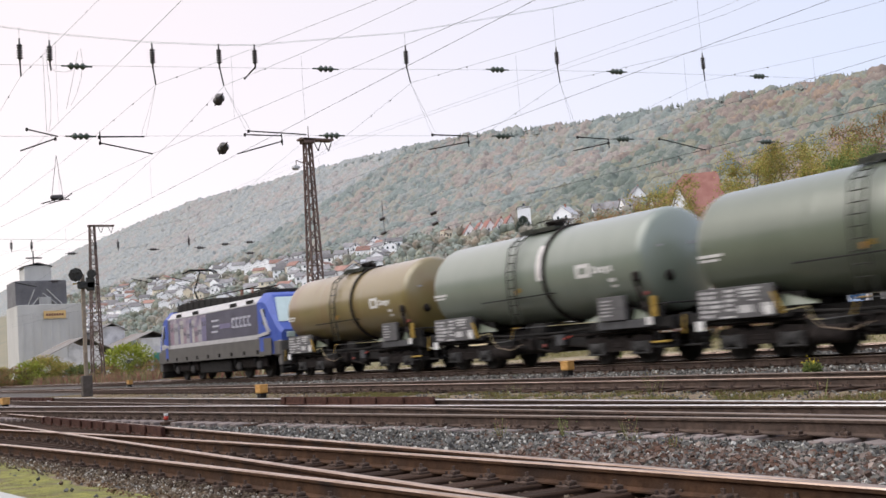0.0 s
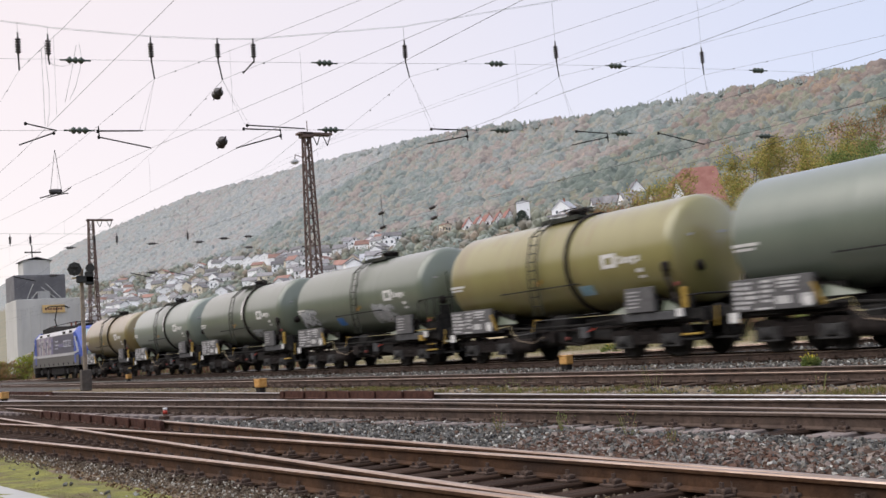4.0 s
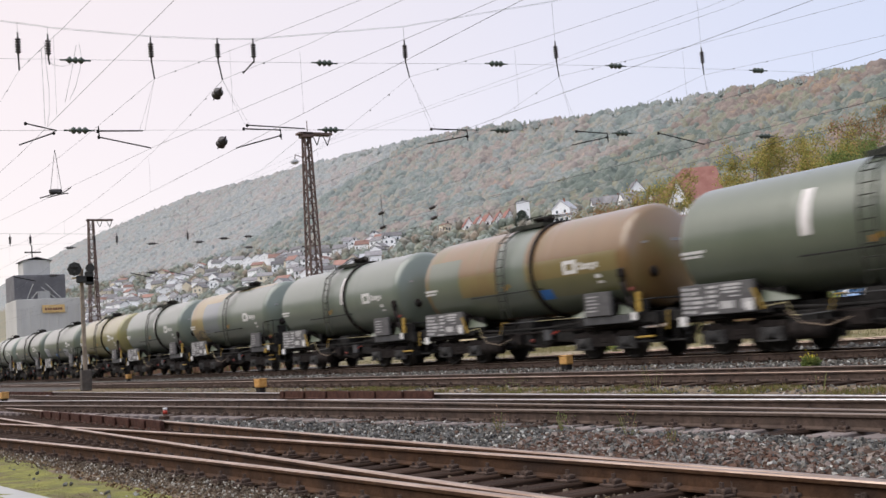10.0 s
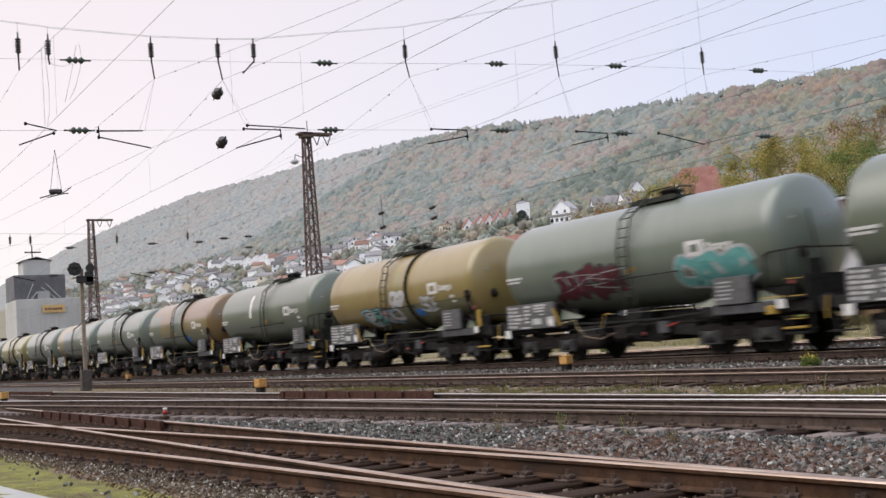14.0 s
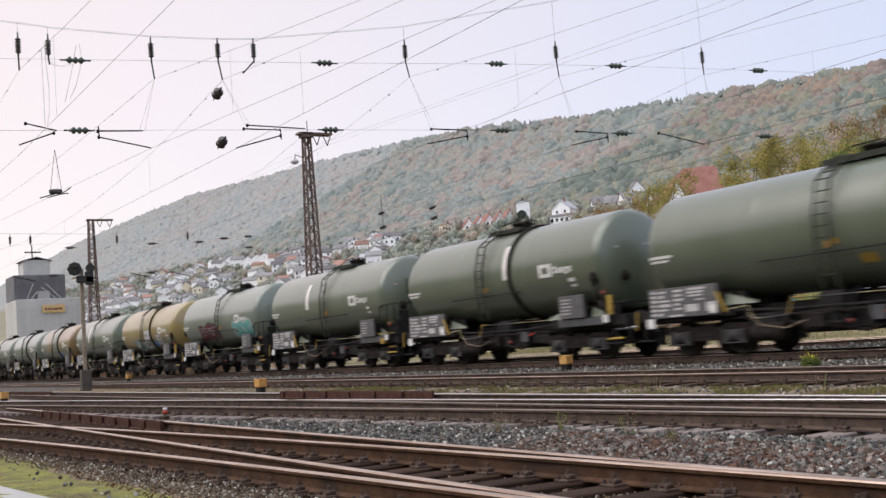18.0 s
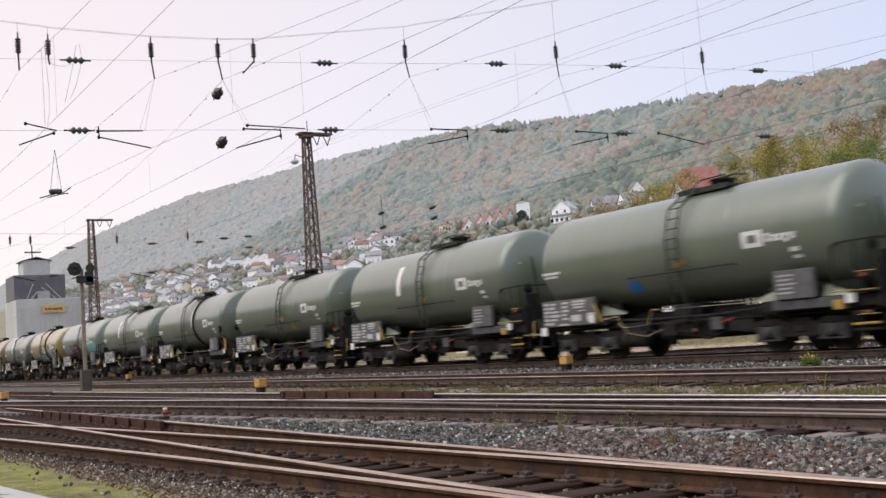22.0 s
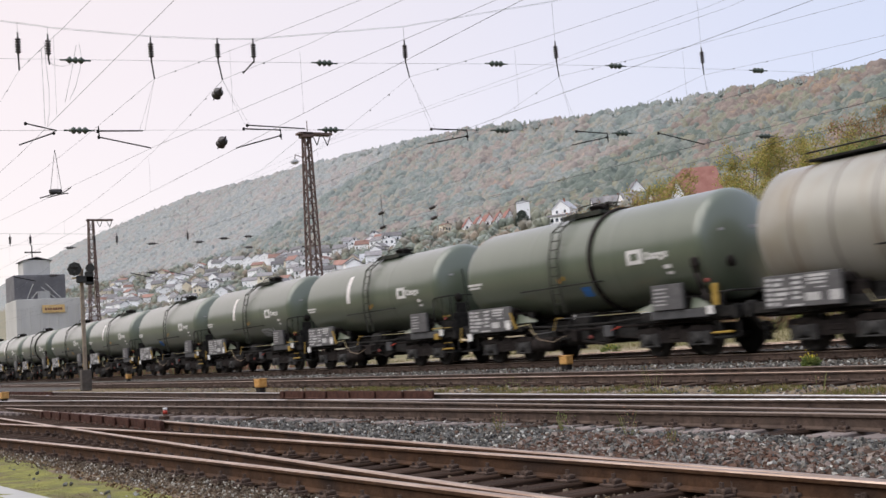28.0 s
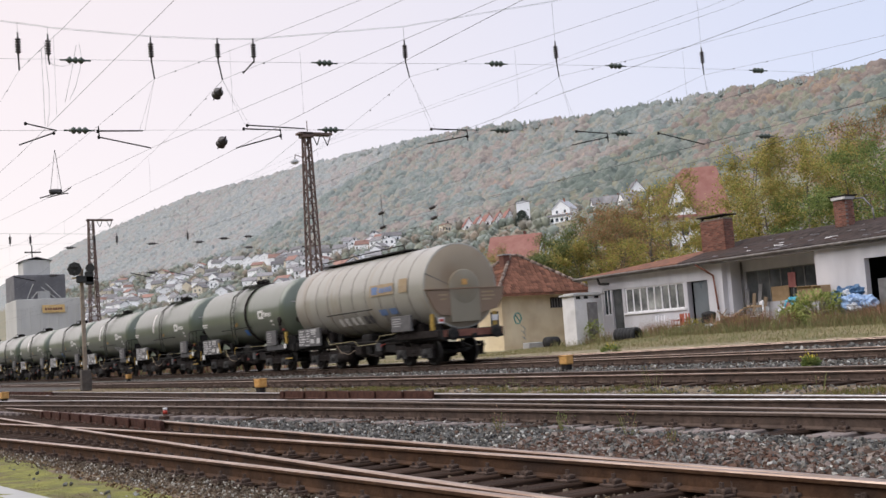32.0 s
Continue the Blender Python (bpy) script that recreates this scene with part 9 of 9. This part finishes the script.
bush(-128, 30.2, 0.3, 1.3, 1.9, M_LEAF_DEEP, 7, "green bush by the silo works", 1500, 0.14)
bush(-130, 22.6, 0.3, 1.9, 2.0, M_LEAF_RUST, 8, "brownish bush by the silo works", 1800, 0.14)
for k, (x, y, r, h, lm, word) in enumerate(((-131, 21.0, 1.6, 2.2, M_LEAF_GREEN, "yellow-green"), (-129, 24.2, 1.7, 2.6, M_LEAF_LIME, "lime green"), (-128, 27.6, 1.5, 2.2, M_LEAF_GREEN, "yellow-green"), (-127, 28.9, 1.4, 1.7, M_LEAF_DARK, "dark green"), (-126, 32.0, 1.5, 1.6, M_LEAF_RUST, "reddish"), (-125, 36.6, 1.8, 1.7, M_LEAF_RUST, "reddish"), (-124, 38.8, 1.7, 1.5, M_LEAF_RUST, "reddish"))):
    bush(x, y, 0.3, r, h, lm, 60 + k, word + " shrub on the bank by the silo works", 1500, 0.12)
for x, y, z, r, h in ((-14.85, 17.35, 0.12, 0.16, 0.20), (-31.0, 25.8, 0.22, 0.36, 0.36)):
    b = bush(x, y, z, r, h, M_LEAF_DEEP, int(-x * 10), "low green plant with yellow flowers beside the rail", 420, 0.05, "flowering_plant")
    rng = np.random.default_rng(int(-x * 7))
    P = rng.normal(size=(60, 3)) * np.array([r * 0.45, r * 0.45, 0.06]) + np.array([0, 0, h * 1.0])
    mesh_part("blossom", leaf_mesh(P, 0.028, 9, "blossom", M_FLOWER), None, b, "small yellow blossoms")


def blades(name, pts, hmin, hmax, width, material, seed, label, lean=0.35):
    """Upright tapering blades, three quads' worth each, in one mesh."""
    rng = np.random.default_rng(seed)
    P = np.asarray(pts)
    n = len(P)
    h = rng.uniform(hmin, hmax, (n, 1))
    a = rng.uniform(0, 2 * np.pi, (n, 1))
    side = np.concatenate([np.cos(a), np.sin(a), np.zeros((n, 1))], 1) * width
    bend = np.concatenate([rng.normal(size=(n, 2)) * lean, np.zeros((n, 1))], 1) * h
    up = np.array([0, 0, 1.0]) * h
    v = np.stack([P - side, P + side, P + side * 0.7 + up * 0.55 + bend * 0.35, P - side * 0.7 + up * 0.55 + bend * 0.35, P + up + bend], 1).reshape(-1, 3)
    f = []
    for i in range(n):
        k = 5 * i
        f += [(k, k + 1, k + 2, k + 3), (k + 3, k + 2, k + 4)]
    me = bpy.data.meshes.new(name)
    me.from_pydata(v.tolist(), [], f)
    me.materials.append(material)
    return tagged(new(name, me), label, "grass", kind="stuff")


rg = np.random.default_rng(8)


def scatter(n, x0, x1, y0, y1, clump=0.0, dens=None):
    out = []
    while len(out) < n:
        x, y = rg.uniform(x0, x1), rg.uniform(y0, y1)
        if clump and noise.noise(Vector((x * clump, y * clump, 1.3))) < 0.05:
            continue
        out.append((x, y, ground_z(x, y) - 0.02))
    return out


def clumps(n, x0, x1, y0, y1, floor_at):
    """Spots gathered in uneven clumps."""
    return [p for p in scatter(n, x0, x1, y0, y1) if noise.noise(Vector((p[0] * 0.8, p[1] * 1.1, 3.3))) + 0.4 * noise.noise(Vector((p[0] * 2.6, p[1] * 2.6, 7.1))) > floor_at]


M_WEED_GREEN = ramp_surf("weed_green", [(0.17, 0.18, 0.07), (0.23, 0.22, 0.10), (0.29, 0.25, 0.13), (0.14, 0.16, 0.06), (0.25, 0.17, 0.10)], scale=5)
blades("weeds", clumps(15000, -34.6, -20, 33.9, 35.4, -0.05) + clumps(5000, -44, -34, 34.9, 36.2, 0.1), 0.25, 0.85, 0.007, M_WEED, 1, "tall reddish-brown dry weeds in front of the yard building")
blades("weeds", clumps(15000, -36.5, -20, 33.4, 35.2, -0.3) + clumps(6000, -46, -34, 34.2, 36.2, -0.1), 0.08, 0.5, 0.008, M_WEED_GREEN, 11, "olive-green weeds and grass in front of the yard building")
blades("meadow_grass", scatter(5000, -60, -18, 26.8, 31, 0.5) + scatter(20000, -48, -18, 30.2, 34.8, 0.0), 0.03, 0.15, 0.009, M_MEADOW, 2, "short yellowish grass beyond the tracks")
blades("verge_grass", scatter(17000, -27, -9.5, 11.0, 13.6, 1.1), 0.03, 0.12, 0.006, M_BLADE, 3, "tufts of grass between the tracks")
blades("verge_grass", scatter(4500, -60, -20, 11.0, 13.8, 1.1), 0.03, 0.10, 0.007, M_BLADE, 4, "tufts of grass between the tracks")
blades("moss_grass", scatter(14000, -16, -5.5, 1.9, 2.9, 0.0), 0.008, 0.03, 0.004, M_BLADE, 5, "short mossy grass beside the kerb", 0.8)
blades("far_weeds", scatter(5000, -150, -62, 23.5, 28, 0.3), 0.3, 1.1, 0.03, M_WEED, 6, "tall dry weeds along the line")
for k, (x, y, h) in enumerate(((-9.75, 7.35, 0.30), (-8.55, 7.25, 0.34), (-10.6, 7.1, 0.28), (-9.0, 10.6, 0.5), (-15.5, 10.7, 0.5), (-12.2, 10.9, 0.6), (-7.6, 6.95, 0.2))):
    w = thing("weed_stalk", pose(x, y, 0.0), "thin dry weed growing in the ballast", "weed", "weeds in the ballast")
    rnd = random.Random(k)
    for q in range(6):
        a = rnd.uniform(0, 6.28)
        b = (math.cos(a) * h * 0.3, math.sin(a) * h * 0.3, h * rnd.uniform(0.6, 1.0))
        part("stem", beam(bmesh.new(), (0, 0, 0), b, 0.005, seg=4), M_WEED, w)
    P = rg.normal(size=(90, 3)) * np.array([h * 0.18, h * 0.18, h * 0.25]) + np.array([0, 0, h * 0.6])
    mesh_part("leaves", leaf_mesh(P, 0.012, k, "leaves", M_LEAF_DEEP if k in (0, 4) else M_WEED), None, w)
# fallen leaves on the dirt beside the nearest rail
P = np.array([(x, y, z + 0.035) for x, y, z in scatter(3800, -22, -3.5, 2.5, 3.9) + scatter(2600, -24, -3.5, 3.9, 5.5) + scatter(900, -14, -4, 5.6, 7.5)])
litter = new("leaf_litter", leaf_mesh(P, 0.02, 31, "leaf_litter", M_LITTER))
tagged(litter, "scattered brown fallen leaves between the sleepers", "leaves", kind="stuff")


# ---- ballast stones, sleepers, fastenings, tiles ----
def stones(name, pts, lo, hi, material, seed, label):
    """Angular crushed stones: jittered boxes in one mesh."""
    rng = np.random.default_rng(seed)
    P = np.asarray(pts)
    n = len(P)
    base = np.array([(-1, -1, -1), (1, -1, -1), (1, 1, -1), (-1, 1, -1), (-1, -1, 1), (1, -1, 1), (1, 1, 1), (-1, 1, 1)], float) * 0.5
    v = base[None] * rng.uniform(0.45, 1.25, (n, 8, 3))
    v *= rng.uniform(lo, hi, (n, 1, 1)) * rng.uniform(0.6, 1.25, (n, 1, 3))
    q = rng.normal(size=(n, 4))
    q /= np.linalg.norm(q, axis=1)[:, None]
    w, x, y, z = q.T
    R = np.stack([np.stack([1 - 2 * (y * y + z * z), 2 * (x * y - z * w), 2 * (x * z + y * w)], 1), np.stack([2 * (x * y + z * w), 1 - 2 * (x * x + z * z), 2 * (y * z - x * w)], 1), np.stack([2 * (x * z - y * w), 2 * (y * z + x * w), 1 - 2 * (x * x + y * y)], 1)], 1)
    v = np.einsum("nij,nkj->nki", R, v) + P[:, None, :]
    quad = np.array([(0, 3, 2, 1), (4, 5, 6, 7), (0, 1, 5, 4), (1, 2, 6, 5), (2, 3, 7, 6), (3, 0, 4, 7)])
    f = (quad[None] + 8 * np.arange(n)[:, None, None]).reshape(-1, 4)
    me = bpy.data.meshes.new(name)
    me.from_pydata(v.reshape(-1, 3).tolist(), [], f.tolist())
    me.materials.append(material)
    return tagged(new(name, me), label, "ballast", kind="stuff")


def stone_points(n, x0, x1, y0, y1, lift=0.012, power=1.0):
    out = []
    for _ in range(n):
        x = x1 + (x0 - x1) * rg.random() ** power
        y = rg.uniform(y0, y1)
        out.append((x, y, ground_z(x, y) + rg.uniform(-0.012, lift + 0.012)))
    return out


stones("ballast_stones", stone_points(40000, -32, -4.0, 5.62, 7.75, 0.035, 1.7), 0.017, 0.048, M_STONE, 1, "coarse grey crushed stone between the tracks")
stones("rusty_ballast", stone_points(8000, -9.5, -4.0, 5.6, 7.2, 0.04, 1.2), 0.02, 0.052, M_STONE_RUST, 2, "rust-stained crushed stone near the rail")
stones("ballast_stones", stone_points(6500, -45, -8.0, 8.6, 13.9, 0.01, 1.4), 0.02, 0.048, M_STONE, 3, "grey crushed stone around the second track")
stones("ballast_stones", stone_points(12500, -70, -12.5, 16.2, 19.4, 0.025, 1.4), 0.03, 0.062, M_STONE, 4, "pale crushed stone beside the main line")
stones("ballast_stones", stone_points(3500, -45, -15, 21.4, 26.5, 0.03, 1.2), 0.05, 0.10, M_STONE, 5, "crushed stone beside the branch track")
def by_rail(n, lo, hi):
    """Spots beside the nearest rail, on its outer side."""
    out = []
    for _ in range(n):
        x = -3.5 - 24 * rg.random() ** 1.4
        y = y_b(x) - 1.44 - rg.uniform(lo, hi)
        out.append((x, y, max(ground_z(x, y), 0.02 if hi < 0.7 else -0.1) + rg.uniform(-0.012, 0.02)))
    return out


stones("dirt_stones", by_rail(8500, 0.08, 0.6) + by_rail(5000, 0.08, 0.85), 0.006, 0.024, M_STONE_DIRT, 6, "dirty gravel beside the nearest rail")
stones("pale_chips", by_rail(420, 0.1, 1.3), 0.012, 0.038, M_STONE, 8, "pale stone chips in the dirt beside the nearest rail")
stones("dirt_stones", stone_points(10000, -30, -3.5, 3.3, 5.6, 0.015, 1.5), 0.012, 0.036, M_STONE_DIRT, 7, "oily gravel between the timber sleepers")

SL_TIMBER = sleeper_mesh(1.0, 0.25, 0.20)
SL_TIMBER.materials.append(M_TIMBER)
SL_CONC = sleeper_mesh(2.55, 0.27, 0.20)
SL_CONC.materials.append(M_CONCRETE_SL)
x = -3.2
while x > -36:
    lo, hi = y_b(x) - 1.44 - (0.5 if x > -6.5 else 0.2), y_a(x) + 0.5
    mid, length = (lo + hi) / 2, hi - lo
    mesh_part("sleeper", SL_TIMBER, None, turnout_1, "", Matrix.Translation((x, mid, 0.028)) @ Matrix.Rotation(rg.uniform(-0.012, 0.012), 4, "Z") @ Matrix.Diagonal((rg.uniform(0.92, 1.05), length, 1, 1)))
    for yf in (y_a, y_c, y_b, lambda q: y_b(q) - 1.44):
        if not (yf is y_c and x < -20):
            mesh_part("fastening", FASTENING, None, turnout_1, "", Matrix.Translation((x, yf(x), 0.028)))
    x -= 0.50
x = -4.6
while x > -46:
    lo, hi = (y_t3d(x) - 0.45 if x > -34 else y_t3c(x) - 0.5), y_t3a(x) + 0.5
    mesh_part("sleeper", SL_TIMBER if x > -30 and int(x * 2) % 7 == 0 else SL_CONC, None, turnout_3, "", Matrix.Translation((x, (lo + hi) / 2, 0.097)) @ Matrix.Diagonal((1, (hi - lo) / (1.0 if x > -30 and int(x * 2) % 7 == 0 else 2.55), 1, 1)))
    for yf in (y_t3a, y_t3c, y_t3d, y_t3b):
        if not (yf in (y_t3d, y_t3b) and x < -32):
            mesh_part("fastening", FASTENING, None, turnout_3, "", Matrix.Translation((x, yf(x), 0.097)))
    x -= 0.50
for tr, yc, zt, x0, x1 in ((track_3, 15.02, Z2, -9, -60), (main_track, 20.39, ZT, -13, -80)):
    x = x0
    while x > x1:
        mesh_part("sleeper", SL_TIMBER, None, tr, "", Matrix.Translation((x, yc, zt - 0.152)) @ Matrix.Diagonal((1, 2.5, 1, 1)))
        for s in (-0.73, 0.73):
            mesh_part("fastening", FASTENING, None, tr, "", Matrix.Translation((x, yc + s, zt - 0.152)))
        x -= 0.62
tile_slope(beige, hip[0], hip[1], RA, RA, 9)
tile_slope(beige, hip[1], hip[2], RA, RB, 14)


def motions():
    """The train runs out to the left, slowing a little, and its wheels roll with it."""
    for th, s0, _ in TRAIN + [(LOCO, -10.25, 0)]:
        walk(th, [(t, pose(train_x(t) + s0, TRAIN_Y, ZT)) for t in range(0, 33)])
        for w in [c for c in th.children if c.name.startswith("wheelset")]:
            at, r = w.matrix_basis.translation, 0.455 * w.scale.x
            walk(w, [(k / 15, Matrix.Translation(at) @ Matrix.Rotation((train_x(k / 15) - train_x(0)) / r, 4, "Y")) for k in range(0, 481)])


motions()
